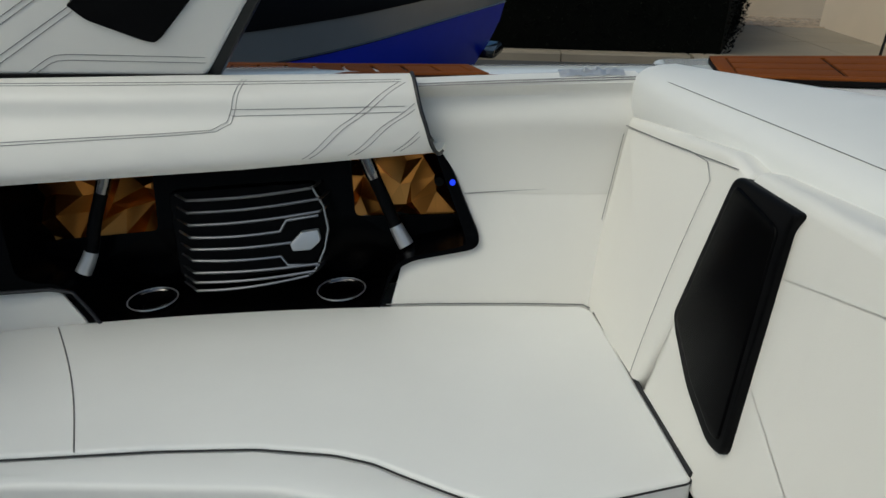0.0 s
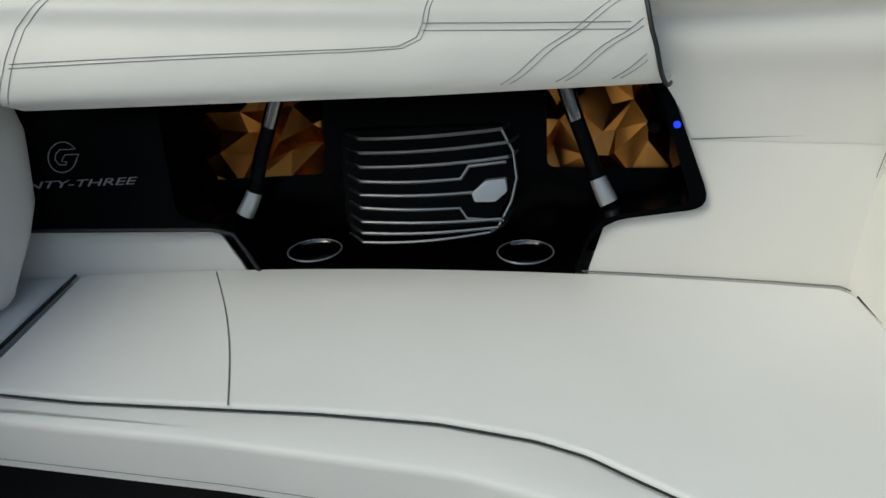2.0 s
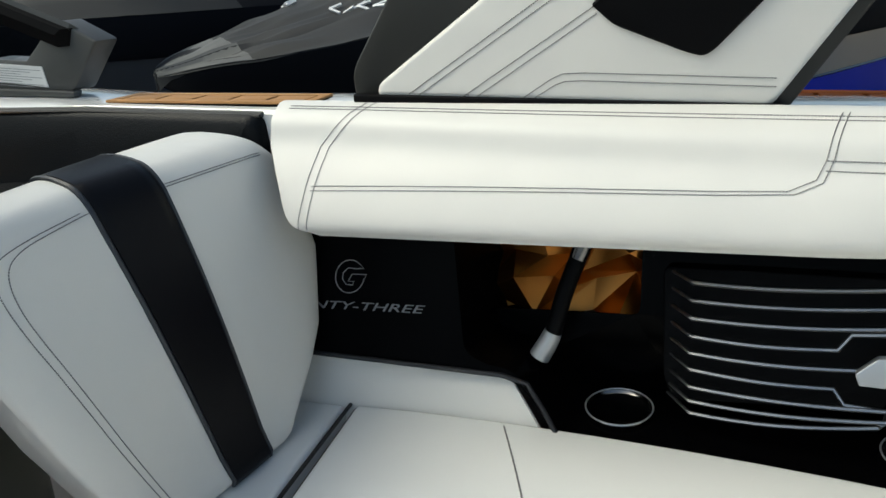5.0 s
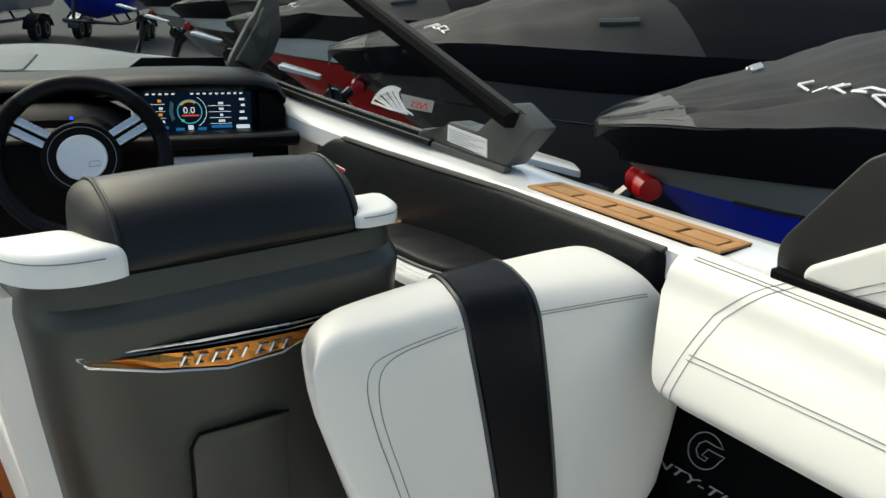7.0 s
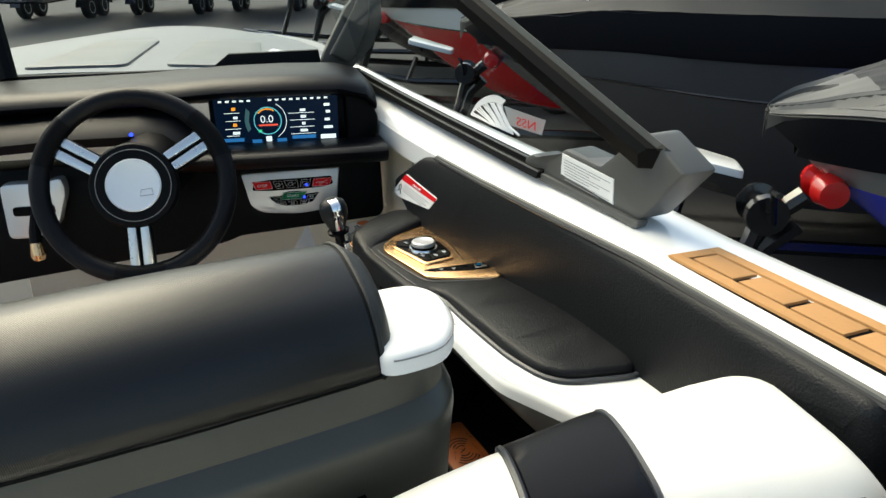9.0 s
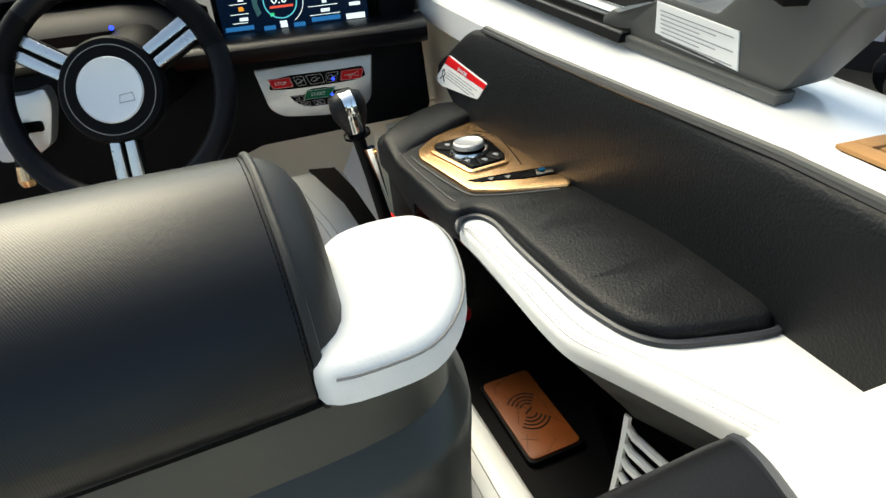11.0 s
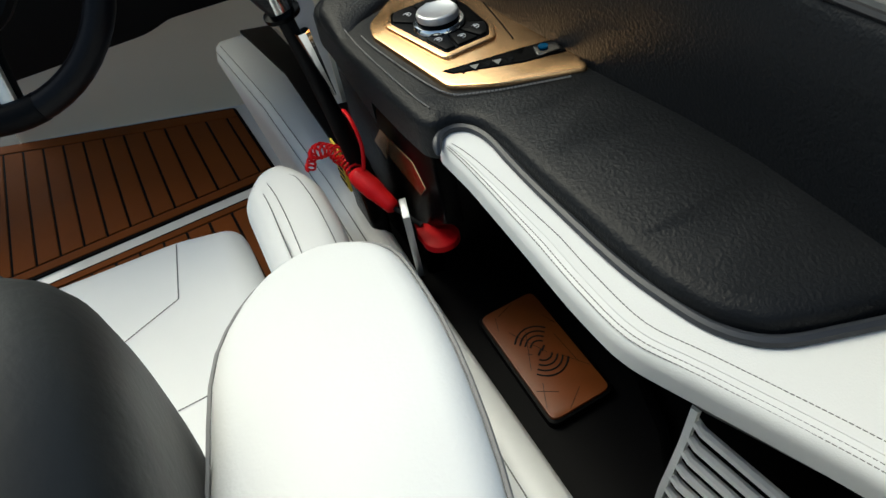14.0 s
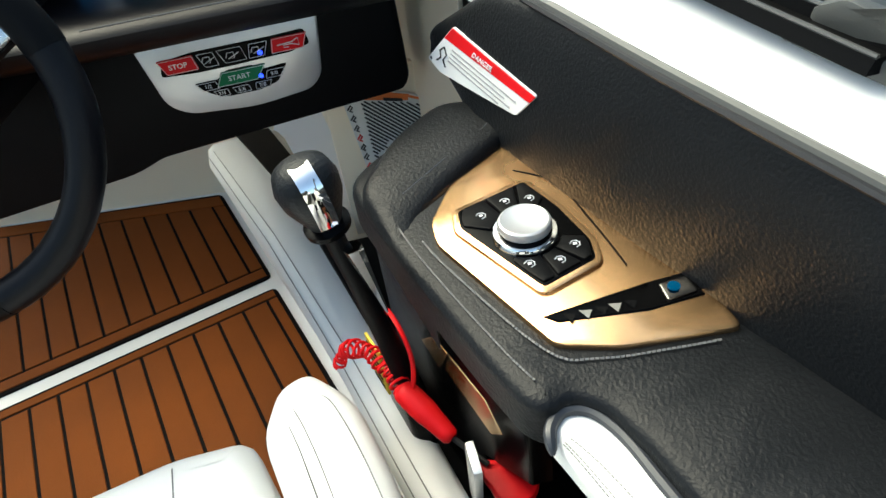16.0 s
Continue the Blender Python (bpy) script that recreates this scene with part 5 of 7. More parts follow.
part("crease", tube([GPM(v.x, v.y, 0.0002) for v in spline([Vector(p) for p in ((-2.018, 1.008, 0), (-1.985, 1.038, 0), (-1.923, 1.047, 0), (-1.862, 1.052, 0))], 4)], 0.0008, 5), BLACK_MATT, gp, "dark crease line")
KP = fillet([(-1.992, 1.010), (-1.947, 1.026), (-1.896, 1.036), (-1.873, 1.032), (-1.856, 0.984), (-1.947, 0.941), (-1.971, 0.944)], 0.004, 3)
KP = KP if area(KP) > 0 else KP[::-1]
part("ridge", pad(inset(KP, -0.006), lambda x, y, h=0.0: GPM(x, y, h + 0.004), 0.005, 0.003, 2), GOLD_FLAT, gp, "bevelled copper frame")
part("key_bed", pad(KP, lambda x, y, h=0.0: GPM(x, y, h + 0.0046), 0.004, 0.001, 2), BLACK, gp, "black key bed")
KC = (-1.919, 0.989)


def bed_edge(a, back=0.003):
    """Distance from the knob's axis to the bed's edge along an angle."""
    d, best = (math.cos(radians(a)), math.sin(radians(a))), 0.05
    for p, q in zip(KP, KP[1:] + KP[:1]):
        ex, ey = q[0] - p[0], q[1] - p[1]
        det = d[0] * ey - d[1] * ex
        if abs(det) > 1e-9:
            t = ((p[0] - KC[0]) * ey - (p[1] - KC[1]) * ex) / det
            w = ((p[0] - KC[0]) * d[1] - (p[1] - KC[1]) * d[0]) / det
            if t > 0 and 0 <= w <= 1:
                best = t
    return best - back


for a0, a1 in ((-160, -122), (-188, -163), (146, 169), (36, 66), (9, 33), (-34, 6)):
    pol = [(a0 + (a1 - a0) * k / 3, 0.0295) for k in range(4)] + [(a1 - (a1 - a0) * k / 4, None) for k in range(5)]
    pol = [(KC[0] + (q or bed_edge(a)) * math.cos(radians(a)), KC[1] + (q or bed_edge(a)) * math.sin(radians(a))) for a, q in pol]
    kc = (sum(p[0] for p in pol) / len(pol), sum(p[1] for p in pol) / len(pol))
    key = part("key", pad(fillet(pol, 0.0015, 2), lambda x, y, h=0.0: GPM(x, y, h + 0.0066), 0.004, 0.0012, 2), BLACK_MATT, gp, "black rubber key")
    part("symbol", tube([GPM(kc[0] + 0.0042 * math.cos(radians(d)), kc[1] + 0.0042 * math.sin(radians(d)), 0.0069) for d in range(0, 300, 50)], 0.0005, 4), LETTER, key, "white key symbol")
    part("symbol", bars([(-0.0016, 0.0016, -0.001)], lambda x, y, h=0.0: GPM(kc[0] - y * 1.2, kc[1] + x, h + 0.0070), 0.0022, 0.0003), LETTER, key, "white key symbol")
KM = lambda a, b, h=0.0: GPM(KC[0] + a, KC[1] + b, 0.0075 + h)
knob = part("knob_base", turned([(0.0278, -0.004), (0.0278, 0.0005), (0.0262, 0.003), (0.021, 0.0035)], KM, 32), CHROME, gp, "chrome knob collar")
part("knob_band", turned([(0.0225, 0.003), (0.0225, 0.006), (0.02, 0.0065)], KM, 32), BLACK, knob)
part("knob_cap", turned([(0.0215, 0.0055), (0.0222, 0.0105), (0.0212, 0.0130), (0.0195, 0.0138), (0.0185, 0.0133), (0.001, 0.0132)], KM, 40), SILVER, knob, "brushed silver knob cap")
slot = part("slot", pad([(-1.831, 0.974), (-1.826, 1.050), (-1.839, 1.058), (-1.840, 1.090), (-1.814, 1.091), (-1.812, 1.048), (-1.822, 0.983)], lambda x, y, h=0.0: GPM(x, y, h + 0.0012), 0.004, 0.0008, 1), BLACK, gp, "black faceted slot")
part("charging_socket", pad(fillet([(-1.833, 1.064), (-1.834, 1.086), (-1.817, 1.087), (-1.815, 1.063)], 0.002, 2), lambda x, y, h=0.0: GPM(x, y, h + 0.0030), 0.003, 0.001, 2), DARK_STEEL, slot, "steel charging socket")
part("socket_light", turned([(0.0048, 0.004), (0.0048, 0.0052), (0.001, 0.0053)], lambda a, b, h=0.0: GPM(-1.825 + a, 1.072 + b, h), 12), glow("teal_lens", (0.0, 0.03, 0.07), 0.5), slot, "blue lens")
for k, y0 in enumerate((0.988, 1.000, 1.012, 1.022, 1.034)):
    fc = bmesh.new()
    x0 = -1.828 + 0.0004 * k
    fc.faces.new([fc.verts.new(GPM(*p)) for p in ((x0, y0, 0.0015), (x0 + 0.010, y0 + 0.004, 0.0015), (x0 + 0.004, y0 + 0.009, 0.0024 + 0.0008 * (k % 2)))])
    part("facet", fc, GREY if k in (1, 3) else BLACK, slot, "small metal facet", 1)

# ---- recess with charging pad ----
rec = thing("side_recess", "black moulded storage recess below the armrest", "boat lining", kind="structure", base=(-1.7, 1.05, 0.4))
part("tray", pad([(-2.40, 0.75), (-1.95, 0.88), (-1.40, 1.02), (-1.20, 1.10), (-1.15, 1.30), (-1.5, 1.26), (-1.9, 1.12), (-2.4, 1.0)], flat(0.505), 0.03, 0.004), BLACK_MATT, rec)
part("back_wall", sheet(lambda u, v: (-1.15 - 1.1 * u, SIDE_Y(-1.15 - 1.1 * u) + 0.03, 0.42 + 0.36 * v), 12, 2, 0.006), BLACK_MATT, rec)
part("fold", tube([Vector((-1.72, 1.11, 0.515)), Vector((-1.58, 1.10, 0.522)), Vector((-1.50, 1.075, 0.53))], 0.006, 6), BLACK, rec)
ch = thing("charging_pad", "copper brown wireless charging pad with wave symbol", "charging pad", base=(-1.72, 1.02, 0.505))
CO = Vector((-1.811, 1.032, 0.517))
CU, CV = Vector((0.163, 0.040, 0)), Vector((0.022, -0.069, 0))
CM = frame_map(CO, CU, -CV)
part("plate", pad(fillet([(0, 0), (0.166, 0), (0.166, -0.073), (0, -0.073)], 0.010, 4), CM, 0.003, 0.001, 2), COPPER_PAD, ch)
part("pad_base", pad(fillet([(-0.004, 0.004), (0.170, 0.004), (0.170, -0.077), (-0.004, -0.077)], 0.012, 4), lambda a, b, h=0.0: CM(a, b, h - 0.0028), 0.0095, 0.002, 2), BLACK_MATT, ch, "black rubber base of the pad")
sym = bmesh.new()
cc = (0.083, -0.0365)
for rr in (0.014, 0.021, 0.028, 0.035):
    for mid in (0, 180):
        tube([CM(cc[0] + rr * 1.05 * math.cos(radians(mid + d)), cc[1] + rr * 0.8 * math.sin(radians(mid + d)), 0.0004) for d in range(-48, 49, 12)], 0.0011, 4, bm=sym)
tube([CM(cc[0] + a, cc[1] + b, 0.0004) for a, b in ((-0.004, 0.006), (0.001, 0.0), (-0.001, 0.0), (0.004, -0.006))], 0.0012, 4, bm=sym)
part("wave_symbol", sym, INK, ch, "engraved wave symbol")
krnd = random.Random(5)
for k in range(12):
    a = (krnd.uniform(0.01, 0.155), krnd.uniform(-0.068, -0.005))
    b = (min(0.164, max(0.002, a[0] + krnd.uniform(-0.05, 0.05))), min(-0.002, max(-0.071, a[1] + krnd.uniform(-0.03, 0.03))))
    part("engraved_line", tube([CM(*a, 0.0002), CM(*b, 0.0001)], 0.0003, 4), INK, ch, "fine engraved line")

vent = thing("vent_grille", "white slatted vent grille in the recess", "vent", base=(-1.4, 1.1, 0.5))
VO = Vector((-1.497, 1.080, 0.676))
vm = lambda a, b, h=0.0: VO + Vector((0.86, 0.50, -0.10)) * a + Vector((-0.05, -0.075, -0.99)) * b
VENT_W = material("white_vent_plastic", (0.78, 0.79, 0.79), 0.4, vary=0.05)
rail_at = lambda b: -0.002 - 0.008 * min(1.0, max(0.0, b) / 0.13) ** 1.3
part("rail", loft([[vm(rail_at(b) + da, b) + Vector((0.2, -0.3, 0.1)) * dn for da, dn in ((-0.004, 0.0), (-0.003, 0.010), (0.003, 0.010), (0.004, 0.0))] for b in (-0.010, 0.03, 0.06, 0.09, 0.12, 0.15, 0.18)]), VENT_W, vent)
for k in range(8):
    b = 0.004 + 0.0222 * k
    part("slat", tube([vm(rail_at(b), b), vm(rail_at(b) + 0.010, b + 0.008), vm(0.20, b * 1.1 + 0.034)], [0.0040, 0.0046, 0.0046], 8), VENT_W, vent)

# ---- white sill between floor and recess ----
sill = thing("side_sill", "white vinyl padded sill along the helm floor", "boat lining", kind="structure", base=(-2.1, 0.8, 0))
ring = []
for x, yl, yr, zt in ((-1.15, 1.02, 1.09, 0.555), (-1.466, 0.948, 1.006, 0.558), (-1.808, 0.862, 0.914, 0.560), (-2.10, 0.788, 0.850, 0.545), (-2.45, 0.690, 0.80, 0.515), (-2.75, 0.595, 0.75, 0.485), (-2.86, 0.560, 0.73, 0.473), (-2.915, 0.552, 0.715, 0.462), (-2.945, 0.562, 0.70, 0.446), (-2.962, 0.576, 0.685, 0.420), (-2.972, 0.585, 0.675, 0.37), (-2.985, 0.585, 0.675, 0.12)):
    low = -0.01
    ring.append([Vector((x, y, z)) for y, z in ((yl + 0.078, low), (yl + 0.016, zt - 0.12), (yl, zt - 0.036), (yl + 0.006, zt - 0.014), (yl + 0.020, zt - 0.003), ((yl + yr) / 2, zt + 0.002), (yr - 0.008, zt), (yr, zt - 0.008), (yr + 0.002, zt - 0.03), (yr + 0.002, low))])
part("padding", loft(ring), WHITE_SOFT, sill, angle=50)
stitched("stitching", [[Vector(r[3]) + Vector((0, -0.0005, 0.0008)) for r in ring[:7]], [Vector(r[4]) + Vector((0, -0.0005, 0.001)) for r in ring[:7]]], sill)
# Thin black sheet stands in for the dark opening beside the sill.
part("mat", pad([(-2.915, 0.625), (-2.56, 0.740), (-2.16, 0.832), (-2.16, 0.868), (-2.66, 0.765), (-2.90, 0.700)], lambda x, y, h=0.0: Vector((x, y, 0.515 + 0.098 * (x + 2.45) + 0.006 + h)), 0.008, 0.002, 2), BLACK_MATT, sill, "black sheet drawn as a dark opening beside the sill")


# ---- helm console ----
dash = thing("helm_console", "black padded helm console with screen, switch panel and shelf", "dashboard", base=(-2.45, 0.55, 0.5))
DX = lambda X: (lambda y, z, h=0.0: Vector((X + h - 0.06 * (z - 0.85), y, z)))
part("face", pad(fillet([(0.02, 0.66), (0.58, 0.72), (0.62, 0.735), (0.955, 0.758), (0.965, 0.775), (0.962, 0.935), (0.02, 0.925)], [0.02, 0.03, 0.01, 0.012, 0.012, 0.012, 0.02], 3), DX(-2.368), 0.10, 0.006, 2), BLACK_MATT, dash, "black console face")
shelf_prof = [(-2.225, 0.938), (-2.222, 0.950), (-2.230, 0.958), (-2.30, 0.956), (-2.40, 0.950), (-2.40, 0.920), (-2.30, 0.915), (-2.245, 0.922)]
part("shelf", loft([[Vector((x + (-0.006 if k in (0, 5) else 0) - 0.04 * max(0, 0.62 - y) * 2, y, z)) for x, z in shelf_prof] for k, y in enumerate((0.44, 0.455, 0.62, 0.80, 0.955, 0.968))]), DARK_SMOOTH, dash, "black vinyl shelf", 50)
stitched("shelf_stitch", [[Vector((-2.2335, y, 0.9588)) for y in (0.63, 0.8, 0.95)]], dash, 0.0008, THREAD_DARK)
part("screen_bezel", pad(fillet([(0.578, 0.938), (0.885, 0.936), (0.890, 0.945), (0.888, 1.062), (0.578, 1.062)], 0.006, 3), DX(-2.392), 0.03, 0.004, 2), BLACK, dash, "black screen bezel")
part("side_cheek", pad(fillet([(0.888, 0.94), (0.955, 0.945), (0.965, 1.0), (0.925, 1.075), (0.888, 1.075)], 0.012, 3), DX(-2.375), 0.08, 0.008, 2), BLACK_MATT, dash, "black cheek beside the screen")
brow = []
for y, dz, dx in ((-0.65, -0.03, 0.04), (-0.2, -0.02, 0.02), (0.1, -0.012, 0.0), (0.40, -0.006, 0.0), (0.52, 0.0, 0.0), (0.60, 0.006, 0.012), (0.75, 0.008, 0.016), (0.88, 0.004, 0.012), (0.935, -0.012, 0.0), (0.96, -0.04, -0.03)):
    brow.append([Vector((x + dx, y, z + dz)) for x, z in ((-2.345, 1.060), (-2.335, 1.070), (-2.345, 1.084), (-2.40, 1.098), (-2.50, 1.104), (-2.66, 1.100), (-2.78, 1.085), (-2.78, 1.02), (-2.45, 1.04))])
part("brow", loft(brow), DARK_SMOOTH, dash, "black vinyl dash brow", 50)
part("wheel_cowl", loft([[Vector((x, y, z)) for x, z in ((-2.29, 0.98 + dz), (-2.28, 1.0 + dz), (-2.32, 1.035 + dz), (-2.45, 1.045 + dz), (-2.45, 0.97 + dz))] for y, dz in ((0.10, -0.01), (0.30, 0.0), (0.44, 0.0), (0.50, -0.012), (0.56, -0.045))]), DARK_SMOOTH, dash, "black cowl behind the wheel", 50)
part("column_shroud", loft([[Vector((x, 0.462 + math.cos(2 * math.pi * j / 16) * r, 0.93 + math.sin(2 * math.pi * j / 16) * r)) for j in range(16)] for x, r in ((-2.40, 0.085), (-2.28, 0.075), (-2.19, 0.05))]), BLACK_MATT, dash, "black steering column shroud")
part("pilot_light", turned([(0.0045, 0.004), (0.003, 0.006), (0.001, 0.0065)], frame_map((-2.285, 0.430, 1.004), (0, 1, 0), (0, 0, 1)), 10), BLUE_LED, dash, "small blue light")
# screen with its instruments
scr = part("screen", pad(fillet([(0.590, 0.945), (0.868, 0.944), (0.872, 1.054), (0.588, 1.056)], 0.003, 2), DX(-2.390), 0.012, 0.001, 1), SCREEN, dash, "lit touch screen")
SX = lambda y, z, h=0.0: DX(-2.3892)(y, z, h)
ringm = lambda r0, n=28, a0=0, a1=360: [SX(0.707 + r0 * math.cos(radians(a0 + (a1 - a0) * k / n)), 1.0 + r0 * math.sin(radians(a0 + (a1 - a0) * k / n)), 0.0004) for k in range(n + 1)]
part("dial_ring", tube(ringm(0.031), 0.0011, 4), S_CYAN, scr)
part("dial_arc", tube(ringm(0.027, 14, 55, 140), 0.0016, 4), S_ORANGE, scr)
part("dial_arc", tube(ringm(0.043, 14, -60, 60), 0.0007, 4), S_WHITE, scr)
part("gauge", pad([(0.655, 1.006), (0.660, 1.030), (0.668, 1.022), (0.664, 1.0), (0.668, 0.982), (0.660, 0.976), (0.655, 0.995)], SX, 0.002, 0.0003, 1), material("pale_gauge", (0.2, 0.45, 0.4), 0.4), scr)
part("digits", text("0.0", 0.024, lambda x, y, h=0.0: SX(0.690 + x, 0.996 + y, h + 0.0006), 0.0003, 0, 1.05), S_WHITE, scr)
part("caption", bars([(0.686, 0.730, 0.988)], SX, 0.004, 0.0006), S_RED, scr)
for row in [(0.610, 0.645, 1.020), (0.612, 0.645, 1.002), (0.610, 0.645, 0.984), (0.612, 0.640, 0.968), (0.755, 0.815, 1.014), (0.757, 0.815, 0.998), (0.757, 0.813, 0.982), (0.758, 0.815, 0.966)]:
    part("field", bars([row], SX, 0.0012, 0.0006), S_WHITE, scr)
for row in [(0.628, 0.637, 1.026), (0.628, 0.637, 0.990)]:
    part("key", bars([row], SX, 0.007, 0.0006), S_ORANGE, scr)
for row in [(0.782, 0.795, 1.018), (0.783, 0.795, 1.003), (0.785, 0.793, 0.987), (0.780, 0.797, 0.971), (0.630, 0.640, 1.007), (0.626, 0.642, 0.972)]:
    part("digit_row", bars([row], SX, 0.006, 0.0006), S_WHITE, scr)
for row in [(0.600 + 0.016 * k, 0.608 + 0.016 * k, 1.045) for k in range(16) if k not in (5, 6)]:
    part("header", bars([row], SX, 0.0042, 0.0006), S_WHITE, scr)
for row in [(0.596, 0.650, 0.955), (0.668, 0.690, 0.950), (0.725, 0.747, 0.950), (0.76, 0.815, 0.955)]:
    part("blue_panel", bars([row], SX, 0.008, 0.0004), S_BLUE, scr)
part("white_key", bars([(0.826, 0.862, 0.952)], SX, 0.010, 0.0006), S_WHITE, scr)
for row in [(0.838, 0.852, 1.028), (0.842, 0.852, 1.012), (0.838, 0.850, 0.994), (0.835, 0.856, 0.976)]:
    part("side_icon", bars([row], SX, 0.006, 0.0006), S_WHITE, scr)
part("green_mark", bars([(0.684, 0.692, 0.974)], SX, 0.006, 0.0006), S_GREEN, scr)
part("brand_field", bars([(0.700, 0.713, 0.952)], SX, 0.012, 0.0006), S_WHITE, scr)
# silver switch panel
SWP = lambda y, z, h=0.0: DX(-2.366)(y, z, h)
swp = part("switch_panel", pad(fillet([(0.634, 0.884), (0.650, 0.805), (0.675, 0.788), (0.76, 0.780), (0.835, 0.788), (0.852, 0.805), (0.864, 0.887)], [0.004, 0.02, 0.02, 0.02, 0.02, 0.015, 0.004], 4), SWP, 0.006, 0.003, 2), SILVER, dash, "satin silver switch panel")
SK = lambda y, z, h=0.0: SWP(y, z, h + 0.003)


def key_row(names, z0, z1, lean=0.0):
    """Flat switches with a fine white outline; lean slants their ends."""
    for y0, y1, mat, cap in names:
        w = lean if (y0 + y1) / 2 < 0.752 else -lean
        shape = fillet([(y0 + 0.002 + w, z0), (y1 - 0.002 + w, z0), (y1 - w, z1), (y0 - w, z1)], 0.0018, 2)
        k = part("switch", pad(shape, SK, 0.004, 0.0008, 2), mat, swp, "lit red switch" if mat is RED_KEY else "lit green switch" if mat is GREEN_KEY else "black switch")
        ring = inset(shape if area(shape) > 0 else shape[::-1], 0.0009)
        part("outline", tube([SK(y, z, 0.0001) for y, z in ring], 0.00035, 4, True), LETTER, k)
        cy, cz, hgt = (y0 + y1) / 2, (z0 + z1) / 2, z1 - z0
        if cap:
            big = 0.0088 if len(cap) > 3 else 0.0066
            part("caption", text(cap, big, lambda x, y, h=0.0: SK(cy - 0.35 * big * len(cap) * (1.0 if len(cap) > 3 else 0.8) + x, cz - big * 0.34 + y, h + 0.0003), 0.0003, 0, 1.1), LETTER, k)
        elif mat is RED_KEY:
            part("symbol", tube([SK(cy + a, cz + b, 0.0004) for a, b in ((-0.014, 0.0), (0.004, 0.0012), (0.013, 0.0048), (0.013, -0.0042), (0.004, -0.001), (-0.006, -0.0012), (-0.006, -0.0042), (0.0, -0.0042))], 0.0007, 4), LETTER, k, "white horn symbol")
        else:
            part("symbol", tube([SK(cy + a * hgt, cz + b * hgt, 0.0004) for a, b in ((-0.45, -0.12), (-0.3, 0.2), (0.1, 0.2), (0.1, -0.2), (-0.3, -0.2), (0.2, 0.0), (0.45, 0.12))], 0.0005, 4), LETTER, k, "small white symbol")


part("key_bed", pad(fillet([(0.657, 0.843), (0.662, 0.862), (0.700, 0.8665), (0.80, 0.8665), (0.842, 0.868), (0.846, 0.848), (0.82, 0.842), (0.748, 0.840), (0.70, 0.840)], 0.004, 2), lambda y, z, h=0.0: SWP(y, z, h + 0.0012), 0.002, 0.0005, 1), BLACK, swp)
key_row([(0.660, 0.704, RED_KEY, "STOP"), (0.708, 0.730, BLACK, ""), (0.733, 0.765, BLACK, ""), (0.768, 0.793, BLACK, ""), (0.797, 0.842, RED_KEY, "")], 0.8445, 0.8635, 0.003)
part("key_bed", pad(fillet([(0.692, 0.826), (0.722, 0.826), (0.735, 0.836), (0.768, 0.836), (0.78, 0.828), (0.812, 0.830), (0.795, 0.808), (0.77, 0.802), (0.728, 0.802), (0.708, 0.810)], 0.004, 2), lambda y, z, h=0.0: SWP(y, z, h + 0.0012), 0.002, 0.0005, 1), BLACK, swp)
key_row([(0.722, 0.779, GREEN_KEY, "START")], 0.8165, 0.8345, -0.006)
key_row([(0.696, 0.722, BLACK, "1/2"), (0.781, 0.806, BLACK, "9/0")], 0.815, 0.8265, 0.003)
key_row([(0.713, 0.733, BLACK, "3/4"), (0.737, 0.760, BLACK, "5/6"), (0.764, 0.787, BLACK, "7/8")], 0.8040, 0.8140, 0.002)
for y, z in ((0.783, 0.850), (0.776, 0.821)):
    part("lamp", turned([(0.0032, 0.004), (0.002, 0.0055), (0.0005, 0.006)], frame_map(SWP(y, z), (0, 1, 0), (0, 0, 1)), 8), BLUE_LED, swp, "small blue lamp")
# trim lever plate left of the wheel
tp = part("lever_plate", pad(fillet([(0.13, 0.778), (0.19, 0.778), (0.235, 0.80), (0.262, 0.875), (0.258, 0.91), (0.225, 0.90), (0.13, 0.90)], 0.015, 3), DX(-2.335), 0.05, 0.004, 2), SILVER, dash, "satin silver lever plate")
part("lever_gate", pad(fillet([(0.15, 0.83), (0.235, 0.83), (0.235, 0.85), (0.15, 0.85)], 0.006, 3), DX(-2.330), 0.006, 0.001, 1), BLACK, tp)
part("lever", tube([Vector((-2.325, 0.20, 0.845)), Vector((-2.27, 0.207, 0.81)), Vector((-2.255, 0.21, 0.785))], 0.012, 10), BLACK_MATT, tp)
part("lever_knob", tube([Vector((-2.256, 0.21, 0.79)), Vector((-2.25, 0.212, 0.765)), Vector((-2.25, 0.212, 0.755))], [0.012, 0.016, 0.012], 12), GOLD_FLAT, tp, "copper lever knob")

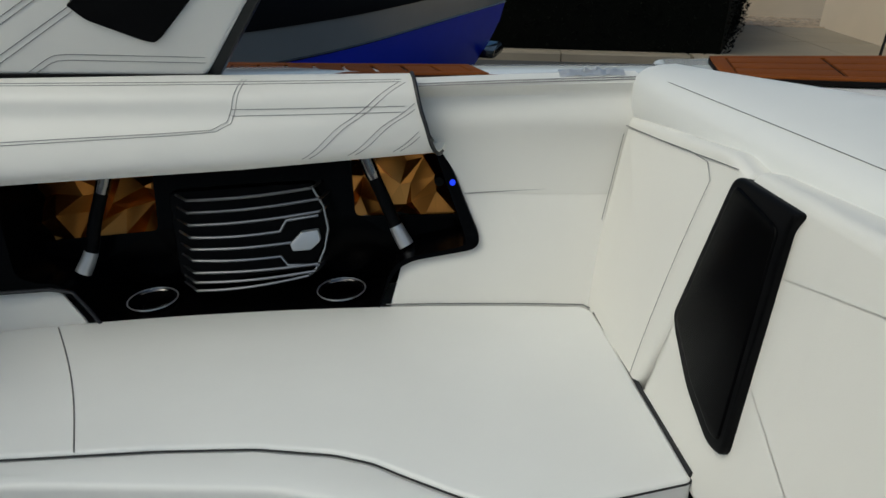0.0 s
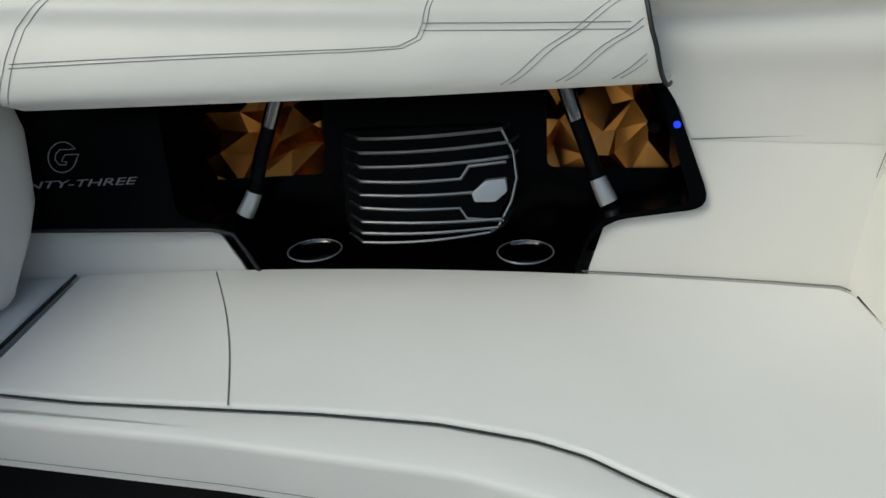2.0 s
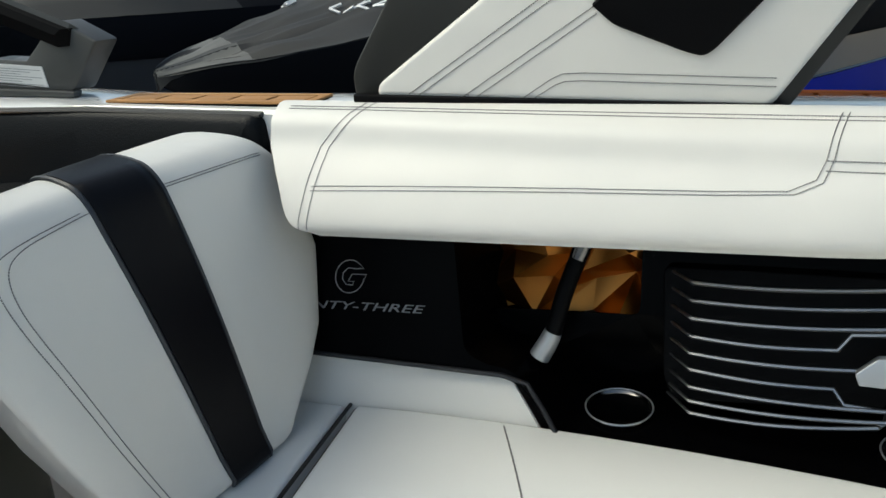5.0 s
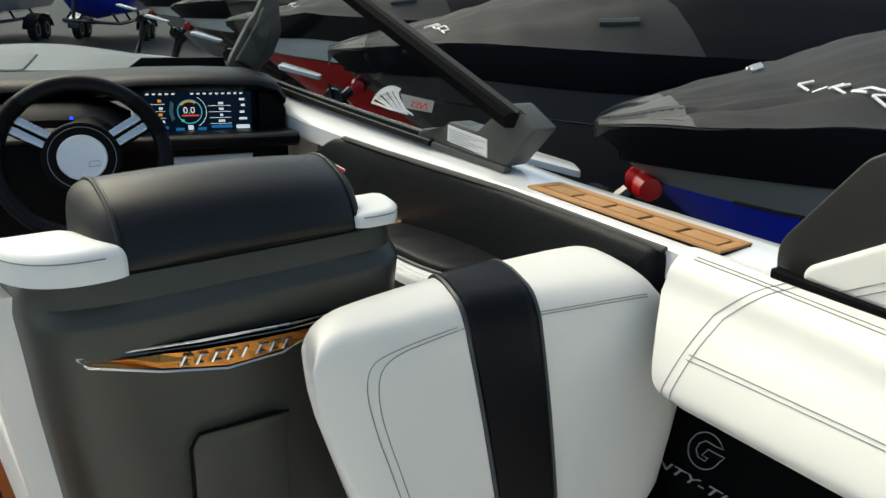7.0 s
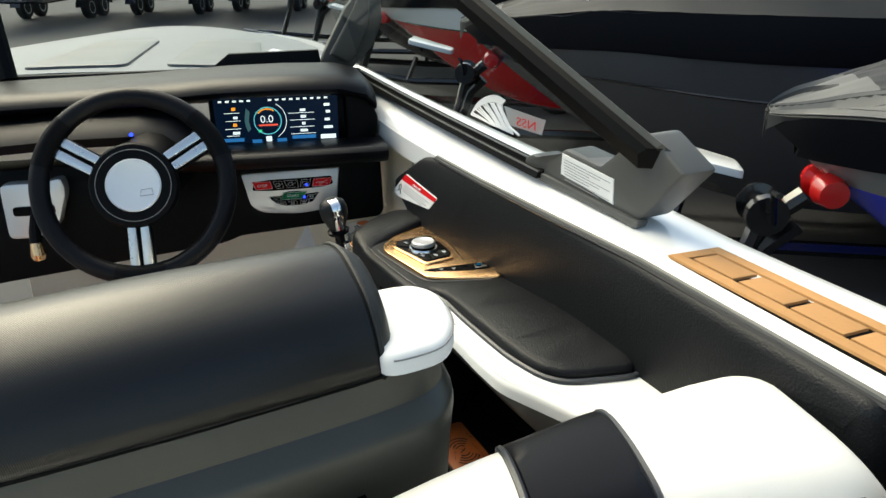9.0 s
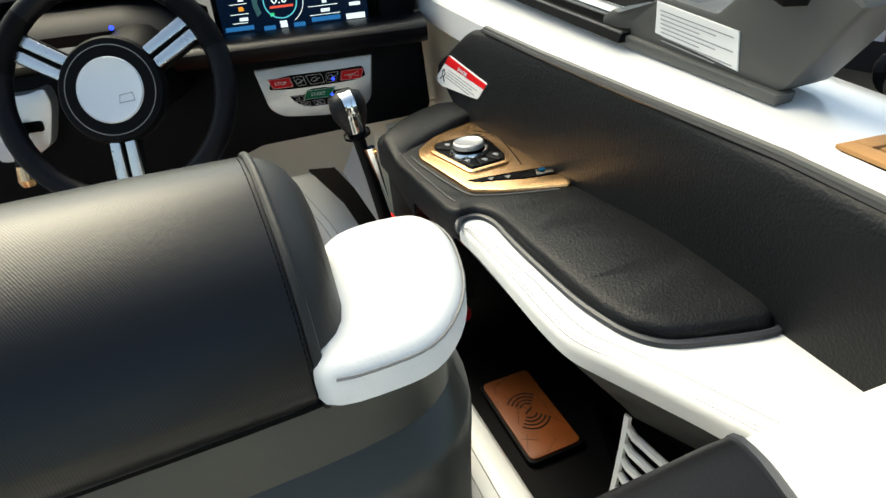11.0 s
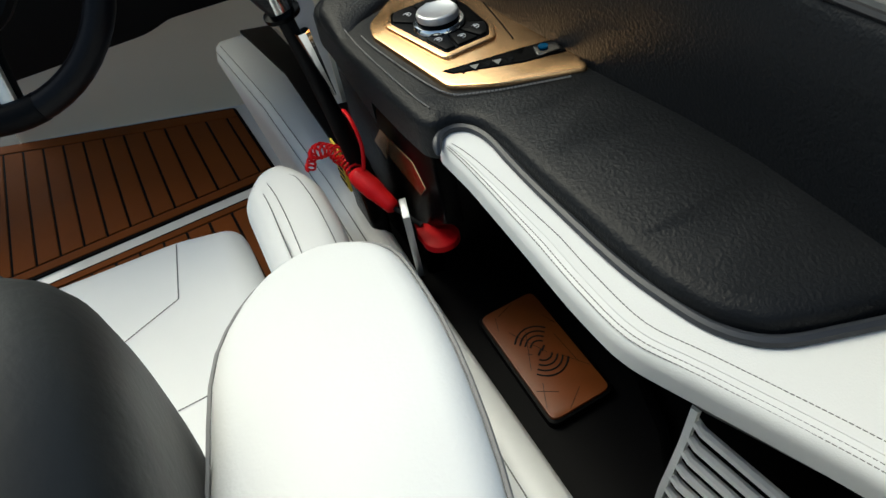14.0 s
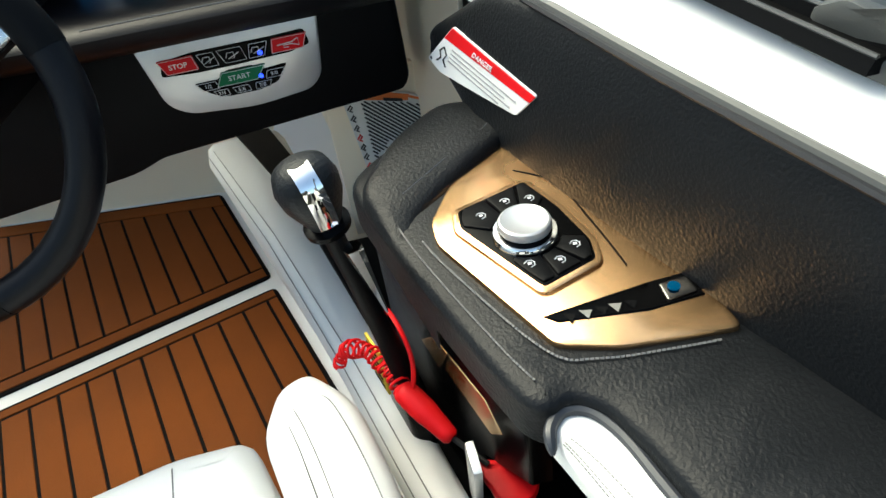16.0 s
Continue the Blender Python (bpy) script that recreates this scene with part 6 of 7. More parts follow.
# ---- steering wheel ----
sw = thing("steering_wheel", "black leather steering wheel with brushed steel spokes and silver hub", "steering wheel", base=(-2.131, 0.462, 0.941))
SM = frame_map((-2.138, 0.455, 0.928), (0, 1, 0), (-0.33, 0.0, 0.94))
part("rim", tube([SM(0.175 * math.cos(2 * math.pi * k / 56), 0.175 * math.sin(2 * math.pi * k / 56)) for k in range(56)], 0.0185, 14, True), DARK_SMOOTH, sw, "black stitched leather rim", 60)
for a in (32, 148, 270):
    sp_m = lambda r, w, h=0.0, a=a: SM(r * math.cos(radians(a)) - w * math.sin(radians(a)), r * math.sin(radians(a)) + w * math.cos(radians(a)), h)
    for s in (-1, 1):
        part("spoke", pad(fillet([(0.080, s * 0.004), (0.165, s * 0.003), (0.168, s * 0.022), (0.080, s * 0.020)], 0.003, 2), lambda r, w, h=0.0: sp_m(r, w, 0.006 - 0.10 * (r - 0.08) + 0.004 + h), 0.008, 0.002, 2), STEEL, sw, "brushed steel spoke")
    part("spoke_back", pad([(0.070, -0.022), (0.172, -0.024), (0.172, 0.024), (0.070, 0.022)], lambda r, w, h=0.0: sp_m(r, w, -0.006 + h), 0.014, 0.003, 2), BLACK_MATT, sw)
    part("rim_grip", tube([SM(0.175 * math.cos(radians(a + d)), 0.175 * math.sin(radians(a + d))) for d in range(-16, 17, 4)], 0.0192, 14), BLACK_MATT, sw)
hub = part("hub", turned([(0.060, -0.03), (0.082, -0.012), (0.085, 0.006), (0.080, 0.014), (0.060, 0.017), (0.052, 0.016)], SM, 40), BLACK_MATT, sw, "black padded hub")
part("hub_disc", turned([(0.051, 0.010), (0.052, 0.017), (0.0495, 0.0195), (0.0475, 0.0185), (0.001, 0.0185)], SM, 40), PALE, hub, "pale silver hub disc")
part("hub_stitch", tube([SM(0.070 * math.cos(2 * math.pi * k / 40), 0.070 * math.sin(2 * math.pi * k / 40), 0.0158) for k in range(40)], 0.0008, 4, True), THREAD, hub)
part("hub_mark", tube([SM(a, b, 0.019) for a, b in ((0.012, -0.022), (0.036, -0.020), (0.034, -0.008), (0.014, -0.010))], 0.0008, 4, True), OUTLINE, hub, "faint outlined emblem")

# ---- throttle, lanyard ----
thr = thing("throttle_lever", "throttle lever with leather and chrome knob", "throttle", base=(-1.96, 0.86, 0.62))
TK = Vector((-1.935, 0.832, 0.895))
ax = (Vector((-1.94, 0.832, 0.93)) - Vector((-1.965, 0.868, 0.68))).normalized()
bd = Vector((0.95, 0.25, 0.0))
bd = (bd - ax * bd.dot(ax)).normalized()
tm = frame_map(TK, bd, ax.cross(bd))
part("shaft", tube([TK + ax * d for d in (-0.03, -0.10, -0.17, -0.25)], [0.009, 0.0085, 0.010, 0.013], 12), BLACK_MATT, thr, "black lever shaft")
part("collar", turned([(0.012, -0.034), (0.019, -0.030), (0.0195, -0.025), (0.012, -0.022)], tm, 20), BLACK, thr)
tk = part("knob", turned([(0.012, -0.026), (0.018, -0.012), (0.024, 0.004), (0.0255, 0.018), (0.022, 0.030), (0.013, 0.036), (0.001, 0.037)], tm, 24), DARK, thr, "dark stitched leather knob", 60)
part("chrome_band", loft([[tm(math.sqrt(max(1e-6, (r + 0.0014) ** 2 - w * w)), w, h) for w in (-0.008, -0.004, 0.0, 0.004, 0.008)] for r, h in ((0.0135, -0.026), (0.019, -0.012), (0.0248, 0.004), (0.0262, 0.018), (0.0232, 0.0298), (0.0165, 0.0362), (0.0085, 0.0385))], caps=False, closed=False), CHROME, tk, "chrome band", 60)
part("base_plate", pad(fillet([(-2.03, 0.842), (-1.955, 0.860), (-1.945, 0.885), (-2.02, 0.872)], 0.01), flat(0.64), 0.10, 0.006), BLACK, thr, "black lever base")
part("reflex_edge", tube([TK + ax * -0.045 + Vector((0.015, 0.012, 0)), TK + ax * -0.125 + Vector((0.02, 0.015, 0))], [0.008, 0.0015], 6), CHROME, thr, "chrome edge")
part("lever_foot", pad(fillet([(-1.852, 0.672), (-1.887, 0.542), (-1.864, 0.533), (-1.818, 0.668)], 0.006, 2), lambda x, z, h=0.0: Vector((x, 0.903 - h, z)), 0.008, 0.002, 2), SILVER, thr, "grey flat lever foot")
lan = thing("safety_lanyard", "red coiled safety lanyard with float clip", "lanyard", base=(-1.95, 0.86, 0.6))
cs = spline([Vector(p) for p in ((-2.020, 0.799, 0.626), (-2.014, 0.812, 0.652), (-1.992, 0.836, 0.664), (-1.962, 0.852, 0.660), (-1.935, 0.864, 0.654))], 44)
loops = []
for k, p in enumerate(cs):
    d = (cs[min(k + 1, len(cs) - 1)] - cs[max(k - 1, 0)]).normalized()
    sd = d.cross(Vector((0, 0, 1))).normalized()
    ang, rad = k * 0.62, (0.0055 if k < 40 else 0.0085) * (1 + 0.18 * math.sin(k * 0.13))
    loops.append(p + (sd * math.cos(ang) + sd.cross(d) * math.sin(ang)) * rad)
part("coil", tube(loops, 0.0016, 6), RED, lan, "red coiled cord")
part("loop", tube(spline([Vector(p) for p in ((-1.996, 0.860, 0.700), (-1.990, 0.864, 0.716), (-1.962, 0.872, 0.712), (-1.940, 0.876, 0.690), (-1.932, 0.870, 0.662), (-1.940, 0.862, 0.652))], 6), 0.0025, 6), RED, lan, "red cord loop")
part("float_grip", tube(spline([Vector((-1.940, 0.860, 0.656)), Vector((-1.922, 0.872, 0.649)), Vector((-1.904, 0.884, 0.641)), Vector((-1.886, 0.896, 0.632))], 5), [0.010, 0.012, 0.0125, 0.013, 0.013, 0.013, 0.013, 0.013, 0.0125, 0.0115, 0.011, 0.0105, 0.010, 0.0095, 0.009, 0.006], 12), RED, lan, "red plastic grip", 60)
part("clip_cord", tube([Vector((-1.888, 0.895, 0.633)), Vector((-1.872, 0.908, 0.628)), Vector((-1.856, 0.922, 0.622))], 0.003, 6), INK, lan, "dark clip cord")
part("clip_tag", pad([(-1.868, 0.914), (-1.846, 0.914)] + [(-1.834 + 0.022 * math.cos(radians(d)), 0.940 + 0.022 * math.sin(radians(d))) for d in range(-90, 136, 15)], lambda x, y, h=0.0: Vector((x, y, 0.620 + h)), 0.008, 0.003, 2), RED, lan, "red clip tag")
tag = thing("lever_label", "small yellow and white warning tag below the throttle", "label", base=(-1.99, 0.84, 0.62))
part("sheet", pad([(-2.02, 0.60), (-1.985, 0.60), (-1.985, 0.665), (-2.02, 0.665)], lambda x, z, h=0.0: Vector((x, 0.840 + 0.28 * (x + 2.0) - h, z)), 0.003, 0.0005, 1), YELLOW, tag)
part("tag_writing", bars([(-2.015, -1.99, 0.605 + 0.012 * k) for k in range(5)], lambda x, z, h=0.0: Vector((x, 0.8395 + 0.28 * (x + 2.0) - h, z)), 0.005, 0.0006), INK, tag)

# ---- footwell ----
foot = thing("footwell", "beige gelcoat footwell walls under the helm console", "boat lining", kind="structure", base=(-3.0, 0.5, 0))
part("bulkhead", sheet(lambda u, v: (-3.610 + 0.160 * u - 0.02 * v + (0.25 * max(0, v - 0.35)), -0.35 + 1.15 * u, -0.01 + 0.80 * v), 8, 12, 0.008), GEL_GREY, foot)
part("side_lining", sheet(lambda u, v: (-2.28 - 1.3 * u, 0.985 - 0.27 * u + 0.05 * v, 0.0 + 0.98 * v), 12, 6, 0.006), GEL_GREY, foot)
part("aft_face", pad([(0.84, 0.48), (1.02, 0.48), (1.03, 0.76), (0.84, 0.745)], DX(-2.462), 0.01, 0.004, 2), GEL_GREY, foot)
ol = thing("warning_label", "grey printed warning label with orange heading", "label", base=(-2.45, 0.93, 0.66))
OLM = DX(-2.455)
LABEL = [(0.868, 0.719), (0.899, 0.722), (0.922, 0.726), (0.967, 0.711), (1.024, 0.681), (0.949, 0.640), (0.902, 0.607), (0.882, 0.602)]
part("sheet", pad(fillet(LABEL, 0.003, 2), OLM, 0.004, 0.0006, 1), material("grey_label", (0.66, 0.66, 0.62), 0.6), ol)
part("heading", pad([(0.900, 0.715), (0.964, 0.700), (0.967, 0.709), (0.922, 0.724), (0.902, 0.721)], lambda y, z, h=0.0: OLM(y, z, h + 0.001), 0.002, 0.0004, 1), ORANGE, ol, "orange heading band")
part("heading_bar", bars([(0.928, 0.956, 0.7075)], lambda y, z, h=0.0: OLM(y, z - 0.27 * (y - 0.93), h + 0.0014), 0.005, 0.0004), INK, ol, "dark heading stroke")
part("edge_stripe", bars([(0.966, 1.016, 0.7045)], lambda y, z, h=0.0: OLM(y, z - 0.47 * (y - 0.966), h + 0.0010), 0.004, 0.0004), ORANGE, ol, "orange edge stripe")
# slanting lines of print, clipped to the text field
FIELD = [(0.892, 0.715), (0.930, 0.706), (0.965, 0.697), (1.012, 0.674), (0.949, 0.643), (0.904, 0.612), (0.894, 0.612)]
slant = lambda a, b: (0.892 + 0.73 * a + 0.68 * b, 0.714 - 0.68 * a + 0.73 * b)


def within(p, poly):
    hit = False
    for q, r in zip(poly, poly[1:] + poly[:1]):
        if (q[1] > p[1]) != (r[1] > p[1]) and p[0] < q[0] + (r[0] - q[0]) * (p[1] - q[1]) / (r[1] - q[1]):
            hit = not hit
    return hit


lrnd = random.Random(21)
for k in range(30):
    b = -0.080 + 0.0052 * k
    span = [a for a in np.linspace(-0.06, 0.16, 111) if within(slant(a, b), FIELD)]
    if len(span) > 6:
        part("text_line", bars([(span[0] + 0.002, span[-1] - 0.002 - lrnd.uniform(0, 0.012), b)], lambda u, v, h=0.0: OLM(*slant(u, v), h + 0.0008), 0.0026, 0.0005), INK, ol)
for k in range(7):
    y, z = 0.8765 + 0.0016 * k, 0.7085 - 0.0165 * k
    part("symbol", tube([OLM(y + c, z + d, 0.0008) for c, d in ((-0.004, -0.004), (0.002, 0.003), (0.004, -0.001), (-0.001, -0.006), (0.003, -0.008))], 0.0013, 5), RED_KEY if k in (3, 6) else INK, ol, "red pictogram" if k in (3, 6) else "small black pictogram")

# ---- cockpit floor ----
fl = thing("cockpit_floor", "white gelcoat cockpit floor with brown foam decking", "floor", kind="structure", base=(-1.5, 0.2, 0))
part("liner", pad([(-3.6, -1.3), (1.2, -1.3), (1.2, 1.3), (-1.2, 1.2), (-3.6, 0.7)], flat(-0.006), 0.02, 0.004), GEL, fl)


PQ = lambda p, q: (0.954 * p - 0.30 * q, 0.30 * p + 0.954 * q)


def deck(parent, fwd, aft, q0, q1, b_aft, b_fwd, b_side, pitch=0.065, z=0.0):
    """Foam decking in boards; fwd(q) and aft(q) are its ends along the boards, q0 and q1 its sides."""
    g = 0.0038
    rim = [(fwd(q0), q0), (aft(q0), q0), (aft(q1), q1), (fwd(q1), q1)]
    part("caulk_bed", pad(fillet([PQ(*p) for p in rim], 0.02, 3), flat(z), 0.006, 0.002, 2), CAULK, parent, "black caulk lines")
    e = 0.011
    ia, if_ = lambda q: aft(q) - b_aft, lambda q: fwd(q) + b_fwd
    qs = [[(aft(q0) - e, q0 + e), (aft(q1) - e, q1 - e), (ia(q1), q1 - e), (ia(q0), q0 + e)], [(fwd(q0) + e, q0 + e), (fwd(q1) + e, q1 - e), (if_(q1), q1 - e), (if_(q0), q0 + e)],
          [(if_(q1) + 2 * g, q1 - e), (ia(q1) - 2 * g, q1 - e), (ia(q1) - 2 * g, q1 - b_side), (if_(q1 - b_side) + 2 * g, q1 - b_side)]]
    top = q1 - b_side - 2 * g
    while top - pitch > q0 + e:
        a, b = top - pitch + 2 * g, top
        qs.append([(if_(b) + 2 * g, b), (ia(b) - 2 * g, b), (ia(a) - 2 * g, a), (if_(a) + 2 * g, a)])
        top -= pitch
    for q in qs:
        part("plank", pad([PQ(*p) for p in q], flat(z + 0.003), 0.003, 0.001, 1), TEAK_DARK, parent)


deck(fl, lambda q: min(-3.182 + 0.482 * (q - 1.456), -3.07 - 0.0 * q), lambda q: -2.690, 0.45, 1.448, 0.046, 0.070, 0.042)
deck(fl, lambda q: -2.643, lambda q: -1.62, -0.20, 1.442, 0.038, 0.036, 0.034)
deck(fl, lambda q: -1.56, lambda q: -0.60, -0.55, 0.60, 0.036, 0.034, 0.030)

# ---- windscreen with its feet, frame and glass ----
B0, B1 = Vector((-1.849, 1.164, 0.0)), Vector((-1.585, 1.244, 0.0))
BM = frame_map(B0, B1 - B0, (0, 0, 1))
wind = thing("windscreen", "tinted boat windscreen with dark frame and grey corner castings", "windscreen", base=(-2.0, 1.1, 1.0))
cast = part("corner_casting", pad(fillet([(-0.008, 0.986), (0.276, 0.965), (0.286, 0.972), (0.358, 1.049), (0.288, 1.090), (0.272, 1.088), (0.190, 1.027), (0.165, 1.030), (0.104, 1.037), (0.060, 1.012), (0.040, 1.008), (0.014, 1.013), (-0.008, 1.002)], 0.005, 2), BM, 0.055, 0.005, 2), GREY, wind, "grey cast metal corner")
part("casting_flange", pad(fillet([(-0.02, 0.978), (0.28, 0.954), (0.285, 0.966), (-0.02, 0.994)], 0.003, 2), lambda a, b, h=0.0: BM(a, b, h + 0.006), 0.02, 0.003, 2), GREY, cast)
lab = part("label", pad([(0.100, 1.030), (0.098, 0.996), (0.226, 0.976), (0.224, 1.014)], lambda a, b, h=0.0: BM(a, b, h + 0.0016), 0.003, 0.0005, 1), LABEL_W, wind, "white printed label")
for k in range(8):
    part("text_line", bars([(0.106 + 0.0006 * k, 0.218 - 0.024 * (k % 3), 1.0215 - 0.0045 * k)], lambda a, b, h=0.0: BM(a, b - 0.125 * (a - 0.1), h + 0.0018), 0.0011, 0.0004), GREY_PRINT, lab)
track = []
for k in range(13):
    x = -1.80 - 0.95 * k / 12
    y = G_Y(x) + 0.035
    track.append([Vector((x, y + dy, G_Z(x) + dz)) for dy, dz in ((-0.012, 0.0), (-0.008, 0.010), (0.002, 0.011), (0.004, 0.019), (0.016, 0.020), (0.03, 0.0))])
part("side_track", loft(track), BLACK_MATT, wind, "black window track")
for j in (1, 3):
    part("track_lip", tube([r[j] + Vector((0, 0.001, 0.001)) for r in track], 0.0018, 6), GREY, wind, "grey lip of the window track")
E_T, E_B = Vector((-1.560, 1.246, 1.060)), Vector((-2.245, 0.925, 1.440))
part("side_bar", loft([[E_T.lerp(E_B, t) + Vector((0.01, 0.022, 0.0)) * a + Vector((0.012, 0, 0.030)) * b for a, b in ((-0.6, -0.5), (0.6, -0.5), (0.8, 0.2), (0.4, 0.5), (-0.4, 0.5), (-0.8, 0.2))] for t in (0.0, 0.5, 1.0, 1.2)]), BLACK_MATT, wind, "black side frame bar")
part("bar_trim", loft([[E_T.lerp(E_B, t) + Vector((0.01, 0.022, 0.0)) * a + Vector((0.012, 0, 0.030)) * b for a, b in ((0.1, 0.45), (0.9, 0.1), (1.0, 0.35), (0.3, 0.75))] for t in (0.0, 0.5, 1.0, 1.2)]), GREY, wind, "grey outer trim of the side bar")
g0 = [Vector((-1.80, G_Y(-1.80) + 0.045, G_Z(-1.80) + 0.03)), Vector((-2.78, G_Y(-2.78) + 0.045, G_Z(-2.78) + 0.03)), Vector((-2.90, 0.80, 1.50)), E_B + Vector((0, 0.01, 0.02)), E_T + Vector((-0.02, 0.01, 0))]
side_glass = bmesh.new()
side_glass.faces.new([side_glass.verts.new(p) for p in g0])
bmesh.ops.solidify(side_glass, geom=side_glass.faces[:], thickness=0.004)
sg = part("side_pane", side_glass, GLASS, wind, "clear side pane")
sg.visible_shadow = False
GREY_POST = material("brown_grey_painted_metal", (0.045, 0.042, 0.035), 0.45, vary=0.08, size=6.0, grain=0.06, grain_size=700)
WX = lambda y, z, h=0.0: Vector((-2.77 + h - 0.25 * (z - 1.1), y, z))
part("front_sill", pad([(-0.9, 1.085), (0.55, 1.088), (0.60, 1.125), (0.845, 1.128), (0.85, 1.09), (0.90, 1.07), (0.90, 1.055), (0.88, 1.07), (0.84, 1.080), (0.6, 1.085), (0.56, 1.07), (-0.9, 1.065)][::-1], WX, 0.03, 0.003, 2), BLACK_MATT, wind, "black front sill")
part("post", pad(fillet([(0.843, 1.085), (0.862, 1.130), (0.925, 1.240), (0.940, 1.255), (0.975, 1.320), (0.975, 1.50), (1.022, 1.50), (1.020, 1.318), (1.024, 1.204), (0.994, 1.136), (0.930, 1.075)], 0.006, 2), lambda y, z, h=0.0: Vector((-2.74 + h, y, z)), 0.06, 0.006, 2), GREY_POST, wind, "grey windscreen post")
part("post_wedge", pad(fillet([(0.872, 1.118), (0.945, 1.235), (0.965, 1.280), (0.988, 1.278), (0.988, 1.20), (0.955, 1.128), (0.92, 1.095)], 0.006, 2), lambda y, z, h=0.0: Vector((-2.715 + h, y, z)), 0.03, 0.008, 3), GREY_POST, wind, "grey wedge on the post")
part("centre_post", tube([WX(0.045, 1.08), WX(-0.03, 1.6)], 0.022, 8), BLACK_MATT, wind, "black centre post")
fg = bmesh.new()
fg.faces.new([fg.verts.new(WX(y, z, -0.01)) for y, z in ((-0.9, 1.07), (0.90, 1.08), (0.99, 1.6), (-0.9, 1.6))])
bmesh.ops.solidify(fg, geom=fg.faces[:], thickness=0.004)
fgo = part("front_pane", fg, GLASS, wind, "clear front pane")
fgo.visible_shadow = False
# reversed sticker on the side pane
NS = lambda a, b, h=0.0: Vector((-2.33 + a, G_Y(-2.33 + a) + 0.038, G_Z(-2.2) + 0.035 + b))
stk = thing("pane_sticker", "white fan-shaped sticker with stripes on the side pane", "sticker", base=(-2.3, 1.05, 1.05))
fan = bmesh.new()
arc = spline([Vector((a, b, 0)) for a, b in ((0.275, 0.004), (0.300, 0.028), (0.335, 0.045), (0.372, 0.052), (0.405, 0.047))], 5)
arc_in = spline([Vector((a, b, 0)) for a, b in ((0.275, 0.002), (0.305, 0.020), (0.338, 0.033), (0.368, 0.038), (0.392, 0.036))], 5)
tail = spline([Vector((a, b, 0)) for a, b in ((0.392, 0.036), (0.398, 0.018), (0.420, 0.002), (0.450, -0.008))], 5)
part("fan", loft([[NS(p.x, p.y), NS(q.x, q.y)] for p, q in zip(arc, arc_in)], False, False, fan), LETTER, stk)
for k in range(1, 15):
    q = arc_in[int(k * (len(arc_in) - 1) / 15)]
    s = tail[int((0.25 + 0.7 * k / 15) * (len(tail) - 1))] if k > 20 else Vector((0.335 + 0.006 * k, -0.004 - 0.0004 * k, 0))
    part("stripe", tube([NS(q.x, q.y - 0.001), NS(q.x * 0.45 + s.x * 0.55 + 0.006, q.y * 0.5 + s.y * 0.5), NS(s.x + 0.012, s.y)], 0.0016, 4), LETTER, stk)
part("edge_line", tube([NS(p.x, p.y) for p in tail], 0.0020, 5), LETTER, stk)
part("field", pad([(0.400, 0.036), (0.530, 0.030), (0.520, 0.004), (0.418, 0.005)], NS, 0.002, 0.0003, 1), SILVER, stk, "pale sticker field")
part("lettering", text("NSS", 0.021, lambda x, y, h=0.0: NS(0.512 - x, 0.0105 + y) + Vector((0.003, -0.006, 0)), 0.0004, 0.0, 1.75), RED_KEY, stk, "mirrored dark red letters")

# ---- foredeck seen through the windscreen ----
bow = thing("foredeck", "pale grey gelcoat foredeck ahead of the windscreen", "boat deck", kind="structure", base=(-4, 0, 1.0))


def bow_half(x):
    return 0.98 * math.sqrt(max(0.02, 1 - (0.86 * min(1.0, max(0.0, (-3.30 - x) / 2.4))) ** 2.2))


def bow_f(u, v):
    x = -3.30 - 2.4 * u
    return (x, bow_half(x) * (2 * v - 1), bow_z(x, bow_half(x) * (2 * v - 1)))


def bow_z(x, y):
    return 1.045 + 0.05 * (-3.30 - x) / 2.4 - 0.06 * (y / bow_half(x)) ** 2


part("deck", sheet(bow_f, 20, 16, 0.006), material("pale_grey_deck", (0.21, 0.22, 0.23), 0.5, vary=0.10, size=1.5, spec=0.3), bow)
# Unseen plate behind the front sill, added to keep sun off the side sill.
part("cowl", pad(fillet([(-3.36, 0.33), (-2.76, 0.33), (-2.76, 0.86), (-3.36, 0.80)], 0.02, 2), lambda x, y, h=0.0: Vector((x, y, 1.028 + h)), 0.03, 0.006, 2), BLACK_MATT, bow, "unseen black cowl added to shade the side sill")
for y0 in (-0.15, 0.32):
    part("hatch", pad(fillet([(-3.42, y0), (-3.42, y0 + 0.34), (-4.5, y0 + 0.28), (-4.5, y0)], 0.05, 3), lambda x, y, h=0.0: Vector((x, y, bow_z(x, y) + 0.010 + h)), 0.014, 0.004, 2, step=0.12, cuts="uv"), SMOKED, bow, "grey deck hatch")
# hidden port side of the hull, so that the boat stands whole
port = thing("port_hull", "white gelcoat port side and transom of the boat", "boat hull", kind="structure", base=(-1, -1.2, 0))
part("port_side", sheet(lambda u, v: (1.6 - 5.2 * u, -(1.30 - 0.5 * u * u * u) + 0.35 * (1 - v), -0.85 + 1.75 * v), 24, 6, 0.02), GEL, port)
part("transom", sheet(lambda u, v: (1.6, -1.3 + 2.85 * u, -0.6 + 1.3 * v), 6, 3, 0.02), GEL, port)
part("bow_side", sheet(lambda u, v: bow_f(u, 1.0 if v > 0.5 else 1.0)[:2] + (1.04 - 1.5 * v,), 16, 4, 0.02), GEL, port)


# ---- the lot ----
GROUND = -1.02
ground = setting("ground", sheet(lambda u, v: (-500 + 1000 * u, -500 + 1000 * v, GROUND), 40, 40), ASPHALT, "dark asphalt of a boat dealer's lot", "ground", boat=False)


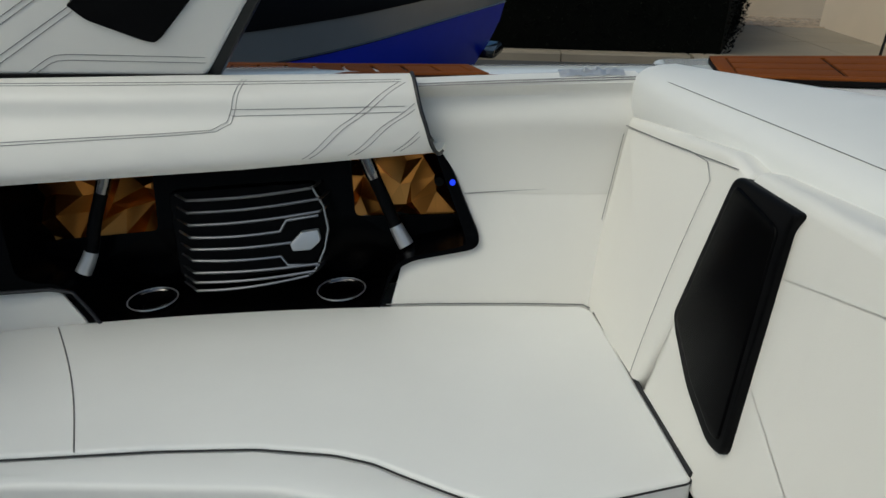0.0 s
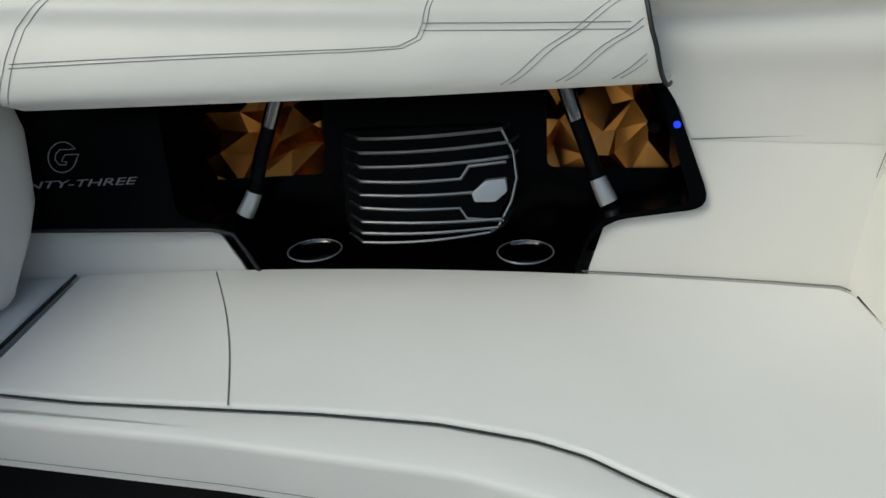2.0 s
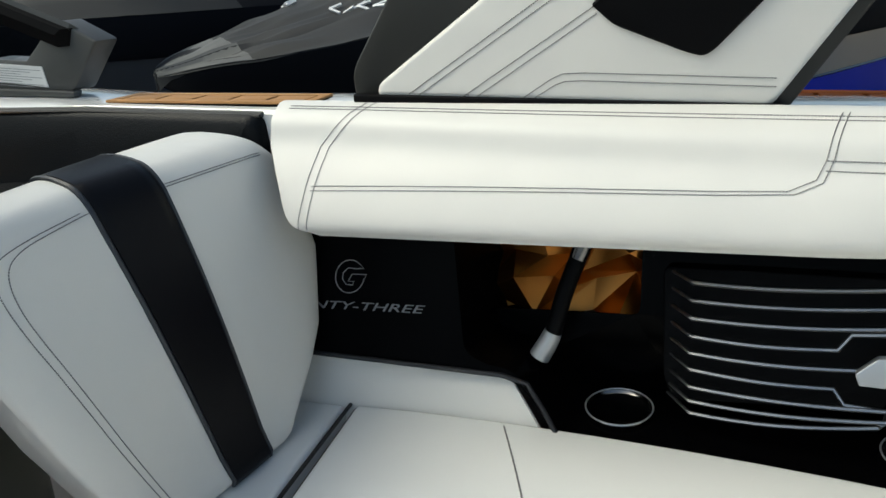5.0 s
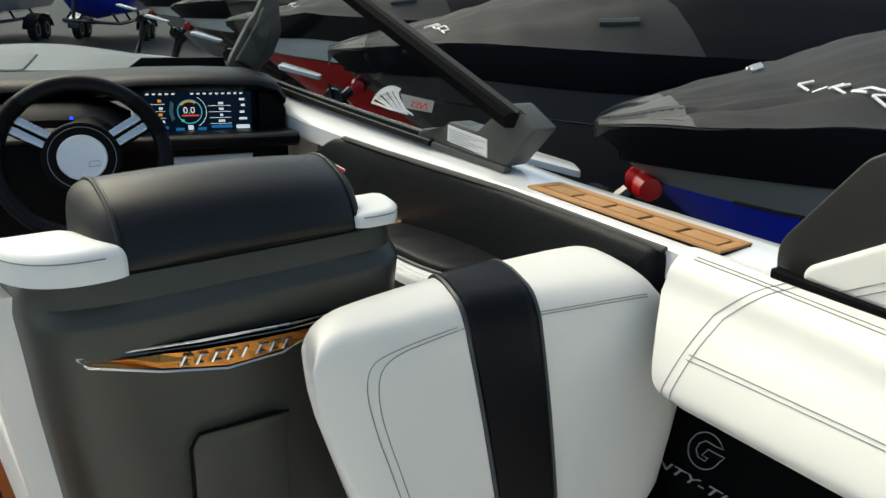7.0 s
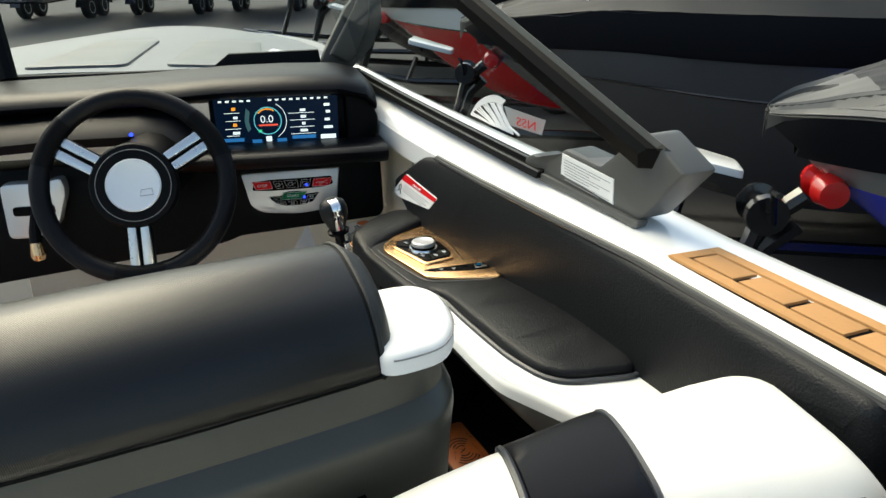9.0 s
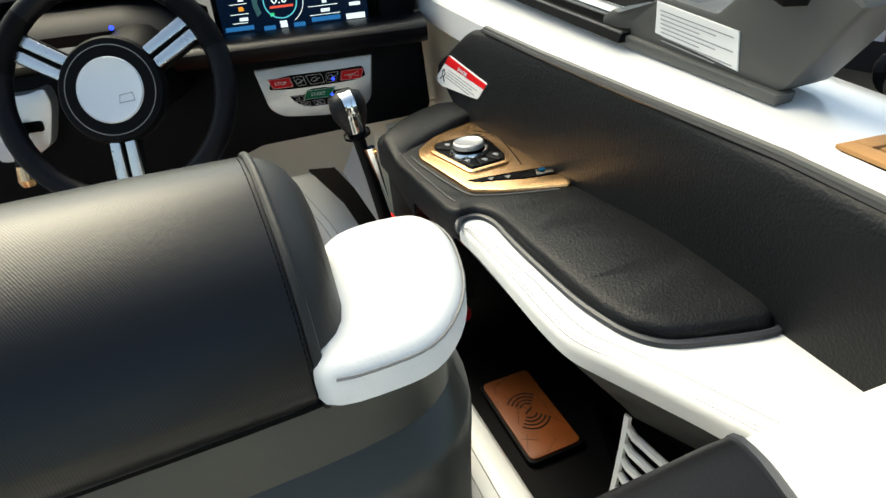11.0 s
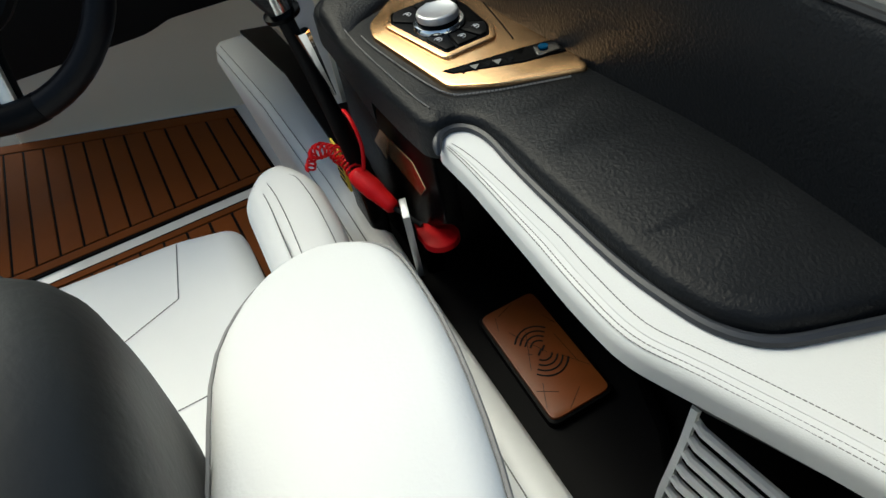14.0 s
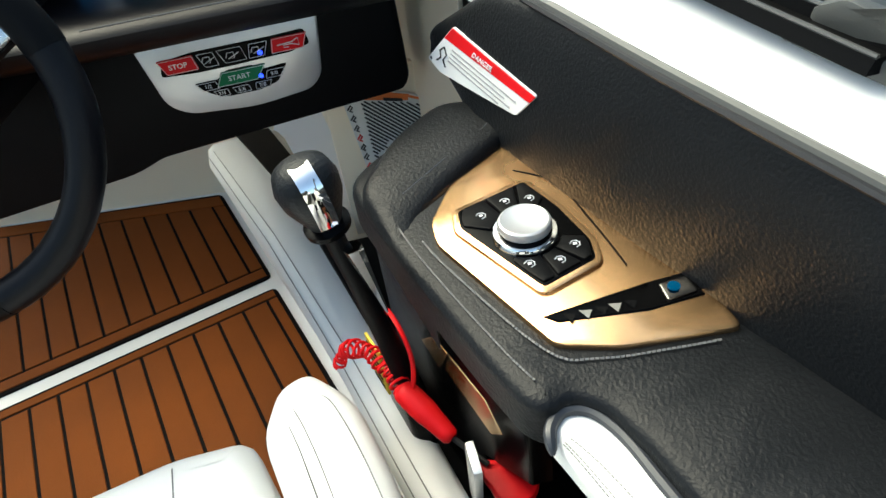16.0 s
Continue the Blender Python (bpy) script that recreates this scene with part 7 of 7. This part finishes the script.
def hull_section(t, L, beam):
    """Half breadth, keel and sheer heights at t (0 bow, 1 stern)."""
    b = beam / 2 * (1 - (1 - min(1, t / 0.55)) ** 2.2) ** 0.75 if t < 0.55 else beam / 2 * (1 - 0.06 * (t - 0.55) / 0.45)
    keel = 0.55 * max(0, 1 - t / 0.32) ** 2.0
    return b, keel


def covered_boat(name, label, nose, heading, low, mid, L=6.3, beam=2.4, cover=None, lower_split=0.66, peak=0.85, platform=False, group="covered boats on trailers", marks=True):
    """A wake boat under its cover, on a trailer. nose: the tip of the bow; heading: degrees of the way from bow to stern."""
    cover = cover or COVER
    t0 = thing(name, label, "boat", group, base=(nose[0], nose[1], GROUND), boat=False)
    ca, sn = math.cos(radians(heading)), math.sin(radians(heading))
    zt = nose[2] + 0.0

    def P(a, b, z):
        return Vector((nose[0] + ca * a - sn * b, nose[1] + sn * a + ca * b, z))

    bot = zt - 1.25
    N = 26
    ts = [0.0, 0.004, 0.012, 0.025, 0.045] + [0.07 + 0.93 * k / N for k in range(N + 1)]

    def rise(t):
        return 0.16 * min(1.0, t / 0.16) ** 0.8

    def side(t, f):
        """f: 0 keel to 1 sheer."""
        b, keel = hull_section(t, L, beam)
        rake = 0.9 * (1 - f) ** 1.2 * max(0, 1 - t / 0.5)
        flare = (0.42 + 0.58 * min(1, f * 1.6) ** 0.55) if f > 0 else 0.0
        z = bot + keel * (1 - f) + (zt + rise(t) - bot) * f
        return t * L + rake, b * flare, z

    def strip(f0, f1, n=5, push=0.0):
        bm = bmesh.new()
        for s in (-1, 1):
            rows = [[P(*[(q[0], s * (q[1] + push), q[2]) for q in [side(t, f0 + (f1 - f0) * j / n)]][0]) for j in range(n + 1)] for t in ts]
            loft(rows, False, False, bm)
        rows = [[P(side(1, f0 + (f1 - f0) * j / n)[0], s * side(1, f0 + (f1 - f0) * j / n)[1], side(1, f0 + (f1 - f0) * j / n)[2]) for j in range(n + 1)] for s in (-1, 1)]
        loft(rows, False, False, bm)
        return bm

    part("lower_hull", strip(0.0, lower_split, 5), low, t0)
    part("upper_hull", strip(lower_split, 0.84, 4), mid, t0)

    def top_h(t):
        e = min(1.0, max(0.0, (t - 0.11) / 0.34))
        return 0.02 + 0.22 * min(1.0, t / 0.20) + peak * e * e * (3 - 2 * e) * (1 - 0.6 * max(0, (t - 0.62) / 0.38) ** 1.5)

    def cover_f(u, v):
        t = ts[0] + u ** 1.35
        b, _ = hull_section(t, L, beam)
        w = 2 * v - 1
        h = top_h(t)
        wr = 0.012 * noise.noise((t * 14, w * 5, nose[0])) * (1 - abs(w)) + 0.024 * noise.noise((t * 5, w * 9, nose[0] + 3)) + 0.022 * noise.noise((t * 30, w * 4 + t * 9, nose[0] + 7)) + 0.010 * noise.noise((t * 12 + w * 6, w * 16, nose[0] + 5))
        bump = 0.28 * h * max(0, 1 - abs(w) * 1.6) * (1 if t > 0.28 else 0.4)
        z = zt + rise(t) + 0.012 + h * 0.62 * (1 - abs(w) ** 2.3) + bump * 0.5 + wr
        return P(t * L - 0.02, w * (b + 0.025), z)

    part("cover", sheet(lambda u, v: cover_f(u * (0.42 + 0.09 * abs(2 * v - 1)), v), 50, 34, 0.006), cover, t0, "grey fabric cover drawn over the bow", 60)
    part("cover_aft", sheet(lambda u, v: cover_f((0.42 + 0.09 * abs(2 * v - 1)) * (1 - u) + u, v), 30, 34, 0.006), COVER_DARK, t0, "black fabric cover over the tower and stern", 60)
    # hanging skirt in black
    bm = bmesh.new()
    for s in (-1, 1):
        rows = []
        for k, t in enumerate(ts):
            x0, b0, z0 = side(t, 1.0)
            x1, b1, z1 = side(t, 0.84)
            d = 0.02 * noise.noise((t * 20, s, nose[0]))
            rows.append([P(x0 - 0.02, s * (b0 + 0.026), z0 + 0.014), P(x0, s * (b0 + 0.03), z0 - 0.03), P(x1, s * (b1 + 0.03 + d), z1), P(x1, s * (b1 + 0.012), z1 - 0.03)])
        loft(rows, False, False, bm)
    part("cover_skirt", bm, COVER_DARK, t0, "black hanging skirt of the cover")
    part("nose_patch", sheet(lambda u, v: cover_f(u * 0.105, v) + Vector((0, 0, 0.006)), 12, 20, 0.002), COVER_PALE, t0, "pale reinforcing patch", 60)
    if marks:
        for s in (-1, 1):
            for k in range(5):
                mk = bmesh.new()
                lie = lambda a, b: cover_f(0.205 + 0.0060 * (k + a) + 0.010 * b, 0.5 + s * (0.16 + 0.050 * (k + a))) + Vector((0, 0, 0.010))
                for run in (((0.0, 0.0), (0.12, 1.0)), ((0.0, 0.0), (0.72, 0.0)), ((0.12, 1.0), (0.80, 1.0)))[:2 + k % 2]:
                    tube([lie(*run[0]), lie(*run[1])], 0.007, 4, bm=mk)
                part("marking_stroke", mk, LETTER, t0, "white printed stroke")
        part("hull_crease", tube([P(a, -(b + 0.004), z) for a, b, z in (side(t, lower_split) for t in ts[4:])], 0.008, 4), HULL_BLACK, t0, "dark crease along the hull")
    for s in (-1, 1):
        part("cover_vent", tube([cover_f(0.41 + 0.02 * k, 0.5 + s * 0.42) + Vector((0, 0, 0.006)) for k in range(3)], 0.026, 6), COVER_PALE, t0, "stiff cover vent")
    # trailer
    tr = bmesh.new()
    for s in (-1, 1):
        tube([P(-1.0, 0, bot + 0.15), P(0.4, s * 0.4, bot + 0.02), P(1.6, s * 0.75, bot - 0.08), P(L * 0.95, s * 0.75, bot - 0.08)], 0.05, 6, bm=tr)
        for a in (1.5, 3.0, 4.6):
            tube([P(a, s * 0.75, bot - 0.08), P(a + 0.1, s * 0.55, bot + 0.22)], 0.035, 6, bm=tr)
    tube([P(-0.2, 0, bot + 0.1), P(0.05, 0, bot + 0.75), P(0.15, 0, bot + 0.85)], 0.045, 6, bm=tr)
    part("trailer_frame", tr, HULL_BLACK, t0, "black trailer frame")
    for s in (-1, 1):
        part("trailer_fender", loft([[P(L * 0.58 + 0.42 + q * math.cos(math.pi * k / 10) * 1.0, s * b, GROUND + 0.36 + 0.42 * math.sin(math.pi * k / 10)) for b in (0.84, 1.16)] for k in range(11) for q in (0.92,)], caps=False, closed=False), HULL_BLACK, t0, "black trailer fender")
        for a in (L * 0.58, L * 0.58 + 0.85):
            wm = frame_map(P(a, s * 1.0, GROUND + 0.33), P(1, 0, 0) - P(0, 0, 0), (0, 0, 1))
            wh = part("trailer_wheel", turned([(0.18, -0.11), (0.30, -0.11), (0.33, -0.08), (0.33, 0.08), (0.30, 0.11), (0.18, 0.11)], wm, 24), RUBBER, t0, "black trailer tyre")
            part("wheel_rim", turned([(0.02, 0.09), (0.10, 0.10), (0.185, 0.115), (0.185, -0.115), (0.10, -0.10), (0.02, -0.09)], wm, 16), SILVER, wh)
    rz = zt - 0.25
    part("bow_roller", loft([[P(0.22 + r * math.cos(a * math.pi / 8), w, rz + r * math.sin(a * math.pi / 8)) for a in range(16)] for w, r in ((-0.12, 0.02), (-0.115, 0.05), (-0.05, 0.066), (-0.03, 0.04), (0.03, 0.04), (0.05, 0.066), (0.115, 0.05), (0.12, 0.02))]), HULL_RED, t0, "red bow roller on the winch stand")
    part("winch_stand", tube([P(0.16, 0, rz - 0.04), P(0.02, 0, rz - 0.16), P(-0.12, 0, rz - 0.75)], 0.04, 8), HULL_BLACK, t0, "black winch stand")
    wn_m = frame_map(P(-0.02, 0, rz - 0.06), P(0, 1, 0) - P(0, 0, 0), (0, 0, 1))
    part("winch", turned([(0.02, -0.09), (0.075, -0.09), (0.08, -0.06), (0.045, -0.05), (0.045, 0.05), (0.08, 0.06), (0.075, 0.09), (0.02, 0.09)], lambda a, b, h=0.0: P(0.02 + a, h, rz - 0.10 + b), 18), HULL_BLACK, t0, "black winch drum")
    part("winch_handle", tube([P(0.02, -0.10, rz - 0.10), P(0.02, -0.16, rz - 0.10), P(0.0, -0.17, rz + 0.02), P(0.0, -0.24, rz + 0.03)], 0.012, 6), HULL_BLACK, t0, "black winch handle")
    part("step_plate", pad(fillet([(-0.40, -0.12), (-0.08, -0.08), (-0.08, 0.08), (-0.40, 0.12)], 0.03, 3), lambda x, y, h=0.0: P(x, y, rz + 0.07 - 0.25 * (x + 0.1) + h), 0.03, 0.008, 2), HULL_WHITE, t0, "white trailer step plate")
    if platform:
        pf = part("swim_platform", pad(fillet([(L - 0.05, -1.05), (L + 0.62, -0.95), (L + 0.62, 0.95), (L - 0.05, 1.05)], 0.1, 3), lambda x, y, h=0.0: P(x, y, zt - 0.80 + h), 0.08, 0.01, 2), HULL_BLACK, t0, "black swim platform")
        for k in range(9):
            part("grip_strip", pad([(L + 0.04 + 0.062 * k, -0.88), (L + 0.07 + 0.062 * k, -0.88), (L + 0.07 + 0.062 * k, 0.88), (L + 0.04 + 0.062 * k, 0.88)], lambda x, y, h=0.0: P(x, y, zt - 0.795 + h), 0.006, 0.001, 1), STRIP_BLUE, pf, "pale blue grip strip")
    return t0


STRIP_BLUE = material("pale_blue_grip", (0.16, 0.34, 0.52), 0.7, vary=0.1)
HEAD = 70.0
n1 = BOAT @ Vector((-2.952, 2.424, 0.836))
n2 = BOAT @ Vector((-6.022, 1.99, 1.046))
step = n2 - n1
covered_boat("covered_boat", "grey and blue wake boat under a grey cover on a trailer", n1, HEAD, HULL_BLUE, HULL_GREY, lower_split=0.68, platform=True)
covered_boat("covered_boat", "grey wake boat under a grey cover on a trailer", n2, HEAD, HULL_SHADED, HULL_SHADED)
covered_boat("covered_boat", "white and red wake boat under a grey cover on a trailer", n2 + step, HEAD, HULL_RED, HULL_WHITE, lower_split=0.64)
covered_boat("covered_boat", "white wake boat under a dark cover on a trailer", n2 + step * 2.0, HEAD, HULL_BLACK, HULL_WHITE, cover=COVER_DARK)
covered_boat("covered_boat", "grey wake boat under a dark cover, further along the row", n2 + step * 3.0, HEAD, HULL_GREY, HULL_WHITE, cover=COVER)
# second row behind, and a row ahead
for k, (px, py, lo, hi) in enumerate(((-5.6, 11.0, HULL_GREY, HULL_GREY), (-9.0, 10.6, HULL_BLACK, HULL_GREY), (-12.4, 10.2, HULL_RED, HULL_GREY), (-15.8, 9.8, HULL_BLACK, HULL_WHITE))):
    covered_boat("covered_boat", "dark wake boat under a black cover in the back row", Vector((px, py, 0.66)), HEAD, lo, hi, cover=COVER_DARK if k < 1 else COVER, group="covered boats in the back row", marks=False, peak=1.1)
for k, (py, lo, hi) in enumerate(((-7.2, HULL_WHITE, HULL_BLUE), (-4.0, HULL_WHITE, HULL_WHITE), (-0.9, HULL_BLUE, HULL_WHITE), (2.3, HULL_WHITE, HULL_WHITE), (5.6, HULL_BLUE, HULL_WHITE))):
    covered_boat("bare_boat", "white hulled boat on a trailer across the lane", Vector((-22.0 - 0.4 * k, py, 0.95)), 168, lo, hi, cover=WHITE_COVER, group="boats across the lane", marks=False, peak=0.5)

# ---- beyond the stern: kerb, concrete, gravel and a wall ----
kerb = thing("kerb", "pale concrete kerb at the edge of the lot", "kerb", kind="structure", base=(2.5, 11, GROUND), boat=False)
kd = Vector((0.996, 0.088, 0))
kn = Vector((-0.088, 0.996, 0))
K0 = Vector((0.48, 12.24, GROUND))
for k in range(-8, 2):
    a = K0 + kd * (0.85 + 2.22 * k if k else 0.83)
    part("kerb_stone", loft([[a + kd * d + kn * y + Vector((0, 0, z)) for y, z in ((0, 0), (0.02, 0.12), (0.05, 0.15), (0.28, 0.15), (0.28, 0))] for d in (0.012, 2.19 if k < 1 else 0.80)]), CONCRETE, kerb)
walkw = thing("pavement", "tan concrete paving beside the kerb", "pavement", kind="structure", base=(5, 14, GROUND), boat=False)
for i in range(4):
    for j in range(4):
        a = K0 + kd * (3.62 + 2.4 * i) + kn * (-2.1 + 2.1 * j)
        part("slab", loft([[a + kd * x + kn * y + Vector((0, 0, z)) for x, y in ((0.008, 0.008), (2.392, 0.008), (2.392, 2.092), (0.008, 2.092))] for z in (0.0, 0.13 + 0.001 * (i + j))]), CONCRETE, walkw)
setting("wall_back", loft([[Vector((x, y, z)) for x, y in ((7.55, 17.3), (7.72, 13.0), (8.2, 13.0), (8.05, 17.3))] for z in (GROUND, 2.4)]), STUCCO, "tan stucco garden wall", "wall", boat=False)
setting("wall_low", loft([[Vector((x, y, z)) for x, y in ((4.6, 18.9), (8.6, 18.9), (8.6, 19.15), (4.6, 19.15))] for z in (GROUND, -0.45)]), STUCCO, "low tan wall behind the gravel", "wall", boat=False)
rail = thing("handrail", "black metal handrail post on the paving", "handrail", base=(6.64, 12.71, GROUND + 0.13), boat=False)
part("post", tube([Vector((6.64, 12.71, GROUND + 0.13)), Vector((6.70, 12.76, GROUND + 1.0))], 0.025, 8), HULL_BLACK, rail)
part("top_rail", tube([Vector((6.70, 12.76, GROUND + 0.98)), Vector((7.68, 13.3, GROUND + 1.0))], 0.022, 8), HULL_BLACK, rail)
# clipped hedge behind the kerb
hedge = thing("hedge", "dark clipped hedge behind the concrete kerb", "hedge", base=(0, 14, GROUND), boat=False)
hedge_at = lambda u, v, w: Vector((-14.0 + 18.1 * u + 1.7 * v * u, 12.72 + 0.09 * (-14.0 + 18.1 * u) * 0.0 + 4.4 * v, GROUND + 0.12 + 2.2 * w))
# Solid dark block fills the hedge behind its leaves.
part("core", loft([[hedge_at(u, v, w) for u, v in ((0, 0.02), (0.995, 0.02), (0.995, 1), (0, 1))] for w in (0.0, 0.97)]), HEDGE, hedge, "solid dark core inside the hedge")
lv = bmesh.new()
hr = random.Random(12)
for k in range(5200):
    q = hr.random()
    p = hedge_at(hr.random() ** 0.5, 0.0, hr.random()) if q < 0.6 else hedge_at(1.0, hr.random(), hr.random()) if q < 0.9 else hedge_at(hr.random(), hr.random(), 1.0)
    p = p + Vector((hr.uniform(-0.07, 0.07), hr.uniform(-0.07, 0.07), hr.uniform(-0.06, 0.06)))
    a, b = (Vector((hr.uniform(-1, 1), hr.uniform(-1, 1), hr.uniform(-1, 1))).normalized() for _ in range(2))
    w = hr.uniform(0.02, 0.05)
    lv.faces.new([lv.verts.new(p + d) for d in (-a * w, b * w * 0.5, a * w, -b * w * 0.5)])
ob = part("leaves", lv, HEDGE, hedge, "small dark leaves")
ob["kind"] = "stuff"
grv = bmesh.new()
grnd = random.Random(8)
for k in range(420):
    c = Vector((6.6 + grnd.uniform(-1.6, 1.6), 17.9 + grnd.uniform(-0.9, 0.9), GROUND + 0.12))
    r = grnd.uniform(0.05, 0.12)
    m = Matrix.Translation(c) @ Matrix.Diagonal((r, r * grnd.uniform(0.6, 1), r * 0.5, 1))
    bmesh.ops.create_icosphere(grv, subdivisions=1, radius=1, matrix=m)
tagged(finish("gravel_bed", grv, GRAVEL, 30, False), "tan river gravel bed behind the paving", "gravel", "", "stuff")
